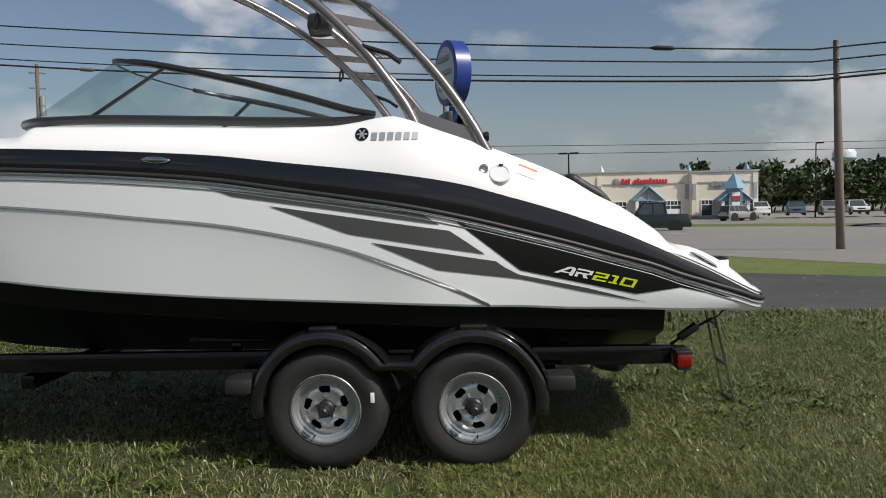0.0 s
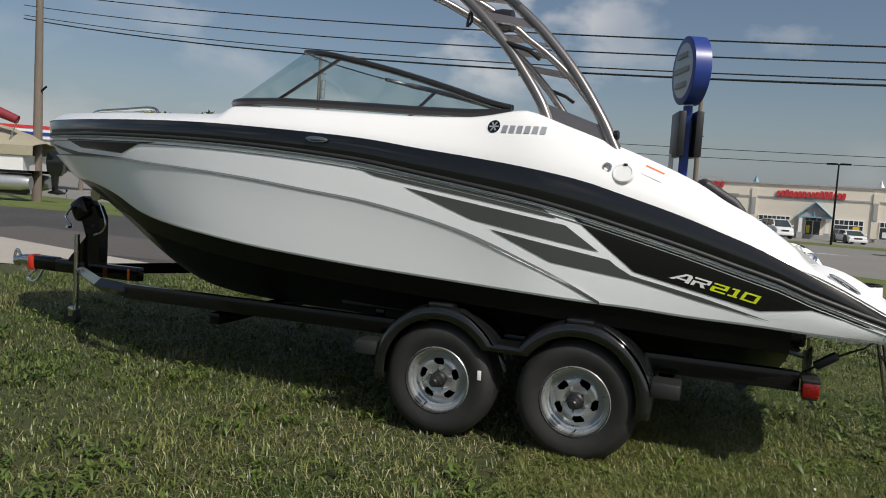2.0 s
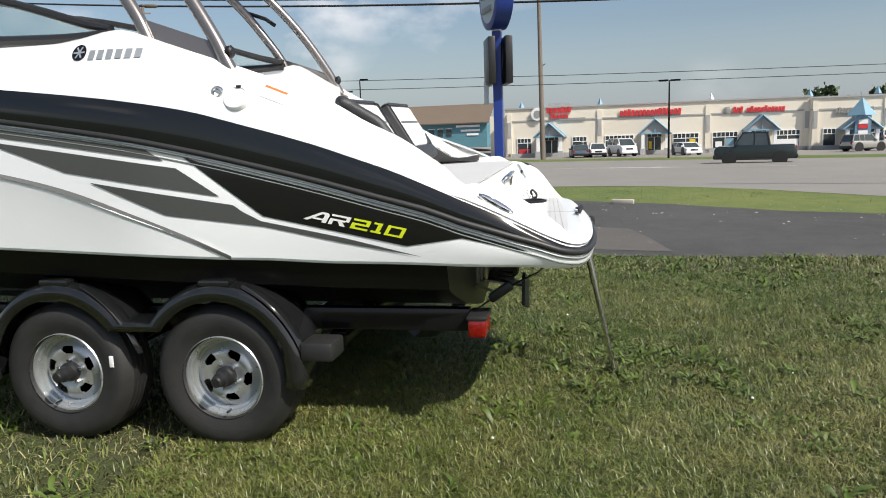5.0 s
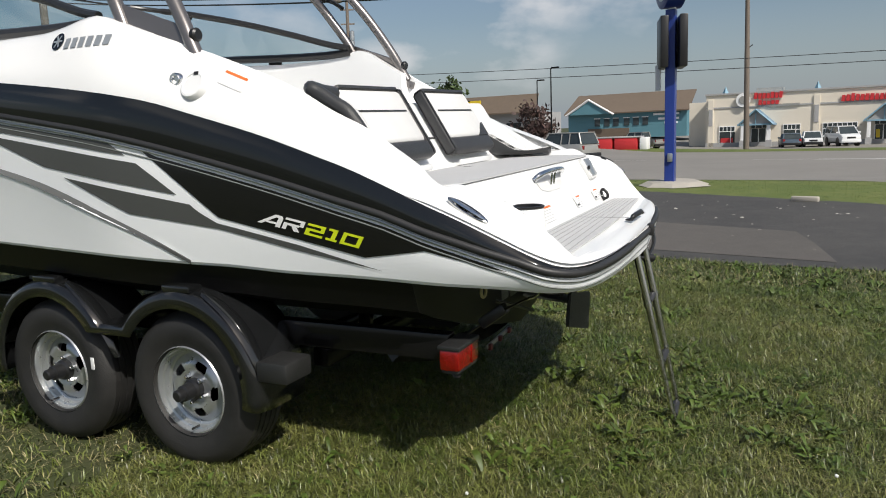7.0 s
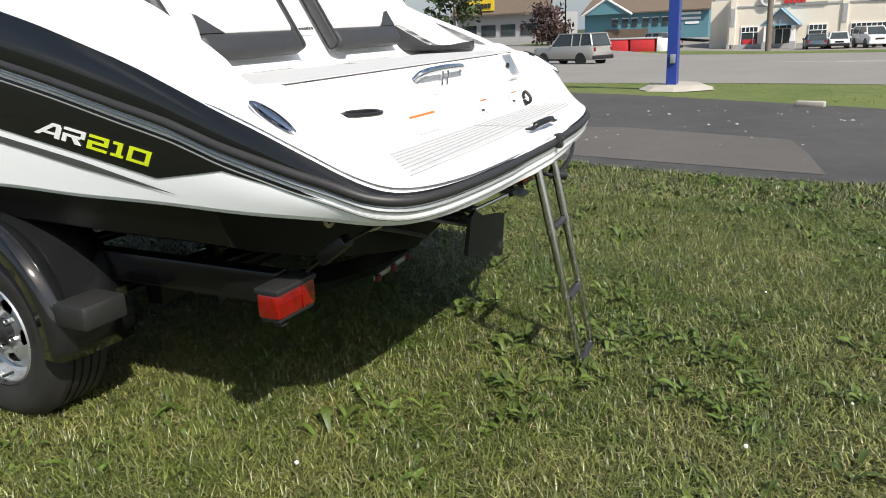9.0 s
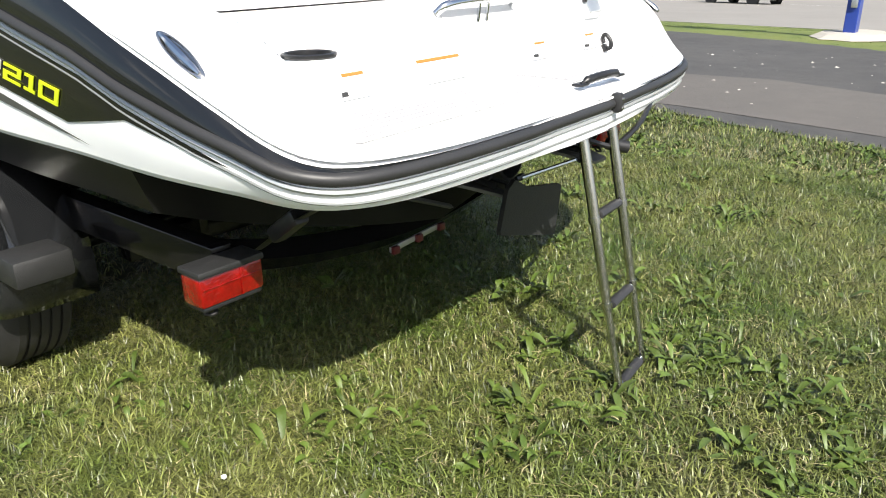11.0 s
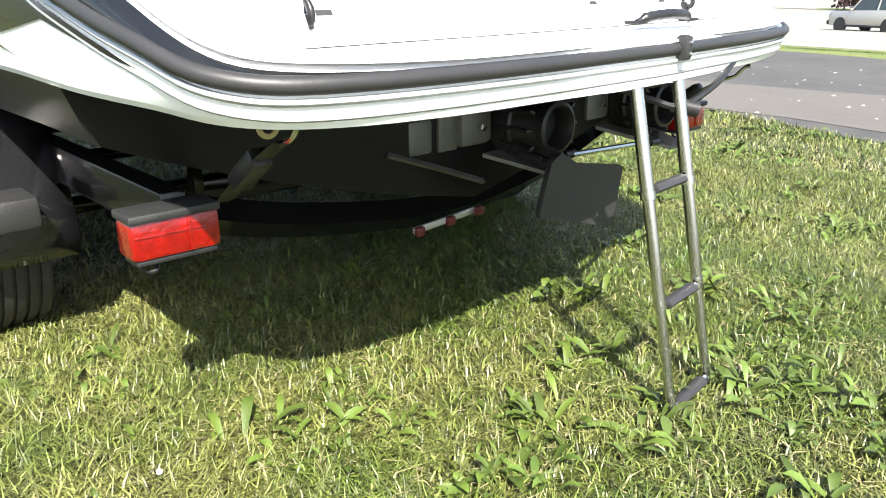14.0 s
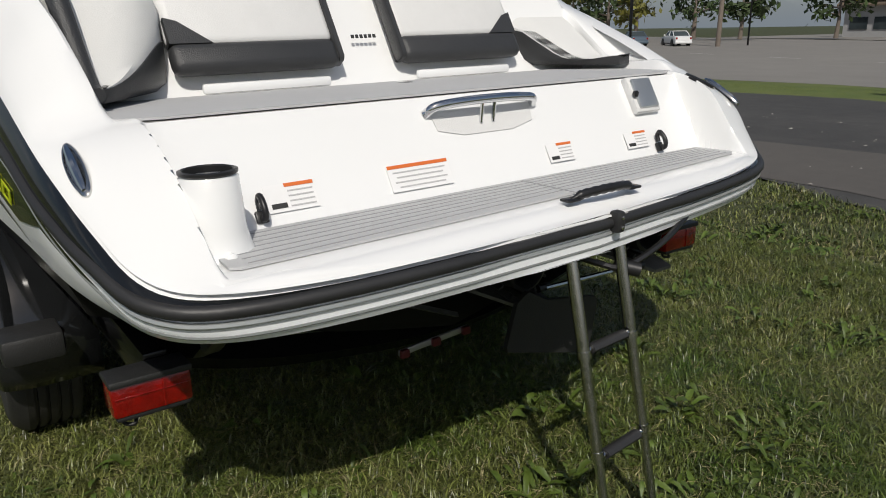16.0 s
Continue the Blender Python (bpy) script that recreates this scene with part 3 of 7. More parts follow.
# black bottom: from the shell's lower edge to the chine and the keel
bottom_x = [float(v) for v in np.linspace(-4.60, 1.50, 70)]
z_keel = curve([-4.29, -4.06, -3.81, -3.57, -3.21, -2.82, -2.2, -1.0, 1.50], [1.375, 1.21, 1.05, 0.86, 0.62, 0.50, 0.45, 0.43, 0.42])


def bottom_row(s, sign):
    row = []
    for x in bottom_x:
        top = side_point(x, z_white_low(x), -0.012, sign)
        kx = x if x > -2.8 else -4.29 + (x + 4.62) * (1.49 / 1.82)
        keel = Vector((kx, 0.0, z_keel(kx)))
        chine = Vector((top.x, top.y * 0.955, top.z - 0.13 * smooth_step(-4.0, -2.6, top.x) - 0.01))
        if s < 0.35:
            row.append(top.lerp(chine, s / 0.35))
        else:
            k = (s - 0.35) / 0.65
            p = chine.lerp(keel, k)
            p.z -= 0.03 * math.sin(math.pi * k)
            row.append(p)
    return row


bm = bmesh.new()
rows = [bottom_row(s, -1) for s in np.linspace(0, 1, 13)] + [bottom_row(s, 1) for s in np.linspace(1, 0, 13)[1:]]
loft(rows, bm=bm)
bm.verts.ensure_lookup_table()
n = len(bottom_x)
bm.faces.new([bm.verts[k * n + n - 1] for k in range(len(rows))])
part("hull_bottom", bm, GEL_BOTTOM, boat, "black gelcoat hull bottom", angle=30)
under = [[side_point(x, z_white_low(x) - 0.012, -0.05, s) for x in STATIONS if x >= 1.3] for s in (-1, 1)]
bm = loft([under[0], [Vector((p.x, 0, p.z)) for p in under[0]], under[1]])
part("platform_underside", bm, GEL_BOTTOM, boat, "dark underside of the swim platform")


edge_rows = [(z_band_top, -0.012), (lambda x: z_band_top(x) + 0.008, -0.018), (lambda x: z_band_top(x) + 0.012, -0.035), (lambda x: z_band_top(x) + 0.006, -0.11)]
part("deck_edge", loft(ring_rows(edge_rows)), GEL_WHITE, boat)


# deck: one moulded skin over the whole plan
HEAD, FOOT = (1.62, 1.185), (1.765, 0.935)


def crest(x, y):
    """The height of the side deck: the starboard wing falls off a little sooner beside the seats."""
    if y <= 0:
        return z_deck(x)
    return z_deck(x + 0.30 * smooth_step(-0.1, 0.55, x) * (1 - smooth_step(1.25, 1.6, x)))


def deck_height(x, y):
    b = beam(x)
    inset = b - abs(y)
    zt, zd = z_band_top(x), crest(x, y)
    edge = zt + (zd - zt) * min(1.0, max(0.0, (inset - 0.012) / 0.13)) ** 0.75 if x < 1.55 else zt + (zd - zt) * smooth_step(0.01, 0.10, inset)
    if x < -1.95:
        crown = 0.05 * max(0.0, min(1.0, (inset - 0.13) / 0.6))
        well = smooth_step(-3.9, -3.6, x) * smooth_step(0.24, 0.30, inset) * (1 - smooth_step(-2.75, -2.6, x))
        return (edge + crown) * (1 - well) + 1.35 * well
    if x < 0.35:
        inner = smooth_step(0.27, 0.30, inset)
        end = smooth_step(-1.95, -1.85, x)
        return edge * (1 - inner * end) + 1.05 * inner * end if inner * end > 0 else edge
    # stern: side wings, leaning seat base, upper mat, riser, platform
    if x < 0.90:
        core = 1.53
    elif x < 1.10:
        core = 1.53 - 0.345 * (x - 0.90) / 0.20
    elif x < HEAD[0]:
        core = HEAD[1]
    elif x < FOOT[0]:
        core = HEAD[1] + (FOOT[1] - HEAD[1]) * (x - HEAD[0]) / (FOOT[0] - HEAD[0])
    else:
        core = FOOT[1]
    wing = smooth_step(0.165, 0.195, inset)
    z = edge * (1 - wing) + core * wing
    if x > 1.48:
        # quarter ramps: ruled from the rail up to the line beside the platform
        ramp = HEAD[1] + 0.012 - 0.25 * (max(0.0, x - 1.58) / 0.46) ** 1.8
        s = min(1.0, max(0.0, (inset - 0.012) / max(b - 0.937, 0.05)))
        outer = zt + 0.012 + (ramp - zt - 0.012) * s ** 0.75
        inside = 1 - smooth_step(0.916, 0.932, abs(y))
        ruled = outer * (1 - inside) + core * inside
        w = smooth_step(1.48, 1.60, x)
        z = z * (1 - w) + ruled * w
    if x > 2.06:
        z = zt + 0.012 + (FOOT[1] - zt - 0.012) * (1 - smooth_step(2.09, 2.165, x)) * smooth_step(0.0, 0.1, inset)
    return z


dx = sorted(set([round(float(v), 4) for v in list(np.linspace(-4.60, -4.2, 12)) + list(np.linspace(-4.15, -1.98, 50)) + list(np.linspace(-1.95, -1.83, 7)) + list(np.linspace(-1.78, 0.30, 44)) + list(np.linspace(0.34, 0.36, 3)) + list(np.linspace(0.38, 1.60, 56)) + [1.612, 1.62, 1.628] + list(np.linspace(1.64, 1.75, 8)) + [1.757, 1.765, 1.773] + list(np.linspace(1.79, 2.03, 14)) + [2.045, 2.06, 2.075, 2.09, 2.10, 2.11, 2.12, 2.128, 2.135, 2.142, 2.148, 2.154, 2.16, 2.165, 2.17, 2.174]]))
ins = [0.012, 0.02, 0.03, 0.045, 0.06, 0.08, 0.105, 0.13, 0.16, 0.168, 0.176, 0.184, 0.192, 0.2, 0.235, 0.245, 0.255, 0.265, 0.275, 0.285, 0.3, 0.33]
rows = []
for x in dx:
    b = beam(x)
    row = []
    half = [b - i for i in ins if i < b - 0.02]
    if x > 1.46 and b > 0.97:
        half = [v for v in half if v > 0.945] + [0.936, 0.932, 0.928, 0.924, 0.920, 0.916]
    last = half[-1] if half else b
    inner = list(np.linspace(last, 0, 26 + len(ins) - len(half))[1:])
    vals = half + inner
    extra = sorted(vals, reverse=True)
    ys = [-v for v in extra] + extra[::-1][1:]
    rows.append([Vector((skewed(x, y), y, deck_height(x, y))) for y in ys])
part("deck", loft(rows), GEL_WHITE, boat, "white gelcoat deck with side wings and a stern platform", angle=35)


# ---- boat: fittings ----
def deck_y(x, z, sign=-1):
    """Where the outer flank of the deck stands at a height."""
    lo, hi = 0.012, 0.142
    for _ in range(24):
        mid = (lo + hi) / 2
        if deck_height(x, mid - beam(x)) < z:
            lo = mid
        else:
            hi = mid
    return sign * (beam(x) - (lo + hi) / 2)


def flank(x0, z0, dx, dz, out=0.003):
    """Writing or bars laid on the port flank of the deck from (x0, z0) along (dx, dz)."""
    d = Vector((dx, 0, dz)).normalized()

    def place(u, v, w):
        x, z = x0 + d.x * u - d.z * v, z0 + d.z * u + d.x * v
        return Vector((x, deck_y(x, z) - out - w, z))
    return place


def flank_patch(name, x0, z0, dx, dz, w, h, mat, parent, label="", out=0.003, shape=None):
    put = flank(x0, z0, dx, dz, out)
    if shape is None:
        rows = [[put(w * i / 6, h * j / 4, 0) for i in range(7)] for j in range(5)]
        return part(name, loft(rows), mat, parent, label)
    bm = bmesh.new()
    bm.faces.new([bm.verts.new(put(u, v, 0)) for u, v in shape])
    return part(name, bm, mat, parent, label)


# maker's mark on the flank: a ringed emblem and a row of plain bars
mark = flank_patch("emblem", -0.140, 1.797, 1, 0.02, 0.0, 0.0, GEL_BLACK, boat, "round black emblem on the flank", 0.004, [(0.034 + 0.036 * math.cos(a), 0.034 + 0.036 * math.sin(a)) for a in np.linspace(0, 2 * math.pi, 28)[:-1]])
for k in range(3):
    a = math.pi * k / 3
    c, s = math.cos(a), math.sin(a)
    flank_patch("spoke", -0.140, 1.797, 1, 0.02, 0, 0, LETTER_GREY, mark, "", 0.0055, [(0.034 + c * p - s * q, 0.034 + s * p + c * q) for p, q in ((-0.028, -0.004), (0.028, -0.004), (0.028, 0.004), (-0.028, 0.004))])
for k in range(6):
    x0 = -0.058 + k * 0.043
    flank_patch("name_bar", x0, 1.797, 1, 0.0, 0, 0, LETTER_GREY, boat, "", 0.004, [(0.0, 0.0), (0.030, 0.0), (0.034, 0.042), (0.004, 0.042)])

# filler cap, drain fitting and warning label on the flank
cap_at = Vector((0.617, deck_y(0.617, 1.606) - 0.006, 1.606))
cap_lean = math.atan2(deck_y(0.617, 1.626) - deck_y(0.617, 1.586), 0.04)


def leaned(bm):
    """Turns a fitting about the cap so that it lies on the sloping flank."""
    bmesh.ops.rotate(bm, cent=cap_at, matrix=Matrix.Rotation(-cap_lean, 3, "X"), verts=bm.verts)
    return bm


cap = part("filler_cap", leaned(lathe([(0.060, 0.02), (0.060, -0.006), (0.055, -0.012), (0.046, -0.013), (0.044, -0.010), (0.001, -0.010)], 32, "y", at=cap_at)), GEL_WHITE, boat, "round white filler cap")
part("cap_grip", leaned(box((0.022, 0.010, 0.012), cap_at + Vector((0.008, -0.012, 0.046)), bevel=0.002)), BLACK_PLASTIC, cap)
part("through_hull", lathe([(0.028, 0.02), (0.028, -0.003), (0.024, -0.008), (0.016, -0.008), (0.012, 0.0), (0.001, 0.0)], 24, "y", at=Vector((0.531, deck_y(0.531, 1.632) - 0.002, 1.632))), CHROME, boat, "round chrome drain fitting")
flank_patch("warning_label", 0.705, 1.613, 1, -0.42, 0.115, 0.045, LABEL, boat, "white warning label with an orange band", 0.004)
flank_patch("label_band", 0.722, 1.651, 1, -0.42, 0.105, 0.009, ORANGE, boat, "orange band of the warning label", 0.0055)


def cleat(at, length, normal, along):
    """A flush oval chrome cleat."""
    n, a = Vector(normal).normalized(), Vector(along).normalized()
    b = n.cross(a).normalized()
    m = Matrix((a, b, n)).transposed()
    bm = bmesh.new()
    rows = []
    for r, h in ((1.0, -0.004), (1.0, 0.003), (0.93, 0.006), (0.80, 0.006), (0.76, 0.001), (0.3, -0.003)):
        rows.append([Vector(at) + m @ Vector((length / 2 * r * math.cos(t), length * 0.12 * r * math.sin(t), h)) for t in np.linspace(0, 2 * math.pi, 32)[:-1]])
    loft(rows, close=True, bm=bm)
    bm.faces.new([v for v in list(bm.verts)[-31:]])
    c = part("cleat", bm, STAINLESS, boat, "flush oval chrome cleat")
    bar = tube([Vector(at) + m @ Vector((length * s, 0, 0.007)) for s in np.linspace(-0.42, 0.42, 9)], [0.004, 0.007, 0.008, 0.009, 0.009, 0.009, 0.008, 0.007, 0.004], 8)
    part("cleat_bar", bar, CHROME, c)
    return c


def deck_frame(x, y):
    """A place on the deck with its normal."""
    e = 0.012
    p = Vector((x, y, deck_height(x, y)))
    n = Vector((deck_height(x - e, y) - deck_height(x + e, y), deck_height(x, y - e) - deck_height(x, y + e), 2 * e)).normalized()
    return p, n


for sign in (-1, 1):
    p = side_point(-1.18, 1.718, 0.013, sign)
    cleat(p, 0.15, (0, sign, 0.1), (1, 0, -0.06))
    p, n = deck_frame(1.712, sign * 1.085)
    cleat(p + n * 0.004, 0.17, (0.45, sign * 0.55, 0.7), (0.85, 0, -0.5))

# upper mat, riser fittings, platform pad
def pad_flat(name, pts, z, mat, label, thick=0.006):
    return part(name, plate([(skewed(x, y), y, z) for x, y in pts], thick, (0, 0, 1)), mat, boat, label, smooth=False)


upper = pad_flat("upper_mat", [(1.61, -0.88), (1.61, 0.88), (1.585, 0.95), (1.52, 1.03), (1.42, 0.97), (1.30, 0.95), (1.14, 0.88), (1.14, -0.88), (1.30, -0.95), (1.42, -0.97), (1.52, -1.03), (1.585, -0.95)], HEAD[1] + 0.004, MAT_GREY, "grey foam deck mat on the sun deck")
lower = pad_flat("platform_mat", [(1.775, -0.885), (2.005, -0.90), (2.02, -0.88), (2.04, -0.4), (2.045, 0.0), (2.04, 0.4), (2.02, 0.88), (2.005, 0.90), (1.775, 0.885)], FOOT[1] + 0.002, MAT_GREY, "grey foam mat on the swim platform")
for k in range(7):
    x = 1.803 + k * 0.034
    part("mat_groove", plate([(skewed(x + a, y), y, FOOT[1] + 0.008) for a, y in ((-0.0015, -0.86), (0.0015, -0.86), (0.0015, 0.0), (0.0015, 0.86), (-0.0015, 0.86), (-0.0015, 0.0))], 0.0016, (0, 0, 1)), MAT_LINE, lower, smooth=False)
part("mat_seam", box((0.25, 0.003, 0.0016), (1.905, 0.05, FOOT[1] + 0.0089)), MAT_LINE, lower, smooth=False)
part("mat_ring", lathe([(0.001, 0.0), (0.028, 0.0), (0.03, 0.003), (0.024, 0.004), (0.001, 0.004)], 24, "z", at=(1.22, 0.03, HEAD[1] + 0.009)), CHROME, upper, "small chrome ring in the mat")

RISER_N = Vector((HEAD[1] - FOOT[1], 0, FOOT[0] - HEAD[0])).normalized()
RISER_LEAN = -math.atan2(RISER_N.z, RISER_N.x)


def on_riser(y, s, out):
    """A place on the sloping riser: s from 0 (foot) to 1 (head)."""
    return Vector((FOOT[0] + (HEAD[0] - FOOT[0]) * s, y, FOOT[1] + (HEAD[1] - FOOT[1]) * s)) + RISER_N * out


def riser_card(name, y, s, w, h, mat, parent, label="", out=0.003):
    up = Vector((HEAD[0] - FOOT[0], 0, HEAD[1] - FOOT[1])).normalized()
    c = on_riser(y, s, out)
    pts = [c + Vector((0, a * w / 2, 0)) + up * (b * h / 2) for a, b in ((-1, -1), (1, -1), (1, 1), (-1, 1))]
    return part(name, plate(pts, 0.0012, RISER_N), mat, parent, label, smooth=False)


for y, w, h in ((-0.640, 0.13, 0.068), (-0.268, 0.195, 0.072), (0.250, 0.105, 0.058), (0.600, 0.105, 0.056)):
    card = riser_card("warning_label", y, 0.24, w, h, LABEL, boat, "white warning label with an orange heading")
    riser_card("heading", y + (0.2 * w if w < 0.14 else 0), 0.24 + 0.4 * h / 0.265, w * (0.58 if w < 0.14 else 0.98), h * 0.13, ORANGE, card, "orange heading bar", 0.0045)
    for k in range(4):
        riser_card("text_bar", y + (0.2 * w if w < 0.14 else 0.0), 0.24 + (0.20 - 0.17 * k) * h / 0.265, w * (0.5 if w < 0.14 else 0.85 - 0.1 * (k % 2)), h * 0.05, INK_SOFT, card, "", 0.0045)
    if w < 0.14:
        riser_card("pictogram", y - 0.27 * w, 0.24 - 0.26 * h / 0.265, w * 0.3, h * 0.18, INK, card, "", 0.0045)
# recessed stainless grab rail
g = path_points([on_riser(-0.19, 0.82, 0.0), on_riser(-0.155, 0.85, 0.035), on_riser(0.01, 0.86, 0.045), on_riser(0.175, 0.85, 0.035), on_riser(0.21, 0.82, 0.0)], 6)
rail = part("grab_rail", tube(g, 0.013, 12), CHROME, boat, "polished stainless grab rail on the riser")
part("rail_recess", plate([on_riser(y, s, 0.002) for y, s in ((-0.175, 0.84), (0.195, 0.84), (0.185, 0.64), (0.10, 0.57), (-0.08, 0.57), (-0.165, 0.64))], 0.001, RISER_N), VINYL_LIGHT, rail, "shallow moulded recess behind the rail", smooth=False)
for y in (-0.01, 0.035):
    part("rail_stay", tube([on_riser(y, 0.84, 0.04), on_riser(y, 0.68, 0.004)], 0.006, 8), CHROME, rail)
hatch = part("transom_box", box((0.03, 0.12, 0.13), on_riser(0.695, 0.76, 0.010), rot=Matrix.Rotation(RISER_LEAN, 3, "Y"), bevel=0.008), VINYL_LIGHT, boat, "grey transom shower box")
part("box_lid", box((0.014, 0.095, 0.105), on_riser(0.695, 0.76, 0.028), rot=Matrix.Rotation(RISER_LEAN, 3, "Y"), bevel=0.006), GALV, hatch)
part("box_knob", lathe([(0.01, 0.0), (0.011, 0.01), (0.001, 0.012)], 12, "x", at=on_riser(0.642, 0.76, 0.03)), BLACK_PLASTIC, hatch)
for sign, hy in ((-1, 0.725), (1, 0.70)):
    h = part("hook", tube(path_points([on_riser(sign * hy, 0.11, 0.0), on_riser(sign * hy, 0.08, 0.022), on_riser(sign * hy, 0.15, 0.034), on_riser(sign * hy, 0.26, 0.026), on_riser(sign * hy, 0.24, 0.010), on_riser(sign * hy, 0.17, 0.006)], 5), 0.008, 10), BLACK_PLASTIC, boat, "black plastic ski rope hook")
    part("hook_base", box((0.012, 0.03, 0.03), on_riser(sign * hy, 0.11, 0.003), rot=Matrix.Rotation(RISER_LEAN, 3, "Y"), bevel=0.004), BLACK_PLASTIC, h)
# cup holder column at the port corner of the platform
CUP = (1.858, -0.872, 0)
cup = part("cup_holder", lathe([(0.082, 0.935), (0.074, 0.95), (0.066, 0.985), (0.060, 1.095), (0.052, 1.104), (0.052, 1.09)], 36, "z", at=CUP, closed=False), GEL_WHITE, boat, "white moulded cup holder column")
part("cup_ring", lathe([(0.050, 1.095), (0.050, 1.108), (0.053, 1.111), (0.060, 1.109), (0.060, 1.103), (0.050, 1.095)], 36, "z", at=CUP, closed=False), BLACK_PLASTIC, cup, "black rim ring")
part("cup_floor", lathe([(0.052, 1.03), (0.001, 1.03)], 24, "z", at=CUP), VINYL_LIGHT, cup)
p, n = deck_frame(1.69, 0.985)
bm = lathe([(0.048, -0.004), (0.048, 0.003), (0.052, 0.004), (0.057, 0.002), (0.057, -0.01)], 36, "z", closed=False)
join(bm, lathe([(0.045, -0.003), (0.001, -0.003)], 24, "z"))
bmesh.ops.transform(bm, matrix=Matrix.Translation(p + n * 0.003) @ Vector((0, 0, 1)).rotation_difference(n).to_matrix().to_4x4(), verts=bm.verts)
part("cup_ring", bm, BLACK_PLASTIC, boat, "black cup holder rim ring")
part("column_bump", lathe([(0.012, -0.01), (0.012, 0.008), (0.006, 0.012), (0.001, 0.012)], 12, "x", at=(1.940, -0.872, 0.94)), GEL_WHITE, cup)
# black carry handle near the rail
hp = path_points([(2.052, -0.03, 0.947), (2.060, 0.005, 0.958), (2.068, 0.085, 0.963), (2.060, 0.165, 0.958), (2.052, 0.20, 0.947)], 6)
hd = part("boarding_handle", tube(hp, [0.007] * 4 + [0.011 + 0.002 * (k % 2) for k in range(17)] + [0.008] * 4, 10), BLACK_PLASTIC, boat, "black ribbed boarding handle")
for y in (-0.03, 0.20):
    part("handle_foot", box((0.035, 0.045, 0.008), (2.050, y, 0.947), bevel=0.003), BLACK_PLASTIC, hd)
clip = part("ladder_clip", box((0.034, 0.032, 0.058), (2.126, 0.06, 0.890), bevel=0.01), RUBBER, boat, "black rubber ladder latch over the rail")
for z in (0.876, 0.902):
    part("rivet", lathe([(0.005, 0.0), (0.005, 0.003), (0.001, 0.004)], 10, "x", at=(2.143, 0.06, z)), CHROME, clip)

# rear-facing lounge seats: cushions lean on the sloping seat base
def cushion(name, y0, y1, s0, s1, thick, mat, parent, label="", bevel=0.022, lift=0.0):
    """A padded slab on the seat slope: s from 0 (foot) to 1 (head)."""
    a, b = Vector((1.105, -0.03, 1.235)), Vector((0.91, -0.03, 1.565))
    d = b - a
    c = a + d * ((s0 + s1) / 2)
    n = Vector((d.z, 0, -d.x)).normalized()
    c = c + n * (thick / 2 - 0.01 + lift)
    ang = math.atan2(d.z, -d.x)
    bm = box((d.length * (s1 - s0), y1 - y0, thick), (0, 0, 0), bevel=min(bevel, thick * 0.45), seg=3)
    bmesh.ops.transform(bm, matrix=Matrix.Translation((c.x, c.y + (y0 + y1) / 2, c.z)) @ Matrix.Rotation(ang, 4, "Y"), verts=bm.verts)
    return part(name, bm, mat, parent, label, angle=50)


def bolster(sign):
    """The outboard cushion, a padded wedge that tapers aft along the side wing."""
    upper, lower = [], []
    for k in range(15):
        s = k / 14
        x = 0.98 + 0.38 * s
        fall = smooth_step(1.12, 1.37, x)
        top = min(1.54, crest(x, sign) - 0.02) * (1 - fall) + 1.25 * fall
        yi, yo = 0.68 + 0.25 * s ** 1.3, 1.0 - 0.01 * s
        split = min(top - 0.004, 1.335 - 0.06 * s + 0.03 * math.sin(s * 5))
        bulge = 0.018 * math.sin(math.pi * min(1, s * 1.1))
        upper.append([Vector((x, sign * y, z)) for y, z in ((yi - bulge, split), (yi - bulge, (split + top) / 2), (yi + 0.03, top - 0.012), (yi + 0.07, top), (yo, top), (yo, split))])
        lower.append([Vector((x, sign * y, z)) for y, z in ((yi + 0.01, 1.212), (yi - bulge - 0.004, 1.235), (yi - bulge - 0.004, split), (yo, split), (yo, 1.212))])
    out = []
    for rows in (upper, lower):
        bm = loft(rows, close=True)
        for end in (0, -1):
            vs = [min(bm.verts, key=lambda v: (v.co - p).length) for p in rows[end]]
            try:
                bm.faces.new(vs if end else vs[::-1])
            except ValueError:
                pass
        bmesh.ops.recalc_face_normals(bm, faces=bm.faces)
        out.append(bm)
    return out


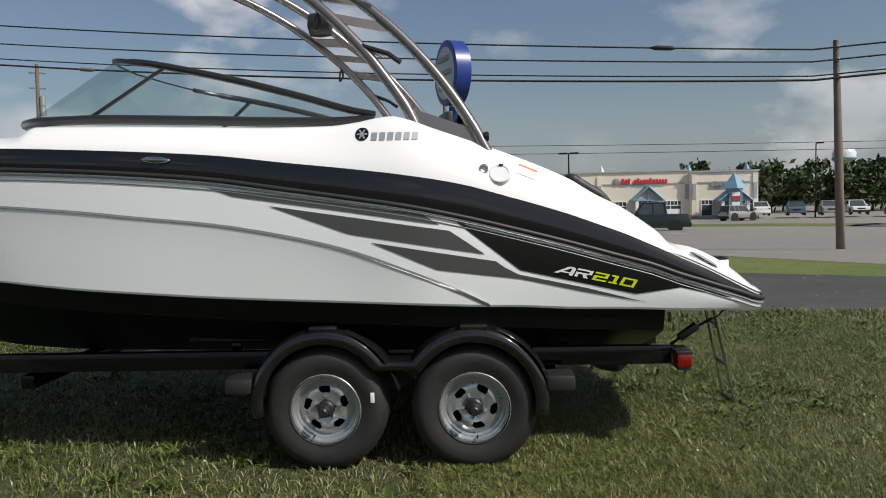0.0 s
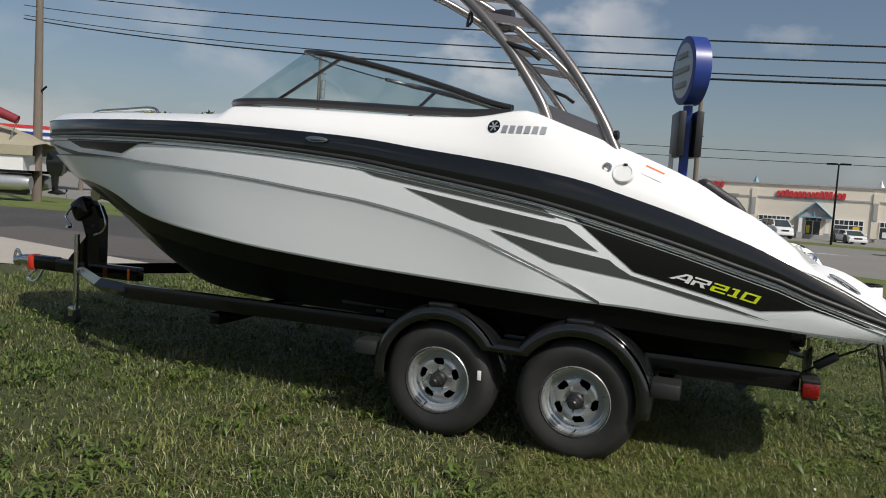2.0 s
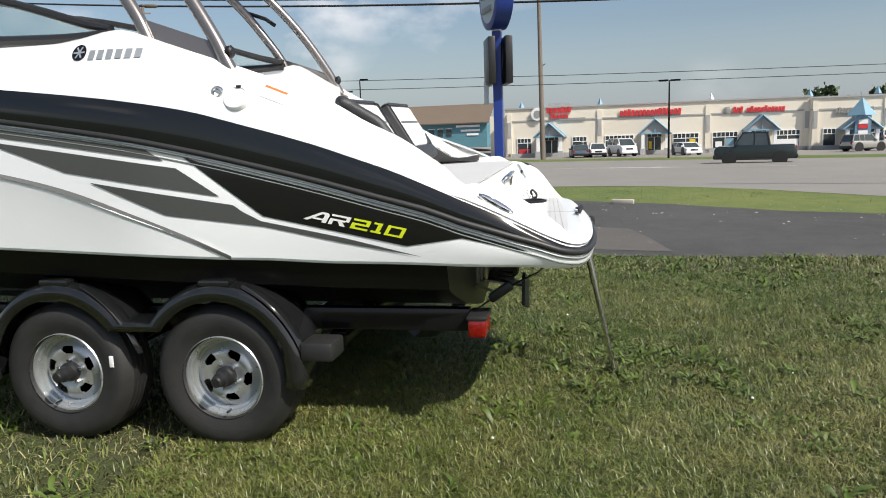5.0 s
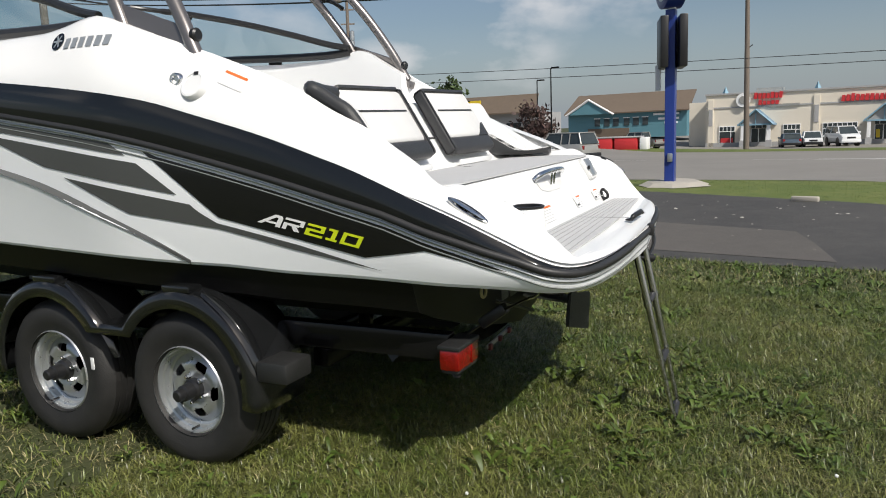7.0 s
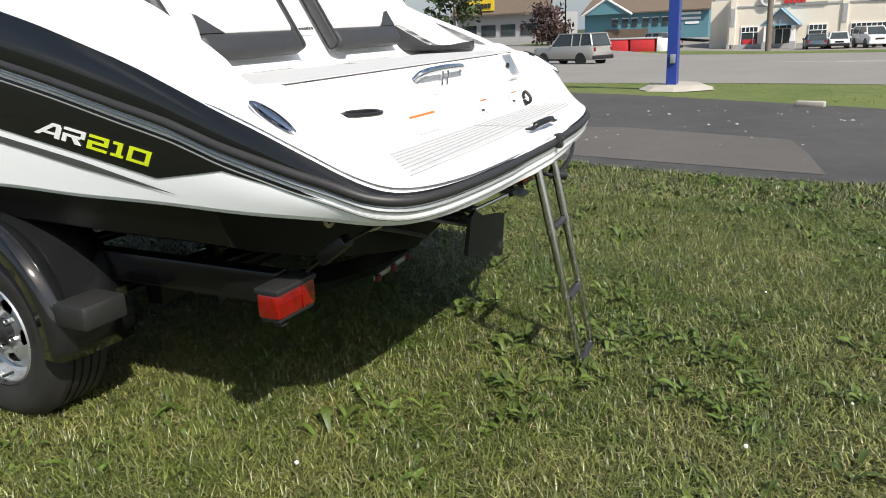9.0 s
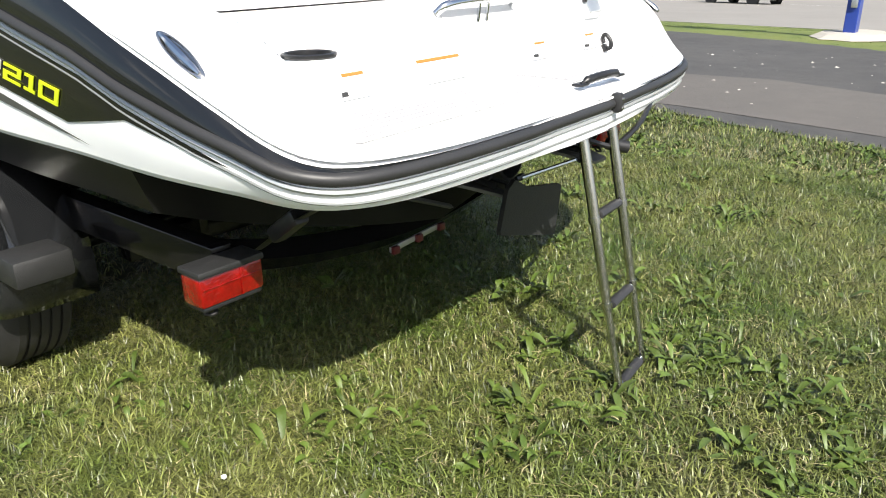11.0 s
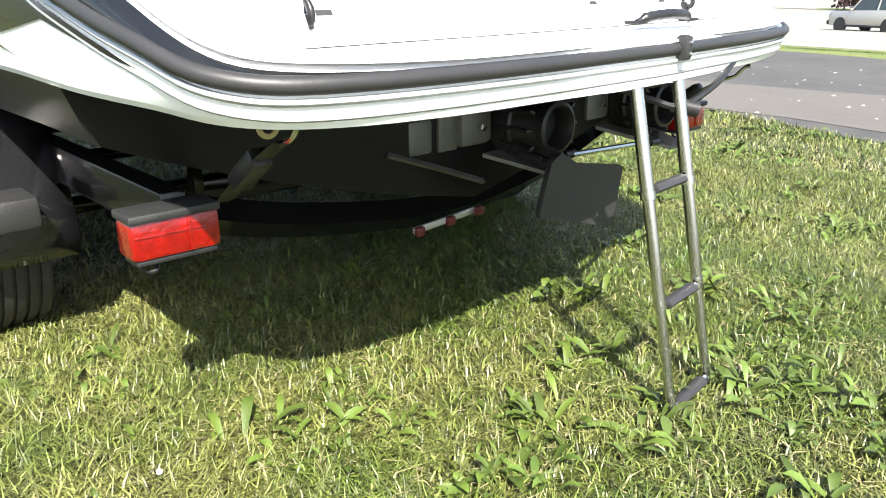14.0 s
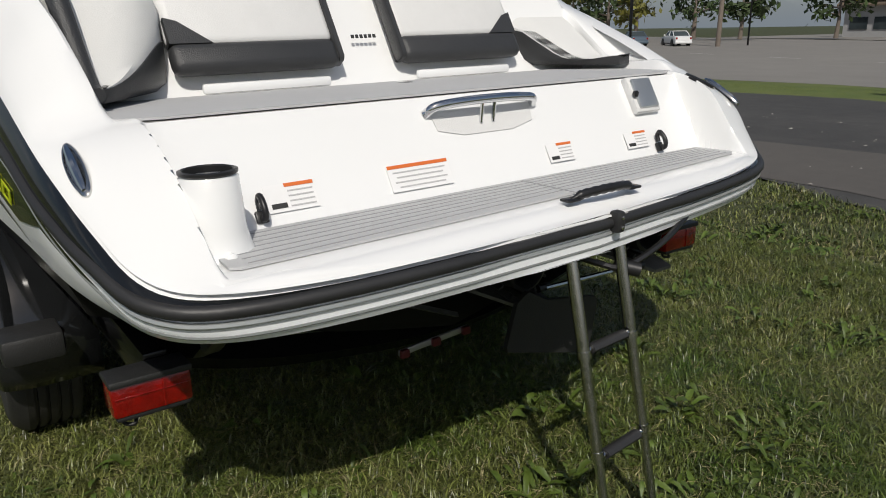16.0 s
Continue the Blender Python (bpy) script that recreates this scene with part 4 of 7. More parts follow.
for sign in (-1, 1):
    def span(a, b):
        return (sign * b, sign * a) if sign < 0 else (a, b)
    y0, y1 = span(0.125, 0.66)
    seat = cushion("seat_back", y0, y1, 0.24, 1.0, 0.058, VINYL_LIGHT, boat, "pale grey padded lounge backrest with charcoal trim", bevel=0.03)
    cushion("lower_trim", y0 - 0.002, y1 + 0.002, 0.02, 0.27, 0.063, VINYL_DARK, seat, "charcoal vinyl lower trim", lift=0.002, bevel=0.03)
    wedge = [(0.658, 0.25), (0.658, 0.47), (0.62, 0.44), (0.54, 0.27), (0.53, 0.25)]
    sa, sb = Vector((1.105, -0.03, 1.235)), Vector((0.91, -0.03, 1.565))
    sn = Vector((sb.z - sa.z, 0, sa.x - sb.x)).normalized()
    part("corner_trim", plate([sa + (sb - sa) * q + Vector((0, sign * v, 0)) + sn * 0.012 for v, q in wedge], 0.038, sn), VINYL_DARK, seat, "charcoal vinyl corner of the trim")
    yi0, yi1 = span(0.112, 0.132)
    cushion("edge_trim", yi0, yi1, 0.05, 1.02, 0.064, VINYL_DARK, seat, "charcoal vinyl edge trim", bevel=0.018)
    cushion("piping", y0 + 0.05, y1 - 0.05, 0.675, 0.679, 0.063, VINYL_DARK, seat, "thin dark piping", bevel=0.003)
    cushion("seam", y0 + 0.05, y1 - 0.05, 0.680, 0.692, 0.064, VINYL_DARK, seat, "", bevel=0.003)
    cushion("head_trim", y0, y1, 0.985, 1.05, 0.058, VINYL_DARK, seat, "charcoal vinyl head trim", bevel=0.02)
    up, low = bolster(sign)
    side = part("side_cushion", up, VINYL_WHITE, boat, "white padded side bolster tapering aft, with charcoal trim", angle=50)
    part("lower_trim", low, VINYL_DARK, side, "charcoal vinyl lower trim", angle=50)
    edge = [Vector((0.99, sign * 0.78, 1.56)), Vector((1.0, sign * 0.88, 1.565))]
    for k in range(13):
        x = 1.02 + 0.38 * k / 12
        fall = smooth_step(1.16, 1.40, x)
        edge.append(Vector((x, sign * (0.98 - 0.02 * fall), min(1.575, crest(x, sign) + 0.015) * (1 - fall) + 1.235 * fall)))
    edge = path_points(edge, 3)
    if sign < 0:
        part("edge_trim", tube(edge, [0.029 + 0.005 * math.sin(3 * k / len(edge)) - 0.012 * k / len(edge) for k in range(len(edge))], 10), VINYL_DARK, side, "charcoal vinyl edge trim")
    part("seat_base_panel", box((0.02, 0.42, 0.03), (1.135, sign * 0.38 - 0.03, 1.212), bevel=0.008), GEL_WHITE, boat)
for k in range(6):
    part("name_bar", box((0.003, 0.011, 0.012), (1.046, -0.06 + k * 0.017, 1.345), rot=Matrix.Rotation(-0.4, 3, "Y")), INK, boat, smooth=False)

# windshield
base = [(-0.06, 1.02, 1.935), (-0.28, 1.02, 1.928), (-0.63, 1.01, 1.938), (-1.0, 1.0, 1.955), (-1.585, 0.98, 1.978), (-1.81, 0.94, 1.982), (-2.06, 0.86, 1.985), (-2.3, 0.55, 1.995), (-2.38, 0.2, 2.0), (-2.39, 0.0, 2.0)]
head = [(-0.06, 1.01, 1.950), (-0.215, 0.98, 1.986), (-0.507, 0.93, 2.077), (-0.889, 0.88, 2.183), (-1.289, 0.84, 2.276), (-1.467, 0.80, 2.309), (-1.651, 0.68, 2.343), (-1.76, 0.42, 2.362), (-1.81, 0.14, 2.37), (-1.82, 0.0, 2.37)]
bp, hp2 = path_points(base, 6), path_points(head, 6)
shield = thing("windshield", "curved tinted boat windshield in a dark frame", "windshield", at=(-1.2, 0, 1.88))
for sign in (-1, 1):
    fl = lambda q: Vector((q.x, q.y * sign, q.z))
    gl = part("pane", loft([[fl(a.lerp(b, s)) for a, b in zip(bp, hp2)] for s in np.linspace(0, 1, 6)]), GLASS, shield, "tinted glass pane")
    gl.visible_shadow = False
    part("sill", tube([fl(q) + Vector((0, 0, -0.012)) for q in bp], 0.030, 8, squash=0.9), FRAME_DARK, shield, "dark rubber windshield sill")
    part("top_rail", tube([fl(q) for q in hp2[:38]], [0.021] * 32 + [0.016] * 6, 8), FRAME_DARK, shield, "dark grey aluminium top rail")
    part("strut", tube([fl(Vector((-1.67, 0.965, 1.985))), fl(Vector((-1.298, 0.84, 2.262)))], 0.019, 8, squash=0.6), FRAME_DARK, shield, "slanted dark strut")
    part("front_edge", tube([fl(q) for q in hp2[37:]], 0.006, 6), FRAME_DARK, shield)

# console seats seen through the glass
for sign in (-1, 1):
    st = thing("helm_seat", "pale vinyl bucket seat in the boat's cockpit", "seat", at=(-1.15, sign * 0.55, 1.05))
    part("backrest", box((0.14, 0.46, 0.52), (-0.95, sign * 0.55, 1.63), rot=Matrix.Rotation(0.15, 3, "Y"), bevel=0.06, seg=3), VINYL_WHITE, st)
    part("seat_cushion", box((0.48, 0.48, 0.14), (-1.15, sign * 0.55, 1.46), bevel=0.05, seg=3), VINYL_WHITE, st)
    part("pedestal", tube([(-1.15, sign * 0.55, 1.05), (-1.15, sign * 0.55, 1.4)], 0.06, 12), STAINLESS, st)
for sign in (-1, 1):
    part("console", box((0.42, 0.62, 0.36), (-1.92, sign * 0.50, 1.74), bevel=0.06, seg=3), VINYL_WHITE, boat, "pale dashboard console")

# wake tower
tower = thing("wake_tower", "bronze-grey aluminium wake tower arching over the cockpit", "wake tower", at=(0.2, 0, 1.8))
front_leg = [(0.19, 1.085, 1.83), (0.162, 1.08, 1.90), (0.119, 1.07, 1.987), (0.036, 1.05, 2.112), (-0.10, 1.02, 2.295), (-0.277, 0.98, 2.488), (-0.421, 0.95, 2.618), (-0.57, 0.92, 2.737), (-0.773, 0.87, 2.88), (-1.0, 0.78, 3.0), (-1.22, 0.6, 3.08), (-1.32, 0.3, 3.11), (-1.34, 0.0, 3.11)]
rear_leg = [(0.565, 1.085, 1.71), (0.535, 1.08, 1.766), (0.482, 1.065, 1.872), (0.36, 1.03, 2.066), (0.23, 0.995, 2.238), (0.06, 0.955, 2.424), (-0.115, 0.92, 2.579), (-0.297, 0.88, 2.712), (-0.417, 0.85, 2.807), (-0.64, 0.78, 2.95), (-0.92, 0.6, 3.09), (-1.03, 0.3, 3.13), (-1.06, 0.0, 3.14)]
for sign in (-1, 1):
    fl = lambda q: Vector((q[0] - 0.105 * (q[1] * sign + 1.085), q[1] * sign, q[2]))
    for leg in (front_leg, rear_leg):
        part("arch_tube", tube([fl(p) for p in path_points(leg, 5)], 0.030, 12), TOWER, tower, "bent aluminium arch tube")
        foot = fl(leg[0])
        part("foot_pad", box((0.11, 0.05, 0.05), foot + Vector((0.0, 0, -0.02)), rot=Matrix.Rotation(0.38, 3, "Y"), bevel=0.012), TOWER, tower)
    for (a, b, w) in ((1, 1, 0.095), (5, 5, 0.045), (6, 6, 0.04), (7, 7, 0.05)):
        p, q = fl(front_leg[a]), fl(rear_leg[b])
        d = (fl(front_leg[a + 1]) - fl(front_leg[a])).normalized()
        e = (fl(rear_leg[b + 1]) - fl(rear_leg[b])).normalized()
        pts = [p - d * w, q - e * w, q + e * w, p + d * w]
        nn = (q - p).cross(d).normalized()
        part("gusset", plate([v - nn * 0.008 for v in pts], 0.016, nn), TOWER, tower, "flat aluminium web plate")
    part("knob", lathe([(0.012, 0.0), (0.026, 0.01), (0.028, 0.03), (0.02, 0.038), (0.001, 0.038)], 16, "x", at=fl((0.53, 1.075, 1.81))), BLACK_PLASTIC, tower, "black folding knob")
    part("rack_clamp", tube([fl((-0.11, 1.03, 2.32)), fl((0.03, 1.06, 2.27)), fl((0.10, 1.06, 2.22))], 0.014, 8), BLACK_PLASTIC, tower)
    part("rack_arm", tube([fl((0.0, 0.99, 2.62)), fl((-0.13, 1.01, 2.68)), fl((-0.31, 1.0, 2.72))], 0.013, 8), STAINLESS, tower)
    part("strap", tube(path_points([fl((-0.36, 0.95, 2.54)), fl((-0.34, 0.96, 2.47)), fl((-0.37, 0.96, 2.43)), fl((-0.36, 0.95, 2.51))], 4), 0.008, 6), BLACK_PLASTIC, tower)
    part("speaker", lathe([(0.02, -0.09), (0.085, -0.07), (0.095, 0.0), (0.085, 0.09), (0.02, 0.10)], 24, "x", at=fl((-0.50, 0.72, 2.83))), BLACK_PLASTIC, tower, "black tower speaker")

# bow rails
for sign in (-1, 1):
    br = path_points([(-3.74, sign * 0.54, 1.86), (-3.60, sign * 0.60, 1.905), (-3.26, sign * 0.68, 1.918), (-2.89, sign * 0.78, 1.925), (-2.80, sign * 0.80, 1.875)], 6)
    part("bow_rail", tube(br, 0.013, 10), STAINLESS, boat, "low stainless bow rail")

# telescopic ladder
ladder = thing("boarding_ladder", "stainless telescopic boarding ladder lowered from the platform to the grass", "ladder", at=(2.16, 0.04, 0))
tops, feet = ((2.075, -0.060, 0.83), (2.075, 0.120, 0.835)), ((2.255, -0.047, 0.018), (2.24, 0.150, 0.03))
for a, b in zip(tops, feet):
    a, b = Vector(a), Vector(b)
    for s0, s1, r in ((0.0, 0.34, 0.0165), (0.33, 0.66, 0.0145), (0.65, 1.0, 0.0125)):
        part("rail_section", tube([a.lerp(b, s0), a.lerp(b, s1)], r, 14), STAINLESS, ladder, "polished stainless tube")
    for s, r in ((0.335, 0.019), (0.66, 0.016)):
        part("collar", tube([a.lerp(b, s - 0.012), a.lerp(b, s + 0.012)], r, 14), STAINLESS, ladder)
for s in (0.325, 0.67, 0.985):
    p, q = Vector(tops[0]).lerp(Vector(feet[0]), s), Vector(tops[1]).lerp(Vector(feet[1]), s)
    part("rung", tube([p, q], 0.009, 10), STAINLESS, ladder)
    part("rung_tread", tube([p.lerp(q, 0.14), p.lerp(q, 0.86)], 0.017, 10, squash=0.75), RUBBER, ladder, "dark rubber tread")
part("hinge", box((0.08, 0.26, 0.03), (2.03, 0.03, 0.81), bevel=0.006), BLACK_PLASTIC, ladder)
part("strap", tube(path_points([(1.97, -0.02, 0.80), (2.05, 0.07, 0.76), (2.09, 0.14, 0.745), (2.10, 0.28, 0.79), (2.07, 0.42, 0.835)], 4), 0.009, 6), BLACK_PLASTIC, ladder, "black webbing strap")
part("strap_knob", tube([(2.07, 0.12, 0.75), (2.115, 0.17, 0.735)], 0.02, 10), BLACK_PLASTIC, ladder)

# jet drives below the platform
JET_Z = 0.635
for y, x0 in ((0.16, 1.47), (0.78, 1.45)):
    jet = part("jet_nozzle", lathe([(0.108, -0.06), (0.112, -0.05), (0.112, 0.0), (0.1024, 0.01), (0.0944, 0.08), (0.0992, 0.085), (0.0992, 0.105), (0.0896, 0.11), (0.0736, 0.19), (0.0784, 0.195), (0.0784, 0.22), (0.0672, 0.225), (0.0592, 0.21), (0.056, 0.16), (0.0008, 0.16)], 32, "x", at=(x0, y, JET_Z)), BLACK_PLASTIC, boat, "ribbed black jet drive nozzle")
    for k in range(12):
        a = 2 * math.pi * k / 12
        part("rib", box((0.20, 0.022, 0.010), (x0 + 0.10, y + 0.094 * math.cos(a), JET_Z + 0.094 * math.sin(a)), rot=Matrix.Rotation(a, 3, "X") @ Matrix.Rotation(0.13, 3, "Z"), bevel=0.003), BLACK_PLASTIC, jet)
    part("jet_bracket", box((0.02, 0.075, 0.13), (x0 + 0.03, y - 0.275, 0.645), bevel=0.006), CAST, jet, "cast alloy bracket plate")
    part("bracket_cheek", box((0.09, 0.13, 0.11), (x0 + 0.02, y - 0.18, 0.64), bevel=0.02), CAST, jet)
    part("bolt", lathe([(0.012, 0.0), (0.012, 0.014), (0.001, 0.016)], 6, "x", at=(x0 + 0.065, y - 0.17, 0.64)), CHROME, jet)
    part("reverse_skid", plate([(x0 + 0.02, y - 0.13, 0.54), (x0 + 0.05, y + 0.10, 0.54), (x0 + 0.24, y + 0.11, 0.475), (x0 + 0.24, y + 0.02, 0.475)], 0.012, (0, 0, 1)), CAST, jet, "alloy ride plate", smooth=False)
part("trim_arm", tube([(1.50, -0.332, 0.60), (1.535, -0.18, 0.545), (1.57, -0.035, 0.488)], 0.018, 4, squash=0.5), CAST, boat, "alloy trim arm")
part("junction_box", box((0.05, 0.09, 0.10), (1.48, -0.214, 0.63), bevel=0.012), CAST, boat, "small cast alloy fitting")
part("keel_fin", plate([(1.72, 0.075, 0.55), (1.72, 0.12, 0.575), (1.72, 0.2, 0.53), (1.72, 0.42, 0.49), (1.72, 0.435, 0.475), (1.72, 0.4, 0.3), (1.72, 0.385, 0.293), (1.72, 0.035, 0.395), (1.72, 0.03, 0.41)], 0.018, (1, 0, 0)), STEP, boat, "dark grey plastic steering fin", smooth=False)
part("steering_rod", tube([(1.67, 0.256, 0.538), (1.65, 0.735, 0.509)], 0.009, 8), STAINLESS, boat, "thin steel steering rod")
for y, z in ((0.256, 0.538), (0.735, 0.509)):
    part("rod_end", tube([(1.66, y - 0.025, z), (1.66, y + 0.025, z)], 0.014, 8), BLACK_PLASTIC, boat)
ring = lathe([(0.018, -0.004), (0.026, -0.006), (0.03, 0.0), (0.026, 0.006), (0.018, 0.004), (0.018, -0.004)], 24, "x", at=(1.62, -0.753, 0.748), closed=False)
part("drain_ring", ring, YELLOW_ROLLER, boat, "pale yellow drain ring")

# tie-down straps from the stern eyes to the trailer
for sign in (-1, 1):
    stp = thing("tie_down_strap", "black webbing tie-down strap with a steel hook", "strap", at=(1.6, sign * 0.85, 0.6))
    part("webbing", tube([(1.58, sign * 0.85, 0.58), (1.72, sign * 0.85, 0.68), (1.84, sign * 0.85, 0.745)], 0.024, 4, squash=0.2), BLACK_PLASTIC, stp)
    part("ratchet", box((0.13, 0.05, 0.045), (1.70, sign * 0.85, 0.668), rot=Matrix.Rotation(-0.62, 3, "Y"), bevel=0.012), BLACK_PLASTIC, stp, "black ratchet housing")
    part("strap_hook", tube(path_points([(1.83, sign * 0.85, 0.74), (1.87, sign * 0.85, 0.755), (1.90, sign * 0.85, 0.785), (1.92, sign * 0.85, 0.79)], 4), 0.006, 8), STAINLESS, stp)


# ---- trailer ----
trailer = thing("boat_trailer", "black tandem-axle boat trailer with plastic fenders standing on the grass", "trailer")
WHEEL_X, WHEEL_Y, WHEEL_R = (-0.350, 0.458), 1.222, 0.338


def slot_disc(r0, r1, y0, depth, slots):
    """A pressed steel wheel face with slots round the hub."""
    bm = bmesh.new()
    na, radii = 200, [r0 + (r1 - r0) * k / 12 for k in range(13)]

    def y_of(r):
        s = (r - r0) / (r1 - r0)
        return y0 + depth * (0.0 if s < 0.12 else math.sin((s - 0.12) / 0.88 * math.pi) * -0.5 + 0.9 * smooth_step(0.6, 1.0, s))
    twist = [2.4 * (r - radii[6]) for r in radii]
    ring = [[bm.verts.new((r * math.cos(2 * math.pi * k / na + w), y_of(r), r * math.sin(2 * math.pi * k / na + w))) for k in range(na)] for r, w in zip(radii, twist)]
    for i in range(12):
        for k in range(na):
            ph = (k / na * slots) % 1.0
            if 5 <= i <= 8 and abs(ph - 0.5) < (0.25 if 6 <= i <= 7 else 0.20):
                continue
            bm.faces.new((ring[i][k], ring[i][(k + 1) % na], ring[i + 1][(k + 1) % na], ring[i + 1][k]))
    ext = bmesh.ops.extrude_face_region(bm, geom=list(bm.faces))
    bmesh.ops.translate(bm, vec=(0, 0.006, 0), verts=[v for v in ext["geom"] if isinstance(v, bmesh.types.BMVert)])
    return bm


def moved(bm, at):
    bmesh.ops.translate(bm, vec=at, verts=bm.verts)
    return bm


def make_wheel(x, sign, turn):
    """A trailer wheel: outer face towards sign."""
    at = Vector((x, sign * WHEEL_Y, WHEEL_R))
    w = obj("wheel", bpy.data.meshes.new("wheel"), None, trailer, "radial trailer tyre on a slotted silver steel rim")
    bm = bmesh.new()
    prof = [(0.205, 0.02), (0.217, 0.0), (0.235, -0.006), (0.255, -0.014), (0.285, -0.016), (0.305, -0.008), (0.322, 0.012), (0.331, 0.03)]
    tread = []
    for k in range(5):
        y = 0.034 + k * 0.034
        tread += [(0.334, y), (0.335, y + 0.022), (0.327, y + 0.024), (0.327, y + 0.032)]
    prof += tread[:-2] + [(0.33, 0.20), (0.30, 0.212), (0.24, 0.215), (0.205, 0.19)]
    lathe([(0.182 + (r - 0.205) * 1.2, -sign * h) for r, h in prof], 64, "y", closed=False, bm=bm)
    part("tyre", moved(bm, at), TYRE, w, "black radial tyre with a ribbed tread", angle=30)
    bm = lathe([(r * 0.885, -sign * h) for r, h in [(0.218, -0.006), (0.225, 0.002), (0.217, 0.012), (0.205, 0.012), (0.200, 0.03), (0.190, 0.034), (0.185, 0.055), (0.174, 0.06), (0.166, 0.08), (0.166, 0.18)]], 64, "y", closed=False)
    part("rim", moved(bm, at), GALV, w, "silver stepped steel rim", angle=30)
    bm = slot_disc(0.040, 0.152, 0, 0.022, 5)
    for v in bm.verts:
        v.co.y = -sign * (v.co.y + 0.045)
    bmesh.ops.rotate(bm, cent=(0, 0, 0), matrix=Matrix.Rotation(turn, 3, "Y"), verts=bm.verts)
    part("wheel_disc", moved(bm, at), GALV, w, "pressed steel wheel centre with slots", angle=35)
    bm = lathe([(0.148, -sign * 0.12), (0.01, -sign * 0.12)], 40, "y")
    part("brake_drum", moved(bm, at), TRAILER_BLACK, w)
    hub = lathe([(r, -sign * h) for r, h in [(0.047, 0.06), (0.047, 0.02), (0.036, 0.012), (0.034, -0.03), (0.026, -0.034), (0.025, -0.062), (0.018, -0.068), (0.001, -0.068)]], 28, "y")
    part("hub_cap", moved(hub, at), BLACK_PLASTIC, w, "black grease cap", angle=30)
    for k in range(5):
        a = turn + 2 * math.pi * k / 5
        nut = lathe([(0.010, -sign * 0.05), (0.010, -sign * 0.022), (0.006, -sign * 0.016), (0.001, -sign * 0.016)], 6, "y", at=at + Vector((0.058 * math.cos(a), 0, 0.058 * math.sin(a))))
        part("lug_nut", nut, CHROME, w)
    a = turn + 4.0
    part("valve", tube([at + Vector((0.160 * math.cos(a), 0, 0.160 * math.sin(a))) + Vector((0, sign * k, 0)) for k in (-0.03, 0.01)], 0.005, 6), BLACK_PLASTIC, w)
    return w


for sign in (-1, 1):
    for k, x in enumerate(WHEEL_X):
        make_wheel(x, sign, 0.3 + 0.5 * k)
tag_at = Vector((WHEEL_X[0] + 0.262, -WHEEL_Y - 0.018, WHEEL_R + 0.07))
part("sticker", box((0.022, 0.003, 0.055), tag_at, bevel=0.001), LABEL, trailer, "small white paper sticker on the tyre wall")


def fender(sign):
    """A moulded tandem fender: two rounded arches in one skin with a step at each end."""
    y_out = sign * (WHEEL_Y + 0.038)
    path = []
    c1, c2, zc, r = WHEEL_X[0], WHEEL_X[1], WHEEL_R + 0.038, 0.402
    for k in range(25):
        a = math.pi * (1.0 + 0.06) - math.pi * (k / 24) * 0.87
        path.append((c1 + r * math.cos(a), zc + r * math.sin(a)))
    mid = (c1 + c2) / 2
    path = [p for p in path if p[0] < mid - 0.005]
    other = [(2 * mid - x, z) for x, z in path][::-1]
    path = path + other
    bm = bmesh.new()
    prof = [(0.0, -0.075), (0.0, -0.03), (0.012, -0.008), (0.035, 0.0), (0.10, 0.012), (0.2, 0.012), (0.30, 0.008)]
    rows = []
    for (x, z) in path:
        cx = c1 if x < mid else c2
        d = Vector((x - cx, 0, z - zc)).normalized()
        rows.append([Vector((x, y_out - sign * a, z)) + d * b for a, b in prof])
    loft(rows, bm=bm)
    f = part("fender", bm, FENDER, trailer, "glossy black moulded plastic tandem fender", angle=45)
    solid = f.modifiers.new("thickness", "SOLIDIFY")
    solid.thickness, solid.offset = 0.006, -1
    for x0, s in ((path[0][0], -1), (path[-1][0], 1)):
        part("step", box((0.15, 0.17, 0.085), (x0 + s * 0.07, y_out - sign * 0.10, WHEEL_R + 0.135), bevel=0.014), STEP, f, "textured black step pad")
    for cx in (c1, c2):
        part("fender_flat", box((0.15, 0.10, 0.03), (cx + 0.004, y_out - sign * 0.062, zc + r + 0.004), bevel=0.008), FENDER, f, "flat raised top plate")
        rows = []
        for k in range(15):
            q = k / 14
            a = math.radians(72 - 62 * q)
            wv = 0.016 + 0.030 * math.sin(math.pi * q) ** 0.7
            d = Vector((math.cos(a), 0, math.sin(a)))
            c = Vector((cx, y_out - sign * 0.045, zc)) + d * (r + 0.004)
            rows.append([c + Vector((0, sign * m * wv, 0)) + d * hgt for m, hgt in ((-1, -0.004), (-0.5, 0.010), (0.0, 0.015), (0.5, 0.012), (1.0, -0.002))])
        part("fender_spear", loft(rows), FENDER, f, "raised moulded spear on the arch")
    return f


for sign in (-1, 1):
    fender(sign)

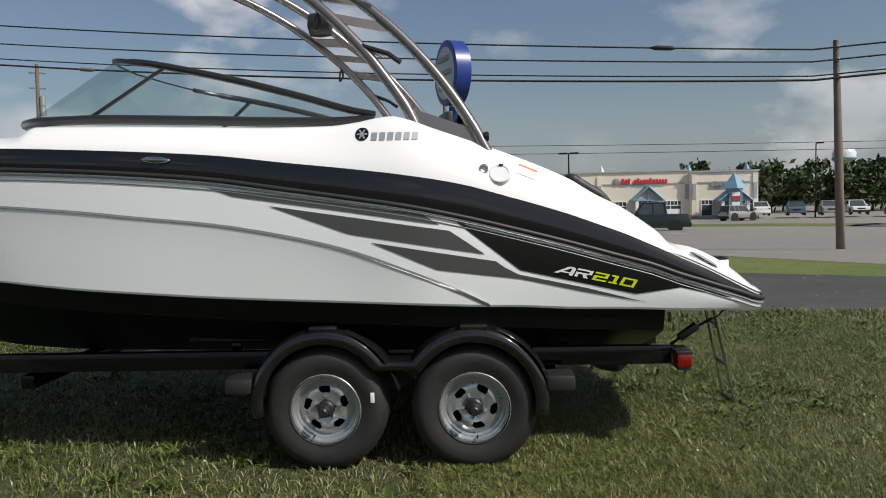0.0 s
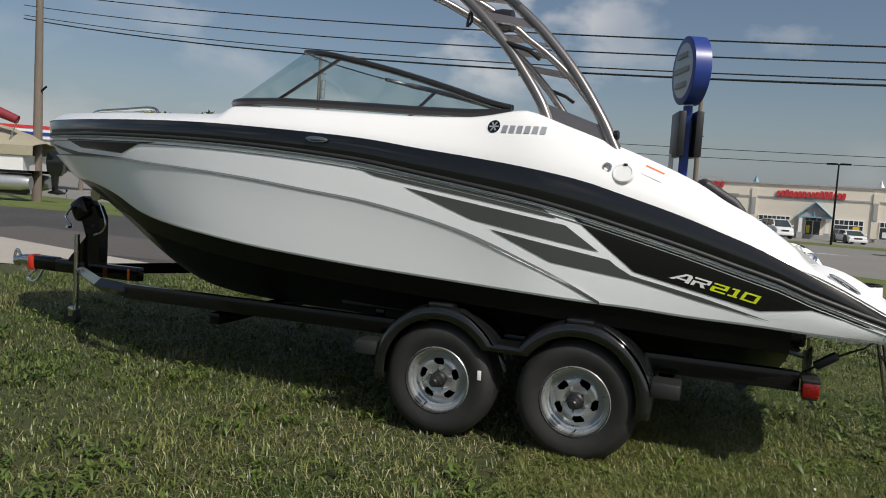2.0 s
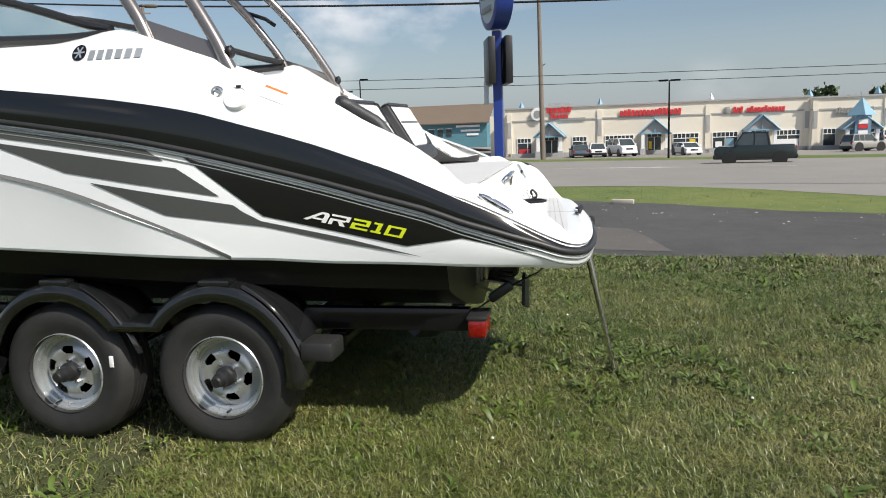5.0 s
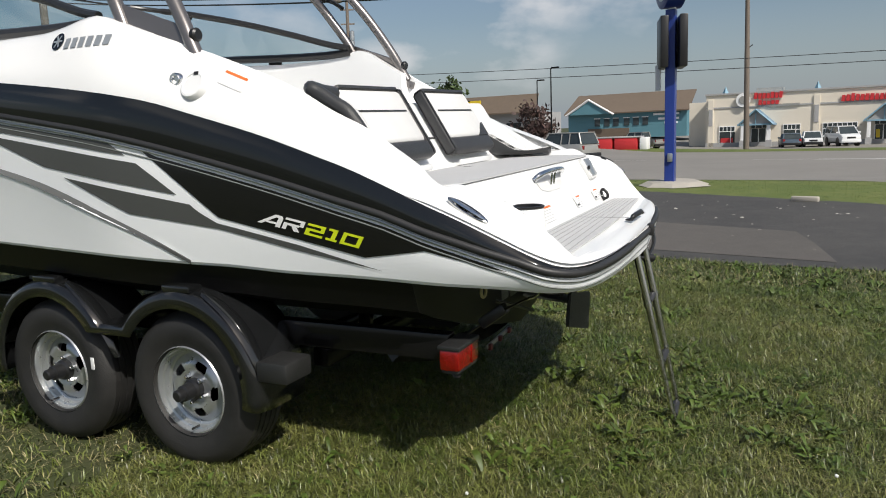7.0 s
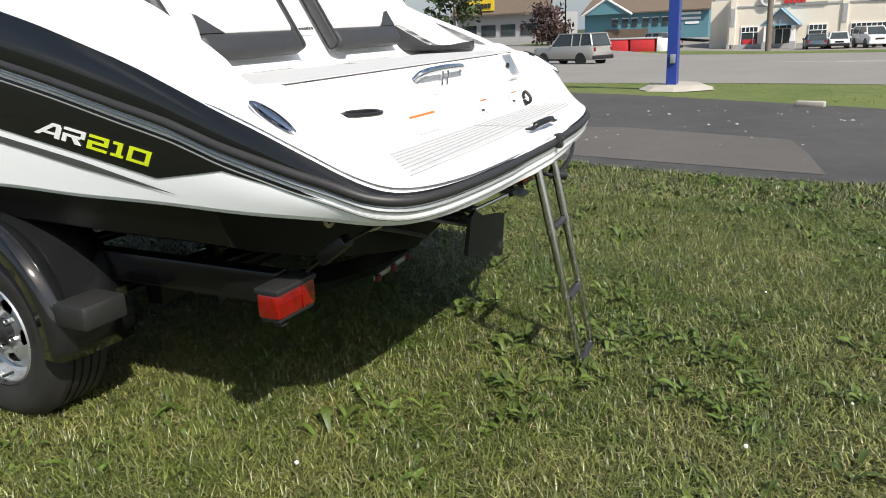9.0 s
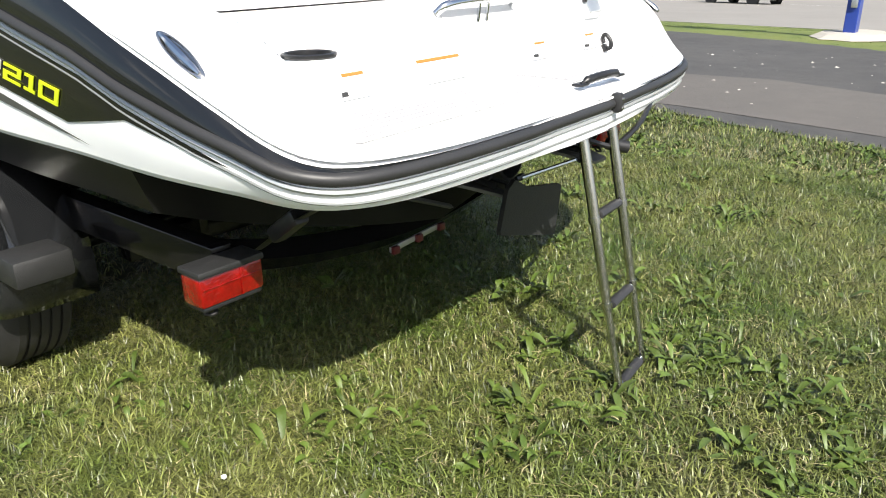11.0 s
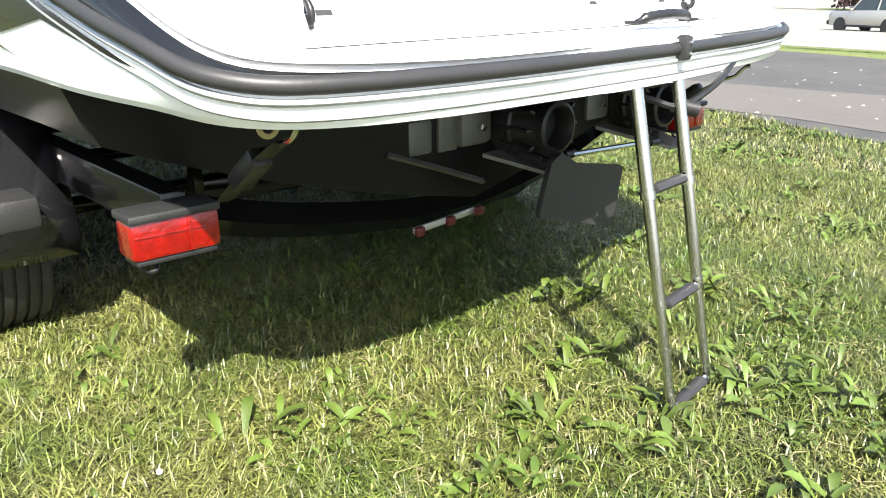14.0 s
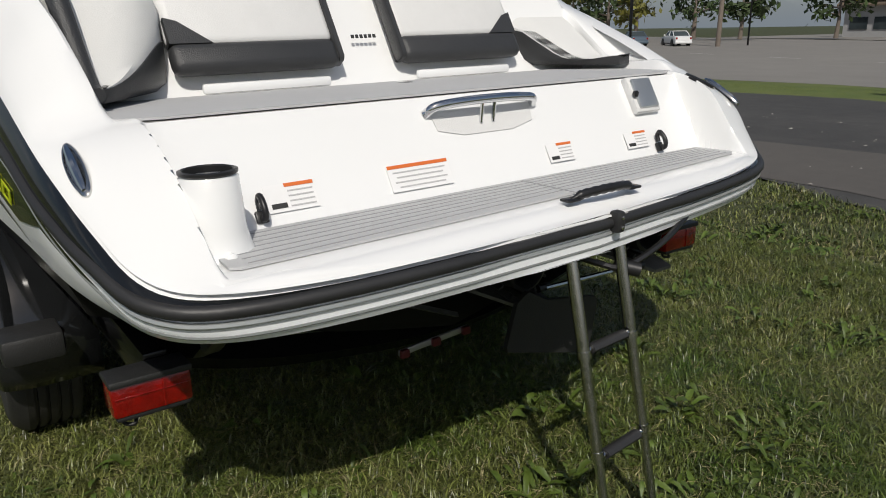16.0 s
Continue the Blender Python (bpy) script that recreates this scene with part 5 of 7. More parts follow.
# frame beams, tongue, cross members
for sign in (-1, 1):
    part("frame_beam", box((4.5, 0.06, 0.105), (-0.68, sign * 0.96, 0.565), bevel=0.006), TRAILER_BLACK, trailer, "black steel side beam")
    part("tongue_beam", tube([(-2.9, sign * 0.96, 0.565), (-3.3, sign * 0.84, 0.56), (-4.3, sign * 0.10, 0.51)], 0.05, 4, squash=1.0), TRAILER_BLACK, trailer, smooth=False)
    part("bunk", box((2.6, 0.09, 0.05), (0.0, sign * 0.62, 0.63), rot=Matrix.Rotation(sign * 0.3, 3, "X"), bevel=0.008), STEP, trailer, "carpeted bunk board under the hull")
    for x in (-1.0, 1.0):
        part("bunk_bracket", box((0.06, 0.03, 0.16), (x, sign * 0.66, 0.53), bevel=0.004), TRAILER_BLACK, trailer)
for x in (-2.2, -0.78, 0.9):
    part("cross_member", box((0.08, 1.76, 0.08), (x, 0, 0.43), bevel=0.005), TRAILER_BLACK, trailer)
for x in WHEEL_X:
    part("axle", tube([(x, -1.05, WHEEL_R), (x, 1.05, WHEEL_R)], 0.03, 10), TRAILER_BLACK, trailer)
part("tongue", box((1.1, 0.085, 0.12), (-4.25, 0, 0.52), bevel=0.008), TRAILER_BLACK, trailer, "black steel tongue tube")
for x, m, wd in ((-4.07, ROLLER_RED, 0.05), (-3.80, AMBER, 0.03)):
    part("marker_lens", box((wd, 0.094, 0.10), (x, 0, 0.52), bevel=0.006), m, trailer, "reflective marker on the tongue")
part("coupler_neck", box((0.34, 0.10, 0.13), (-4.85, 0, 0.525), bevel=0.02), TRAILER_BLACK, trailer)
part("coupler", tube(path_points([(-4.98, 0, 0.53), (-5.12, 0, 0.53), (-5.22, 0, 0.51)]), [0.055] * 8 + [0.05] * 8 + [0.045], 14), STAINLESS, trailer, "zinc coupler head")
part("coupler_cover", box((0.10, 0.12, 0.15), (-4.98, 0, 0.52), bevel=0.03), RED_COVER, trailer, "red plastic cover on the coupler")
part("coupler_latch", tube(path_points([(-5.16, 0, 0.56), (-5.22, 0, 0.62), (-5.25, 0, 0.53), (-5.19, 0, 0.46)]), 0.014, 8), CHROME, trailer)
part("safety_chain", tube(path_points([(-4.9, -0.06, 0.46), (-4.97, -0.09, 0.38), (-4.86, -0.1, 0.36), (-4.80, -0.07, 0.46)]), 0.013, 6), STAINLESS, trailer, "galvanised safety chain")
post = part("winch_post", plate([(-4.52, -0.05, 0.58), (-4.14, -0.05, 0.58), (-4.14, -0.05, 1.0), (-4.2, -0.05, 1.11), (-4.38, -0.05, 1.03), (-4.30, -0.05, 0.82)], 0.10, (0, 1, 0)), TRAILER_BLACK, trailer, "black steel winch post", smooth=False)
part("winch", box((0.2, 0.2, 0.2), (-4.36, 0, 1.07), rot=Matrix.Rotation(-0.5, 3, "Y"), bevel=0.05, seg=3), TRAILER_BLACK, post, "black hand winch")
part("winch_handle", tube(path_points([(-4.4, -0.12, 1.09), (-4.46, -0.13, 0.99), (-4.38, -0.14, 0.91), (-4.37, -0.2, 0.91)]), 0.012, 8), CHROME, post)
part("bow_roller", lathe([(0.02, -0.07), (0.06, -0.065), (0.045, 0.0), (0.06, 0.065), (0.02, 0.07)], 20, "y", at=(-4.18, 0, 1.215)), YELLOW_ROLLER, trailer, "yellow rubber bow roller")
part("bow_chain", tube(path_points([(-4.14, -0.05, 1.13), (-4.06, -0.06, 0.97), (-4.1, -0.06, 0.88), (-4.2, -0.05, 0.84)]), 0.01, 6), STAINLESS, trailer, "steel safety chain at the bow")
jack = part("jack", tube([(-4.35, -0.10, 0.84), (-4.35, -0.10, 0.15)], 0.025, 12), STAINLESS, trailer, "steel tongue jack with a small wheel")
part("jack_wheel", lathe([(0.02, -0.03), (0.075, -0.028), (0.08, 0.0), (0.075, 0.028), (0.02, 0.03)], 24, "y", at=(-4.39, -0.10, 0.08)), TYRE, jack)
part("jack_fork", box((0.06, 0.09, 0.09), (-4.37, -0.10, 0.13), bevel=0.01), STAINLESS, jack)

# tail lamps
for sign, lx, lz in ((-1, 1.615, 0.548), (1, 1.615, 0.575)):
    ly = sign * 0.995
    lamp = part("tail_lamp", box((0.08, 0.185, 0.08), (lx, ly, lz), bevel=0.010), RED_LENS, trailer, "red trailer tail lamp with a black cap")
    part("lamp_cap", box((0.09, 0.19, 0.018), (lx, ly, lz + 0.047), bevel=0.005), STEP, lamp)
    part("lamp_base", box((0.07, 0.17, 0.012), (lx, ly, lz - 0.045), bevel=0.004), BLACK_PLASTIC, lamp)
    part("lens_rib", box((0.004, 0.006, 0.07), (lx + 0.041, ly + 0.025, lz), bevel=0.001), RED_LENS, lamp)
    part("lens_rib", box((0.004, 0.17, 0.004), (lx + 0.041, ly, lz + 0.01), bevel=0.001), RED_LENS, lamp)
    part("wire_loop", tube(path_points([(lx, ly - 0.065, lz - 0.05), (lx + 0.01, ly - 0.065, lz - 0.066), (lx + 0.02, ly - 0.045, lz - 0.068), (lx, ly - 0.035, lz - 0.055)], 4), 0.005, 6), BLACK_PLASTIC, lamp)
bow_beam = path_points([(1.30, -0.94, 0.52), (1.33, -0.6, 0.43), (1.30, -0.2, 0.355), (1.29, 0.05, 0.335), (1.30, 0.3, 0.355), (1.33, 0.6, 0.43), (1.30, 0.94, 0.52)], 6)
part("rear_cross_member", tube(bow_beam, 0.05, 4), TRAILER_BLACK, trailer, "curved black rear cross member", smooth=False)
lightbar = part("id_light_bar", box((0.012, 0.30, 0.022), (1.365, 0.02, 0.315), rot=Matrix.Rotation(0.07, 3, "X"), bevel=0.003), GALV, trailer, "aluminium bar with three small red lamps")
for y in (-0.111, 0.021, 0.153):
    part("id_lamp", box((0.02, 0.035, 0.03), (1.375, y, 0.312 + 0.07 * (y - 0.02)), bevel=0.006), ROLLER_RED, lightbar)


# ---- ground ----
def rise(x, y):
    """The land climbs towards the far end of the road."""
    return 1.1 * smooth_step(6, 24, -x) * smooth_step(38, 75, y)


def ground_z(x, y):
    return land_z(x, y) + rise(x, y)


def land_z(x, y):
    """The land falls gently beyond the road."""
    return -0.45 * smooth_step(12.5, 24, y) - 0.8 * smooth_step(22, 78, y)


def sheet(name, outline, lift, mat, label, kind="structure", step=4.0, category=""):
    """A flat piece of the ground with that outline, cut into cells so that it follows the land."""
    bm = bmesh.new()
    bm.faces.new([bm.verts.new((x, y, 0)) for x, y in outline])
    lo = [min(p[k] for p in outline) for k in (0, 1)]
    hi = [max(p[k] for p in outline) for k in (0, 1)]
    for k in (0, 1):
        n = int((hi[k] - lo[k]) / step)
        for j in range(1, n):
            v = lo[k] + (hi[k] - lo[k]) * j / n
            bmesh.ops.bisect_plane(bm, geom=list(bm.verts) + list(bm.edges) + list(bm.faces), plane_co=(v, 0, 0) if k == 0 else (0, v, 0), plane_no=(1, 0, 0) if k == 0 else (0, 1, 0))
    for v in bm.verts:
        v.co.z = ground_z(v.co.x, v.co.y) + lift
    for f in bm.faces:
        if f.normal.z < 0:
            f.normal_flip()
    ob = part(name, bm, mat, None, "", smooth=False)
    return tagged(ob, label, category or name.replace("_", " "), kind=kind)


bm = bmesh.new()
gx = [-2500, -900, -350] + list(np.linspace(-160, 160, 41)) + [350, 900, 2500]
gy = [-2500, -600, -100] + list(np.linspace(-40, 200, 61)) + [500, 1200, 2500]
loft([[Vector((x, y, ground_z(x, y) - 0.07 * smooth_step(5.0, 9.0, y))) for x in gx] for y in gy], bm=bm)
tagged(part("ground", bm, GRASS, None, ""), "green lawn and open land reaching to the horizon", "ground", kind="structure")


def wobble(pts, amount, step=0.25, seed=3):
    """A line through the points, frayed a little as an edge overgrown by grass."""
    rnd = random.Random(seed)
    out = []
    for (x0, y0), (x1, y1) in zip(pts, pts[1:]):
        n = max(1, int(math.hypot(x1 - x0, y1 - y0) / step))
        for k in range(n):
            s = k / n
            out.append((x0 + (x1 - x0) * s, y0 + (y1 - y0) * s + rnd.uniform(-amount, amount)))
    return out + [pts[-1]]


DRIVE_NEAR = [(-9.5, 2.5), (-7.9, 3.1), (-6.4, 3.6), (-3.4, 4.35), (-0.5, 5.0), (0.4, 4.7), (1.1, 4.4), (2.2, 4.15), (3.7, 4.0), (5.4, 4.0), (14, 3.6)]
DRIVE_FAR = [(14, 5.2), (7.3, 7.6), (5.2, 8.6), (3.7, 10.0), (1.4, 11.3), (-0.6, 12.4), (-3.6, 13.6), (-6.5, 13.3), (-21, 12.6)]
ROAD_NEAR = [(-39, 29.0), (-13, 22.0), (-8.4, 22.5), (-3.4, 20.8), (0.6, 18.6), (4.0, 15.7), (6.4, 12.3), (8.5, 9.7), (14, 6.6)]
ROAD_FAR = [(60, 4), (24, 37), (20.5, 42.5), (14.5, 47.5), (9.5, 52), (4, 56), (-3.4, 60), (-28, 76), (-68, 100)]
sheet("driveway", [(-60, 14), (-60, -18), (-30, -7)] + wobble(DRIVE_NEAR, 0.05) + [(30, 2.0), (30, 1.9)] + wobble(DRIVE_FAR, 0.05, seed=5), 0.006, ASPHALT, "dark asphalt driveway beside the lawn")
sheet("driveway_patch", [(-14, 3.4), (-6.5, 4.6), (-2, 5.1), (0.4, 5.0), (3.08, 4.4), (2.9, 5.6), (2.7, 6.5), (0.6, 7.3), (-3, 7.0), (-6, 6.9), (-14, 7.5)], 0.010, ASPHALT_OLD, "worn brown-grey patch of older asphalt", category="asphalt patch")
sheet("concrete_strip", [(-26, -4.6), (-9.6, 1.9), (-6.7, 3.2), (-6.8, 3.9), (-8.25, 4.2), (-11.9, 5.1), (-26, -2.4)], 0.012, CONCRETE, "pale concrete strip along the lawn's edge", category="pavement")
sheet("road", [(-180, 80)] + ROAD_NEAR + [(60, -26), (160, -95), (160, -50)] + ROAD_FAR + [(-180, 165)], 0.008, ROAD, "wide pale grey road beyond the grass verge")
sheet("parking_lot", [(120, -4)] + [(x + 1.2, y + 1.6) for x, y in ROAD_FAR] + [(-68, 140), (120, 140)], 0.010, LOT, "paved parking lot before the shops")
for k in range(9):
    x, y = -42 + k * 8.5, 53.0 - k * 3.2
    u = Vector((8.5, -3.2, 0)).normalized()
    w = Vector((-u.y, u.x, 0)) * 0.08
    a, b = Vector((x, y, 0)), Vector((x, y, 0)) + u * 3.0
    sheet("lane_line", [(p.x, p.y) for p in (a - w, b - w, b + w, a + w)], 0.014, LINE_WHITE, "worn white dashed lane line", category="lane line", step=9)
sheet("turn_arrow", [(3.2, 35.6), (5.5, 34.9), (5.4, 34.4), (7.0, 34.6), (5.8, 35.8), (5.7, 35.4), (3.5, 36.2)], 0.014, LINE_WHITE, "worn white turn arrow on the road", category="road marking", step=9)

# low grass bank between the road and the lot
line = [(x + 0.6, y + 0.9) for x, y in ROAD_FAR[-2:0:-1]]
bank = []
for (x0, y0), (x1, y1) in zip(line, line[1:]):
    u = Vector((x1 - x0, y1 - y0, 0)).normalized()
    n = Vector((-u.y, u.x, 0))
    for s in (0.0, 0.33, 0.67):
        c = Vector((x0 + (x1 - x0) * s, y0 + (y1 - y0) * s, 0))
        c.z = ground_z(c.x, c.y)
        bank.append([c + n * a + Vector((0, 0, b)) for a, b in ((-1.1, -0.02), (-0.6, 0.06), (0.0, 0.10), (2.2, 0.10), (3.0, 0.05), (3.6, -0.02))])
tagged(part("grass_bank", loft(bank), VERGE, None, ""), "low mown grass strip between road and parking lot", "grass strip", kind="structure")

# grit and torn leaves lying on the driveway
rnd = random.Random(61)
verts, faces = [], []
for k in range(260):
    x = rnd.uniform(-8, 11)
    y = rnd.gauss(9.0, 0.9) if k < 100 else rnd.uniform(4.9, 11)
    if y > 10.6 - 0.33 * max(0, x - 2.5) or y < 4.7:
        continue
    r = rnd.uniform(0.008, 0.03)
    b = len(verts)
    m = 5
    a0 = rnd.uniform(0, 6)
    verts += [(x + r * rnd.uniform(0.6, 1.3) * math.cos(a0 + j * 1.257), y + r * rnd.uniform(0.6, 1.3) * math.sin(a0 + j * 1.257), ground_z(x, y) + 0.012) for j in range(m)] + [(x, y, ground_z(x, y) + 0.012 + r * 0.5)]
    faces += [(b + j, b + (j + 1) % m, b + m) for j in range(m)]
me = bpy.data.meshes.new("driveway_grit")
me.from_pydata(verts, [], faces)
tagged(obj("driveway_grit", me, CHIP, None), "pale grit and chips scattered on the driveway", "grit", kind="stuff")


# ---- grass and weeds ----
def drive_edge(x):
    for (x0, y0), (x1, y1) in zip(DRIVE_NEAR, DRIVE_NEAR[1:]):
        if x0 <= x <= x1:
            return y0 + (y1 - y0) * (x - x0) / (x1 - x0)
    return 2.9


def patchy(x, y):
    """0 to 1: how thick the lawn is, in soft patches."""
    return 0.5 + 0.30 * (np.sin(1.9 * x + 1.3 * y) + np.sin(2.7 * y - 1.1 * x + 1.0)) * 0.7 + 0.15 * np.sin(5.1 * x + 0.7) * np.sin(4.3 * y)


def blades(name, x0, x1, y0, y1, count, tall, wide, mat, seed, label, trim=None, flat=0.0):
    """Many separate grass blades: each a bent, tapering strip with a tip."""
    rng = np.random.default_rng(seed)
    x, y = rng.uniform(x0, x1, count), rng.uniform(y0, y1, count)
    p = patchy(x, y)
    keep = rng.uniform(0, 1, count) < 0.45 + 0.6 * p
    edge = np.interp(x, [q[0] for q in DRIVE_NEAR], [q[1] for q in DRIVE_NEAR])
    keep &= trim(x, y, rng) if trim else y < edge + rng.uniform(-0.05, 0.06, count)
    x, y, p = x[keep], y[keep], p[keep]
    n = len(x)
    h = tall * rng.uniform(0.45, 1.25, n) * (0.7 + 0.5 * p)
    w = wide * rng.uniform(0.6, 1.4, n) / 2
    a = rng.uniform(0, 2 * np.pi, n)
    lean = rng.uniform(0.3 + 0.9 * flat, 1.6 + 0.5 * flat, n)
    lx, ly = np.cos(a), np.sin(a)
    turn = a + np.pi / 2 + rng.uniform(-0.5, 0.5, n)
    sx, sy = np.cos(turn) * w, np.sin(turn) * w
    z0 = np.array([ground_z(u, v) for u, v in zip(x, y)]) - 0.004
    co = np.empty((n, 5, 3))
    m = h * lean * 0.30
    t = h * lean * 0.95
    co[:, 0] = np.stack([x - sx, y - sy, z0], 1)
    co[:, 1] = np.stack([x + sx, y + sy, z0], 1)
    co[:, 2] = np.stack([x + lx * m + sx * 0.85, y + ly * m + sy * 0.85, z0 + h * 0.55], 1)
    co[:, 3] = np.stack([x + lx * m - sx * 0.85, y + ly * m - sy * 0.85, z0 + h * 0.55], 1)
    co[:, 4] = np.stack([x + lx * t, y + ly * t, z0 + h * (1.0 - 0.32 * lean)], 1)
    me = bpy.data.meshes.new(name)
    base = np.arange(n) * 5
    loops = np.stack([base, base + 1, base + 2, base + 3, base + 3, base + 2, base + 4], 1).ravel()
    starts = np.stack([np.arange(n) * 7, np.arange(n) * 7 + 4], 1).ravel()
    me.vertices.add(n * 5)
    me.vertices.foreach_set("co", co.ravel())
    me.loops.add(n * 7)
    me.loops.foreach_set("vertex_index", loops.astype(np.int32))
    me.polygons.add(n * 2)
    me.polygons.foreach_set("loop_start", starts.astype(np.int32))
    me.update(calc_edges=True)
    me.validate()
    ob = obj(name, me, mat, None)
    return tagged(ob, label, "grass", kind="stuff")


blades("grass_blades", 0.2, 4.5, -2.2, 3.0, 520000, 0.070, 0.0038, BLADE, 11, "coarse green lawn grass with dry blades among it")
blades("grass_blades", -7.5, 9.5, -3.9, 4.9, 340000, 0.060, 0.0064, BLADE, 12, "coarse green lawn grass under the trailer")
blades("grass_blades", -12, 14, -9.0, -3.8, 70000, 0.058, 0.011, BLADE, 15, "coarse green lawn grass at the near side of the lawn")
blades("dry_grass", -9.0, 12.0, -7.5, 5.0, 470000, 0.070, 0.0034, STRAW, 14, "dry straw-coloured blades lying in the lawn", trim=lambda x, y, rng: (y < np.interp(x, [q[0] for q in DRIVE_NEAR], [q[1] for q in DRIVE_NEAR]) - 0.02) & (rng.uniform(0, 1, len(x)) < 0.06 + 1.1 * np.exp(-((x - 2.2) / 3.2) ** 2 - ((y - 0.4) / 2.6) ** 2)), flat=1.0)
sheet("verge", [(-39, 13.2)] + DRIVE_FAR[::-1] + ROAD_NEAR[::-1], 0.003, VERGE, "mown yellow-green grass verge along the road", category="verge")
blades("verge_grass", -24, 14, 8, 26, 90000, 0.022, 0.010, VERGE_BLADE, 13, "mown green grass on the verge", trim=lambda x, y, rng: (y > np.interp(x, [q[0] for q in DRIVE_FAR[::-1]], [q[1] for q in DRIVE_FAR[::-1]]) + 0.02) & (y < np.interp(x, [q[0] for q in ROAD_NEAR], [q[1] for q in ROAD_NEAR]) - 0.05))


def weeds(name, spots, mat, seed, label):
    """Broad-leaved rosettes: arching leaves round a low centre."""
    rnd = random.Random(seed)
    verts, faces = [], []
    for (cx, cy, size) in spots:
        z = ground_z(cx, cy)
        n = rnd.randint(8, 17)
        for k in range(n):
            a = rnd.uniform(0, 2 * math.pi)
            ln, wd = size * rnd.uniform(0.45, 1.15), size * rnd.uniform(0.13, 0.23)
            rise = rnd.uniform(0.25, 1.1)
            twist = rnd.uniform(-0.4, 0.4)
            b = len(verts)
            off = Vector((rnd.gauss(0, 0.3), rnd.gauss(0, 0.3), 0)) * size
            d, s = Vector((math.cos(a), math.sin(a), 0)), Vector((-math.sin(a), math.cos(a), twist))
            for u, wv, hv in ((0.0, 0.15, 0.0), (0.28, 0.6, 0.30), (0.55, 1.0, 0.50), (0.8, 0.80, 0.55), (1.0, 0.05, 0.50)):
                c = Vector((cx, cy, z)) + off + d * (ln * u * (1 - 0.25 * rise)) + Vector((0, 0, 0.012 + ln * hv * rise))
                verts += [c - s * wd * wv * 0.5 + Vector((0, 0, 0.06 * wd * wv)), c - Vector((0, 0, 0.10 * wd * wv)), c + s * wd * wv * 0.5 + Vector((0, 0, 0.06 * wd * wv))]
            for q in range(4):
                for c in (0, 1):
                    v0 = b + q * 3 + c
                    faces.append((v0, v0 + 1, v0 + 4, v0 + 3))
    me = bpy.data.meshes.new(name)
    me.from_pydata([tuple(v) for v in verts], [], faces)
    me.polygons.foreach_set("use_smooth", [True] * len(me.polygons))
    ob = obj(name, me, mat, None)
    return tagged(ob, label, "weeds", kind="stuff")


rnd = random.Random(21)
spots = []
for k in range(400):
    cx, cy = rnd.uniform(-5.5, 6.5), rnd.uniform(-3.4, 4.2)
    for j in range(rnd.randint(5, 12) if k < 150 else rnd.randint(1, 3)):
        x, y = cx + rnd.gauss(0, 0.17), cy + rnd.gauss(0, 0.17)
        if y < drive_edge(x) - 0.1 and not any(abs(x - wx) < 0.33 and abs(abs(y) - 1.12) < 0.17 for wx in WHEEL_X):
            spots.append((x, y, rnd.choice((0.06, 0.075, 0.09, 0.115)) * rnd.uniform(0.8, 1.2)))
spots += [(2.12, -0.62, 0.11), (2.2, -0.5, 0.10), (2.15, -0.55, 0.10), (2.35, 0.15, 0.10), (2.6, 0.35, 0.11), (2.3, -0.1, 0.09), (1.9, 0.9, 0.11), (2.8, 0.6, 0.12)]
weeds("broadleaf_weeds", spots, WEED, 22, "broad-leaved plantain and dandelion weeds growing in the lawn")
for k in range(14):
    x, y = rnd.uniform(-3, 5.5), rnd.uniform(-2.3, 4.0)
    bm = bmesh.new()
    bmesh.ops.create_icosphere(bm, subdivisions=1, radius=rnd.uniform(0.005, 0.008))
    bmesh.ops.translate(bm, vec=(x, y, 0.055), verts=bm.verts)
    fl = part("clover_flower", bm, LABEL, None, "")
    tagged(fl, "small white clover flower in the lawn", "flower", group="clover in the lawn")
    part("stem", tube([(x, y, 0.0), (x, y, 0.055)], 0.0012, 4), WEED, fl)


# ---- shops across the road ----
GZ = -0.95


def word_blocks(parent, x0, x1, z0, z1, y, mat, n, seed, name="sign_letter"):
    """A shop sign as a row of plain upright blocks in the sign's colour."""
    rnd = random.Random(seed)
    step = (x1 - x0) / n
    for k in range(n):
        if rnd.random() < 0.08 and 1 < k < n - 1:
            continue
        h = (z1 - z0) * rnd.choice((1.0, 0.8, 0.75, 0.85))
        part(name, box((step * 0.78, 0.12, h), (x0 + step * (k + 0.5), y, z0 + h / 2), rot=Matrix.Rotation(0.12, 3, "Y")), mat, parent, smooth=False)


def shop_window(parent, x0, x1, z0, z1, y, cols):
    win = part("window", box((x1 - x0, 0.06, z1 - z0), ((x0 + x1) / 2, y - 0.02, (z0 + z1) / 2)), WIN_DARK, parent, "dark shop window with a row of small panes on top", smooth=False)
    part("window_frame", box((x1 - x0 + 0.1, 0.10, 0.07), ((x0 + x1) / 2, y - 0.04, z1 - 0.45)), LABEL, win, smooth=False)
    for zz in (z0, z1):
        part("window_frame", box((x1 - x0 + 0.1, 0.10, 0.07), ((x0 + x1) / 2, y - 0.04, zz)), LABEL, win, smooth=False)
    for k in range(cols + 1):
        x = x0 + (x1 - x0) * k / cols
        full = k % 3 == 0
        part("mullion", box((0.055, 0.09, (z1 - z0) if full else 0.42), (x, y - 0.045, (z0 + z1) / 2 if full else z1 - 0.22)), LABEL, win, smooth=False)
    return win


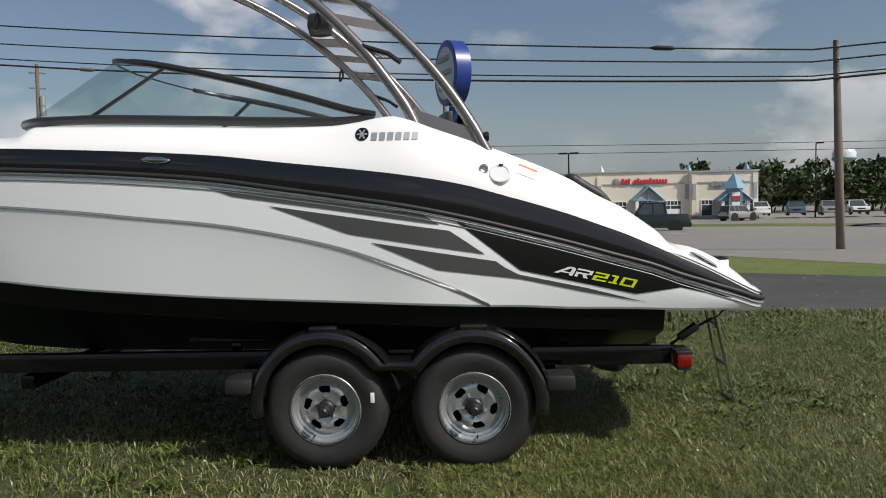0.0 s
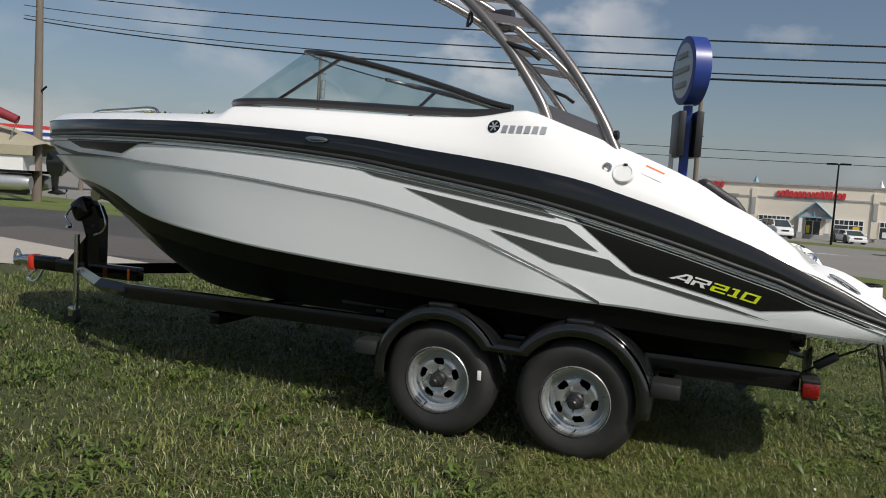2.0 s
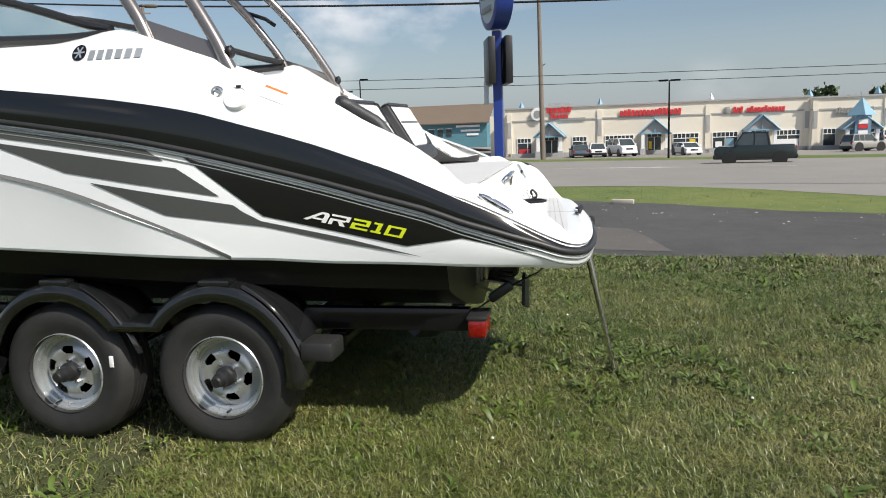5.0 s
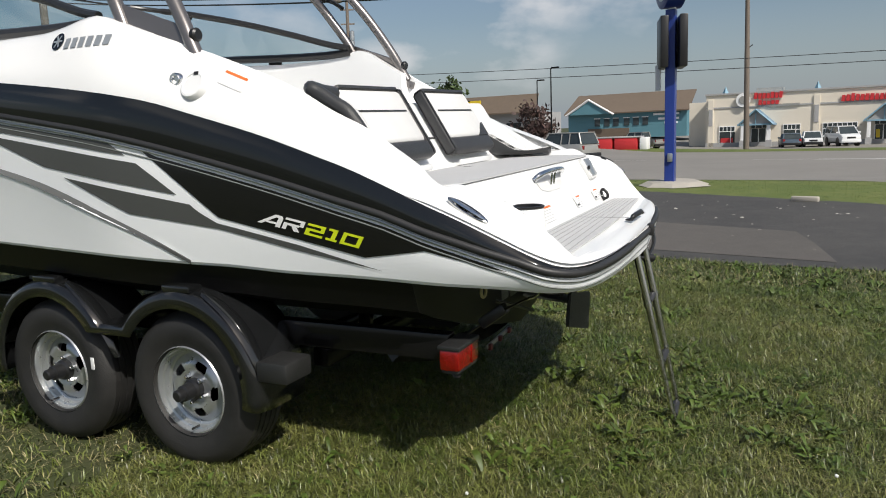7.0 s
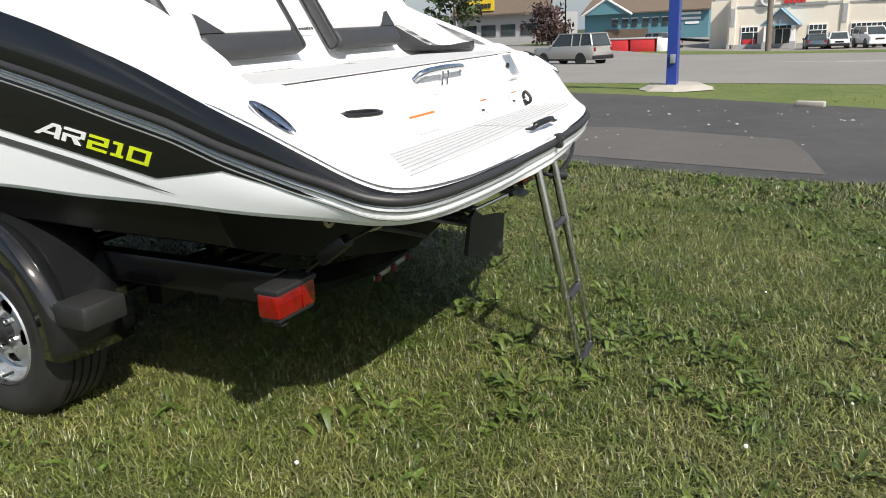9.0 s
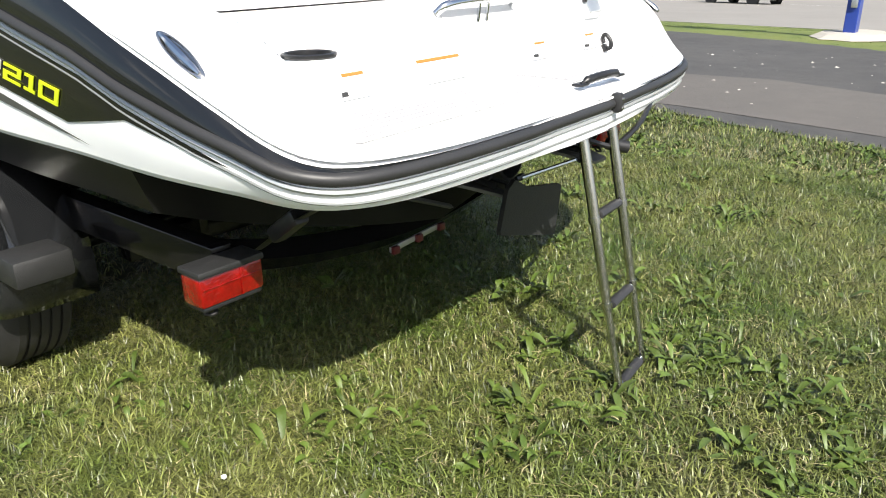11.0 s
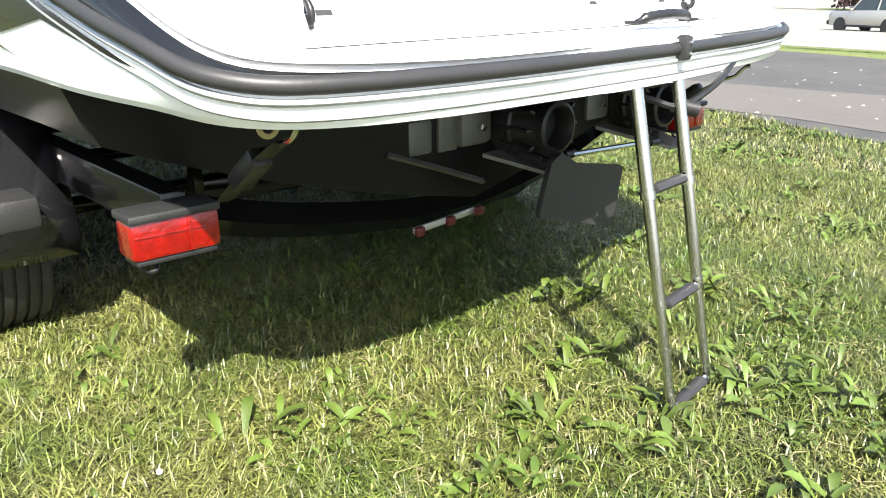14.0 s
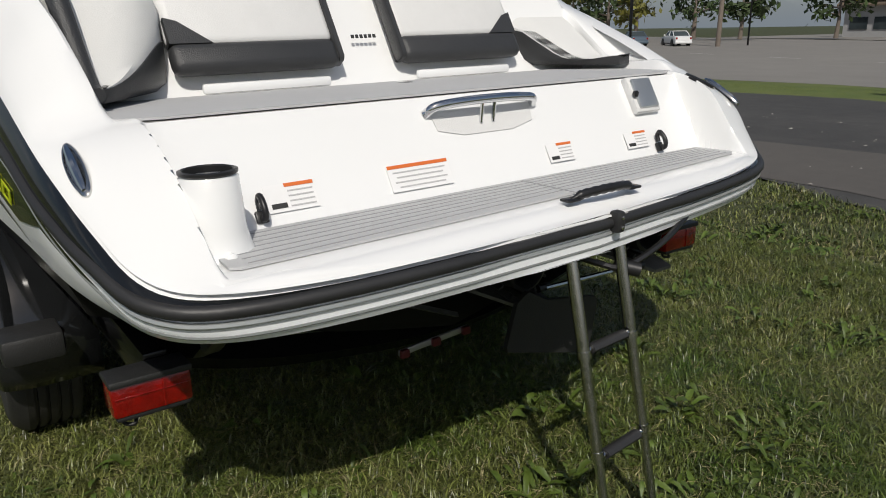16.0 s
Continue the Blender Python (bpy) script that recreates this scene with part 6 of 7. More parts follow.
def porch(parent, x, y, z_apex, z_eave, half, deep=2.6):
    """A blue gabled porch on white posts before a glass door."""
    p = part("porch", plate([(x - half, y - deep, z_eave - 0.12), (x, y - deep, z_apex - 0.12), (x + half, y - deep, z_eave - 0.12), (x + half, y - deep, z_eave), (x, y - deep, z_apex), (x - half, y - deep, z_eave)], deep, (0, 1, 0)), ROOF_BLUE, parent, "blue gabled porch roof on pale posts", smooth=False)
    part("gable", plate([(x - half + 0.25, y - deep + 0.3, z_eave), (x + half - 0.25, y - deep + 0.3, z_eave), (x, y - deep + 0.3, z_apex - 0.24)], 0.08, (0, 1, 0)), STUCCO_GREY, p, smooth=False)
    part("truss", box((0.09, 0.1, z_apex - z_eave - 0.2), (x, y - deep + 0.2, (z_apex + z_eave) / 2 - 0.1)), BLUE_TRIM, p, smooth=False)
    part("tie_beam", box((2 * half - 0.3, 0.16, 0.13), (x, y - deep + 0.2, z_eave - 0.02)), BLUE_TRIM, p, smooth=False)
    for s in (-1, 1):
        px = x + s * (half - 0.42)
        part("post", box((0.30, 0.3, z_eave - GZ - 0.6), (px, y - deep + 0.3, (z_eave + GZ + 0.6) / 2)), LABEL, p, "pale lattice porch post", smooth=False)
        part("post_base", box((0.5, 0.5, 0.6), (px, y - deep + 0.3, GZ + 0.3)), STUCCO_GREY, p, smooth=False)
        part("rafter", tube([(x, y - deep - 0.03, z_apex - 0.05), (x + s * half, y - deep - 0.03, z_eave - 0.05)], 0.07, 4), BLUE_TRIM, p, smooth=False)
    door = part("shop_door", box((1.3, 0.07, 1.55), (x, y - 0.03, GZ + 0.80)), WIN_DARK, p, "glazed double shop door", smooth=False)
    for dx in (-0.65, 0.0, 0.65):
        part("door_frame", box((0.08, 0.1, 1.55), (x + dx, y - 0.05, GZ + 0.80)), LABEL, door, smooth=False)
    part("transom", box((1.3, 0.08, 0.36), (x, y - 0.03, GZ + 1.80)), WIN_DARK, door, smooth=False)
    for dx in (-0.3, 0.3):
        part("transom_bar", box((0.05, 0.1, 0.36), (x + dx, y - 0.05, GZ + 1.80)), LABEL, door, smooth=False)
    return p


def finial(parent, x, y, z, mat):
    part("roof_finial", lathe([(0.34, 0.0), (0.30, 0.10), (0.12, 0.45), (0.02, 0.72)], 4, "z", at=(x, y, z)), mat, parent, "small pointed roof finial", smooth=False)


shops = thing("shop_row", "long cream stucco shop row with blue gabled porches and coloured signs", "shop building", at=(3, 75, GZ))
Y = 75.0
part("wall", box((28.6, 14, 4.72), (2.85, Y + 7, GZ + 2.36)), STUCCO, shops, "cream stucco shop front", smooth=False)
part("wall", box((6.6, 15, 4.55), (20.5, Y + 6.9, GZ + 2.27)), STUCCO, shops, "cream stucco shop front", smooth=False)
part("wall", box((2.2, 12, 4.2), (-12.5, Y + 9, GZ + 2.1)), STUCCO, shops, "set-back cream end wall", smooth=False)
for x0, x1, top, yy in ((-11.45, 17.15, GZ + 4.72, Y), (17.2, 23.8, GZ + 4.55, Y - 0.6)):
    part("parapet_cap", box((x1 - x0 + 0.2, 0.5, 0.14), ((x0 + x1) / 2, yy + 0.1, top + 0.05)), STUCCO_GREY, shops, "grey metal parapet cap", smooth=False)
    part("band", box((x1 - x0, 0.08, 0.12), ((x0 + x1) / 2, yy - 0.04, GZ + 3.55)), STUCCO_GREY, shops, "thin grey string course", smooth=False)
    part("plinth", box((x1 - x0, 0.12, 0.38), ((x0 + x1) / 2, yy - 0.06, GZ + 0.19)), STUCCO_GREY, shops, "grey plinth", smooth=False)
for x in (-11.0, -1.9, 8.3, 17.0, 17.6, 23.5):
    yy = Y if x < 17.2 else Y - 0.6
    part("pilaster", box((0.5, 0.12, 4.3), (x, yy - 0.06, GZ + 2.15)), STUCCO, shops, smooth=False)
    part("louvre", box((0.34, 0.06, 1.5), (x, yy - 0.14, GZ + 2.7)), STUCCO_GREY, shops, "grey wall louvre", smooth=False)
for x in (-9.8, -1.9, 8.6, 17.3, 23.0):
    finial(shops, x, Y + 0.6, GZ + 4.75, BLUE_TRIM if x < 5 or x > 10 else LABEL)
part("roof_unit", box((2.4, 2.0, 0.7), (-6.5, Y + 7, GZ + 5.0)), GALV, shops, "grey roof air unit", smooth=False)
for x0, x1, cols, yy in ((-10.2, -8.8, 4, Y), (-4.6, -3.2, 4, Y), (-1.35, 1.35, 7, Y), (5.1, 7.45, 6, Y), (8.75, 11.0, 6, Y), (14.35, 16.45, 6, Y), (18.3, 19.35, 3, Y - 0.6), (22.2, 23.35, 3, Y - 0.6)):
    shop_window(shops, x0, x1, -0.62, 0.9, yy, cols)
for x, yy in ((-6.7, Y), (3.35, Y), (12.85, Y)):
    porch(shops, x, yy, 2.35, 1.02, 1.52)
porch(shops, 21.0, Y - 0.6, 2.1, 0.85, 1.6)
part("porch_tower", box((1.3, 1.3, 2.9), (20.95, Y - 2.6, GZ + 1.45)), ROOF_BLUE, shops, "blue porch tower with a pointed roof", smooth=False)
part("porch_spire", lathe([(1.25, 0.0), (0.6, 0.75), (0.02, 1.5)], 4, "z", at=(20.95, Y - 2.6, GZ + 2.9)), BLUE_TRIM, shops, "pale blue pointed spire", smooth=False)
for z, m in ((0.95, SIGN_RED), (1.45, LABEL), (1.95, SIGN_RED), (2.35, LABEL)):
    part("tower_panel", box((0.75, 0.05, 0.34), (20.95, Y - 3.28, GZ + z)), m, shops, smooth=False)
part("round_sign", lathe([(0.62, 0.12), (0.62, -0.12), (0.001, -0.12)], 28, "y", at=(-8.1, Y - 0.2, 3.2)), LABEL, shops, "round white shop emblem", smooth=False)
part("round_sign_core", lathe([(0.36, 0.0), (0.36, -0.16), (0.001, -0.16)], 24, "y", at=(-8.1, Y - 0.2, 3.2)), SIGN_GREY, shops, smooth=False)
word_blocks(shops, -7.2, -4.7, 3.25, 3.8, Y - 0.12, SIGN_RED, 7, 1)
word_blocks(shops, -6.8, -5.0, 2.72, 3.15, Y - 0.12, SIGN_RED, 5, 2)
part("sign_backing", box((2.6, 0.1, 0.22), (-4.6, Y - 0.1, 2.62)), SIGN_GREY, shops, smooth=False)
word_blocks(shops, 0.0, 5.85, 2.68, 3.32, Y - 0.12, SIGN_RED, 16, 3)
word_blocks(shops, 10.5, 15.1, 2.6, 3.15, Y - 0.12, SIGN_RED, 15, 4)
part("sign_emblem", box((0.5, 0.12, 0.62), (10.0, Y - 0.1, 2.85), bevel=0.1), SIGN_GREY, shops)
word_blocks(shops, 19.2, 22.4, 2.2, 2.7, Y - 0.72, SIGN_GREY, 13, 5)
for x, z, w, h, m in ((-9.5, -0.35, 1.1, 0.4, SIGN_RED), (-0.9, 0.05, 0.5, 0.5, SIGN_YELLOW), (0.6, 0.0, 0.6, 0.55, SIGN_YELLOW), (6.9, 0.05, 0.55, 0.6, SIGN_YELLOW), (2.95, -0.1, 0.3, 0.7, SIGN_YELLOW), (10.3, -0.1, 0.7, 0.8, BLUE_TRIM), (9.3, -0.2, 0.6, 0.5, LABEL), (15.4, -0.25, 1.9, 0.7, LABEL)):
    part("window_poster", box((w, 0.03, h), (x, Y - 0.07, z)), m, shops, "poster behind the shop window", smooth=False)

# teal building and brown-roofed store farther back
teal = thing("teal_building", "teal-sided building with a brown shingle roof and a white-trimmed gable", "building", at=(-26.8, 100, GZ))
part("wall", box((15.4, 10, 3.1), (-26.8, 101, GZ + 1.55)), TEAL_WALL, teal, "teal siding wall", smooth=False)
part("roof", plate([(-34.9, 95.4, 2.05), (-18.7, 95.4, 2.05), (-18.9, 101, 4.5), (-34.7, 101, 4.5)], 0.15, (0, 0, 1)), ROOF_BROWN, teal, "brown shingle roof", smooth=False)
part("gable", plate([(-34.2, 94.9, 2.05), (-28.3, 94.9, 2.05), (-31.3, 94.9, 3.75)], 0.2, (0, 1, 0)), TEAL_WALL, teal, smooth=False)
for a, b in (((-34.5, 1.95), (-31.3, 3.85)), ((-31.3, 3.85), (-28.0, 1.95))):
    part("gable_trim", tube([(a[0], 94.8, a[1]), (b[0], 94.8, b[1])], 0.13, 4), LABEL, teal, "white gable trim", smooth=False)
for x in (-30.5, -29.2, -28.0, -26.6, -25.4, -24.2):
    w = part("window", box((0.7, 0.1, 0.9), (x, 95.95, 1.0)), WIN_DARK, teal, smooth=False)
    part("window_frame", box((0.84, 0.08, 0.09), (x, 95.92, 1.5)), LABEL, w, smooth=False)
for k, (w, z) in enumerate(((3.2, 1.75), (2.6, 1.2), (1.6, 0.7))):
    part("wall_lettering", box((w, 0.06, 0.26), (-21.6 + 0.3 * k, 95.95, z)), LABEL, teal, "row of pale wall lettering", smooth=False)
part("brown_lower_wall", box((5.5, 0.1, 1.2), (-29, 95.93, GZ + 0.6)), ROOF_BROWN, teal, smooth=False)
store = thing("general_store", "low brown-roofed store with a yellow sign", "store", at=(-46, 100, GZ))
# shade on this front is put into the wall's grey colour
part("wall", box((14.2, 10, 3.6), (-46.3, 101, GZ + 1.8)), STUCCO_GREY, store, "store front in grey that stands in for its shade", smooth=False)
part("roof", plate([(-54.0, 95.0, 2.5), (-38.9, 95.0, 2.5), (-39.3, 97.5, 4.85), (-53.6, 97.5, 4.85)], 0.2, (0, 0, 1)), ROOF_BROWN, store, "brown mansard roof", smooth=False)
part("yellow_sign", box((5.2, 0.2, 1.35), (-49.8, 95.2, 3.8)), SIGN_YELLOW, store, "plain yellow shop sign", smooth=False)
word_blocks(store, -52.0, -47.6, 3.45, 4.15, 95.05, INK, 8, 8)
for x in (-51.5, -48.5, -45.5, -42.5):
    part("window", box((2.2, 0.1, 1.4), (x, 95.95, 0.6)), WIN_DARK, store, smooth=False)


# ---- vehicles ----
def car(label, at, heading, size, paint, style):
    """A car from a lofted lower body, a glazed cabin with roof and pillars, bumpers, lamps and four wheels; the nose points along +x."""
    L, W, H = size
    head, tail, top0, top1, hood, deck = {"suv": (0.30, 0.97, 0.42, 0.92, 0.56, 0.60), "sedan": (0.28, 0.86, 0.42, 0.70, 0.62, 0.64), "pickup": (0.25, 0.68, 0.35, 0.65, 0.57, 0.57), "van": (0.14, 0.98, 0.30, 0.96, 0.60, 0.62)}[style]
    root = thing({"suv": "sport_utility_car", "sedan": "sedan_car", "pickup": "pickup_truck", "van": "delivery_van"}[style], label, {"suv": "car", "sedan": "car", "pickup": "pickup truck", "van": "van"}[style], at=at)
    M = Matrix.Translation(at) @ Matrix.Rotation(heading, 4, "Z")

    def put(name, bm, mat, parent=root, lab="", smooth=True):
        bmesh.ops.transform(bm, matrix=M, verts=bm.verts)
        return part(name, bm, mat, parent, lab, smooth=smooth, angle=35)
    rows = []
    for s, zt, wv in ((0.0, 0.45, 0.86), (0.015, 0.52, 0.93), (0.06, 0.57, 0.98), (head - 0.02, hood, 1.0), (head + 0.05, hood + 0.03, 1.0), (tail - 0.02, deck + 0.02, 1.0), (0.955, deck, 0.99), (0.99, deck - 0.06, 0.94), (1.0, 0.40, 0.90)):
        x, w, zt = L * (0.5 - s), W / 2 * wv, zt * H
        z0 = H * 0.17
        rows.append([Vector((x, y, z)) for y, z in ((-w * 0.93, z0), (-w, z0 + 0.12), (-w, zt - 0.10), (-w * 0.95, zt), (w * 0.95, zt), (w, zt - 0.10), (w, z0 + 0.12), (w * 0.93, z0))])
    bm = loft(rows, close=True)
    bmesh.ops.contextual_create(bm, geom=[v for v in bm.verts if abs(v.co.x - L / 2) < 1e-4])
    bmesh.ops.contextual_create(bm, geom=[v for v in bm.verts if abs(v.co.x + L / 2) < 1e-4])
    put("body", bm, paint)
    cab = []
    for s, z, wv in ((head, hood + 0.01, 0.93), (top0, 0.955, 0.78), (top1, 0.955, 0.78), (tail, deck + 0.01, 0.90)):
        cab.append((L * (0.5 - s), W / 2 * wv, z * H))
    zb = [(cab[0][0], W / 2 * 0.94, hood * H - 0.02), (cab[3][0], W / 2 * 0.92, deck * H - 0.02)]
    bm = bmesh.new()
    quad = [[bm.verts.new((x, s * w, z)) for s in (-1, 1)] for x, w, z in cab]
    for a, b in zip(quad, quad[1:]):
        bm.faces.new((a[0], a[1], b[1], b[0]))
    for s in (0, 1):
        bm.faces.new([q[s] for q in quad])
    glass = put("window_glass", bm, WIN_DARK, lab="dark car glass", smooth=False)
    put("roof", box((cab[1][0] - cab[2][0] + 0.10, 2 * cab[1][1] + 0.05, 0.06), ((cab[1][0] + cab[2][0]) / 2, 0, H - 0.045), bevel=0.025), paint)
    spots = [(0, 1, 0.0), (2, 3, 1.0)]
    for s in (-1, 1):
        for i, j, _ in spots:
            a, b = cab[i], cab[j]
            put("pillar", tube([(a[0], s * (a[1] + 0.005), a[2]), (b[0], s * (b[1] + 0.005), b[2])], 0.045, 6), paint)
        for f in ((0.45, 0.72) if style == "suv" else (0.5,)):
            x = cab[1][0] + (cab[2][0] - cab[1][0]) * f
            put("pillar", tube([(x, s * (W / 2 * 0.945), deck * H), (x, s * (cab[1][1] + 0.005), H * 0.955)], 0.04, 6), paint)
        put("mirror", box((0.12, 0.16, 0.13), (cab[0][0] - 0.15, s * (W / 2 + 0.06), hood * H + 0.12), bevel=0.03), paint)
        put("head_lamp", box((0.12, 0.34, 0.14), (L / 2 - 0.07, s * W * 0.34, H * 0.42), bevel=0.03), CHROME, lab="clear head lamp")
        put("tail_lamp", box((0.08, 0.20, 0.26), (-L / 2 + 0.05, s * W * 0.40, H * 0.48), bevel=0.02), RED_LENS)
        put("sill", box((L * 0.5, 0.06, 0.10), (0, s * W * 0.485, H * 0.175), bevel=0.02), BLACK_PLASTIC)
        for fx in (0.31, -0.30):
            c = Vector((L * fx, s * (W / 2 - 0.10), 0.33))
            wh = put("wheel", lathe([(0.20, -0.10), (0.30, -0.115), (0.33, -0.06), (0.33, 0.06), (0.30, 0.115), (0.20, 0.10)], 24, "y", at=c), TYRE, lab="road tyre with an alloy rim")
            put("rim", lathe([(0.205, s * 0.08), (0.17, s * 0.095), (0.05, s * 0.085), (0.001, s * 0.10)], 20, "y", at=c), RIM, wh)
            put("wheel_arch", lathe([(0.40, s * 0.108), (0.35, s * 0.112)], 24, "y", at=c), BLACK_PLASTIC)
    for s in (1, -1):
        put("bumper", box((0.16, W * 0.96, 0.22), (s * (L / 2 - 0.03), 0, H * 0.25), bevel=0.05), BLACK_PLASTIC if style in ("suv", "pickup") else paint)
    put("grille", box((0.05, W * 0.42, 0.14), (L / 2 - 0.01, 0, H * 0.42), bevel=0.01), BLACK_PLASTIC)
    if style == "pickup":
        put("cargo_bed", box((L * 0.32, W * 0.80, 0.04), (-L * 0.31, 0, deck * H + 0.015)), BLACK_PLASTIC, lab="open cargo bed")
    return root


car("dark green pickup truck standing on the road", (8.75, 43.5, land_z(0, 43.5)), math.pi - 0.12, (4.35, 1.75, 1.78), CAR_DARK, "pickup")
car("silver sport utility car on the road", (-14.2, 43.6, land_z(0, 43.6)), math.pi - 0.36, (4.9, 1.9, 1.8), CAR_SILVER, "suv")
for lab, x, y, h, size, paint, style in (
        ("dark hatchback parked before the shops", -3.2, 70.0, 1.75, (3.6, 1.55, 1.15), CAR_BLUE, "suv"),
        ("white hatchback parked before the shops", -1.5, 70.0, -1.45, (3.6, 1.5, 1.25), CAR_WHITE, "suv"),
        ("white delivery van parked before the shops", 0.75, 70.5, -1.2, (4.0, 1.6, 1.6), CAR_WHITE, "van"),
        ("white van parked near the road", 6.4, 69.0, -1.25, (3.7, 1.55, 1.1), CAR_WHITE, "van"),
        ("silver hatchback parked near the porch tower", 20.0, 66.0, 0.45, (3.3, 1.5, 1.35), CAR_SILVER, "suv"),
        ("silver pickup parked behind the blue sign", -17.3, 74.7, 2.8, (4.8, 1.8, 1.7), CAR_SILVER, "pickup"),
        ("white sedan parked in the far lot", -49.9, 63.2, 2.6, (4.6, 1.8, 1.45), CAR_WHITE, "sedan"),
        ("dark car parked in the far lot", -54.5, 62.0, 2.6, (4.6, 1.8, 1.45), CAR_BLUE, "sedan")):
    car(lab, (x, y, land_z(x, y)), h, size, paint, style)
rnd = random.Random(5)
for k in range(11):
    car("car parked in the far lot by the trees", (27 + k * 3.2 + rnd.uniform(-0.4, 0.4), 84 - 0.9 * k + rnd.uniform(-1, 1), GZ), 1.4 + rnd.uniform(-0.1, 0.1) + (math.pi if rnd.random() < 0.5 else 0), (4.5, 1.8, 1.5), rnd.choice((CAR_WHITE, CAR_SILVER, CAR_BLUE, CAR_DARK)), rnd.choice(("suv", "sedan")))

# red skip by the end of the shops
skip = thing("refuse_skip", "low red steel refuse skips with a white end", "skip", at=(-16, 63, GZ))
for k, (x, w) in enumerate(((-17.6, 2.0), (-15.4, 2.0))):
    part("bin", box((w, 1.2, 1.0), (x, 63, GZ + 0.55), bevel=0.05), SIGN_RED, skip, "red steel bin")
part("end_panel", box((0.6, 1.2, 1.0), (-13.9, 63, GZ + 0.55), bevel=0.03), LABEL, skip)
part("lid", box((4.6, 1.3, 0.12), (-16.4, 63, GZ + 1.1), bevel=0.03), STUCCO_GREY, skip)


# ---- tall blue sign ----
sign = thing("pylon_sign", "tall blue pylon sign with a black message cabinet", "pylon sign", at=(0.086, 13.71, 0))
SX, SY = 0.086, 13.71
part("pole", box((0.20, 0.27, 3.5), (SX, SY, 1.75), bevel=0.012), BLUE_SIGN, sign, "square blue steel pole", smooth=False)
part("pole", box((0.10, 0.12, 0.5), (SX - 0.3, SY + 0.25, 2.2)), LABEL, sign, smooth=False)
part("cabinet", box((0.16, 0.90, 1.0), (SX - 0.19, SY + 0.10, 2.87), rot=Matrix.Rotation(0.25, 3, "Z"), bevel=0.02), BLACK_PLASTIC, sign, "black message cabinet")
part("cabinet", box((0.16, 0.90, 1.0), (SX + 0.19, SY + 0.10, 2.87), rot=Matrix.Rotation(0.25, 3, "Z"), bevel=0.02), BLACK_PLASTIC, sign)
part("neck", box((0.15, 0.18, 0.32), (SX + 0.02, SY, 3.48), bevel=0.01), LABEL, sign, "white steel neck", smooth=False)
disc = thing("round_sign_disc", "round sign disc with a blue rim and a pale embossed face", "sign", at=(SX, SY, 3.5))
rot = Matrix.Rotation(0.40, 3, "Z")
bm = lathe([(0.70, -0.20), (0.745, -0.18), (0.745, 0.18), (0.70, 0.20)], 48, "x")
bmesh.ops.transform(bm, matrix=Matrix.Translation((SX, SY, 4.27)) @ rot.to_4x4(), verts=bm.verts)
part("rim", bm, BLUE_SIGN, disc, "deep blue rim", angle=30)
for s in (-1, 1):
    bm = lathe([(0.70, s * 0.19), (0.55, s * 0.205), (0.001, s * 0.21)], 48, "x")
    for k in range(3):
        join(bm, box((0.03, 0.9 - 0.25 * abs(k - 1), 0.13), (s * 0.215, 0, 0.32 - 0.32 * k), bevel=0.01))
    bmesh.ops.transform(bm, matrix=Matrix.Translation((SX, SY, 4.27)) @ rot.to_4x4(), verts=bm.verts)
    part("face", bm, SIGN_FACE, disc, "pale sign face with raised plain bars")
    for k in range(3):
        bm = box((0.03, 0.9 - 0.25 * abs(k - 1), 0.12), (s * 0.235, 0, 0.32 - 0.32 * k), bevel=0.01)
        bmesh.ops.transform(bm, matrix=Matrix.Translation((SX, SY, 4.27)) @ rot.to_4x4(), verts=bm.verts)
        part("raised_bar", bm, SIGN_GREY, disc)
part("junction_box", box((0.10, 0.05, 0.17), (SX + 0.02, SY - 0.16, 0.58), bevel=0.01), GALV, sign, "small grey junction box")
pad = thing("concrete_footing", "rough pale concrete footing round the sign's pole", "footing", at=(SX, SY, 0))
bm = bmesh.new()
rnd = random.Random(4)
ring = [bm.verts.new((SX + 0.1 + (0.75 + rnd.uniform(-0.12, 0.12)) * math.cos(a), SY + 0.2 + (0.95 + rnd.uniform(-0.1, 0.1)) * math.sin(a), 0.0)) for a in np.linspace(0, 2 * math.pi, 18)[:-1]]
ring2 = [bm.verts.new((SX + (v.co.x - SX) * 0.72, SY + (v.co.y - SY) * 0.72, 0.09 + rnd.uniform(-0.02, 0.02))) for v in ring]
for k in range(len(ring)):
    bm.faces.new((ring[k], ring[(k + 1) % len(ring)], ring2[(k + 1) % len(ring)], ring2[k]))
bm.faces.new(ring2)
part("slab", bm, CONCRETE, pad, smooth=False)
stop = thing("wheel_stop", "short weathered concrete wheel stop at the verge's edge", "wheel stop", at=(2.81, 10.2, 0))
part("block", box((0.42, 0.13, 0.09), (2.81, 10.2, 0.045), rot=Matrix.Rotation(-0.25, 3, "Z"), bevel=0.02), CONCRETE, stop)


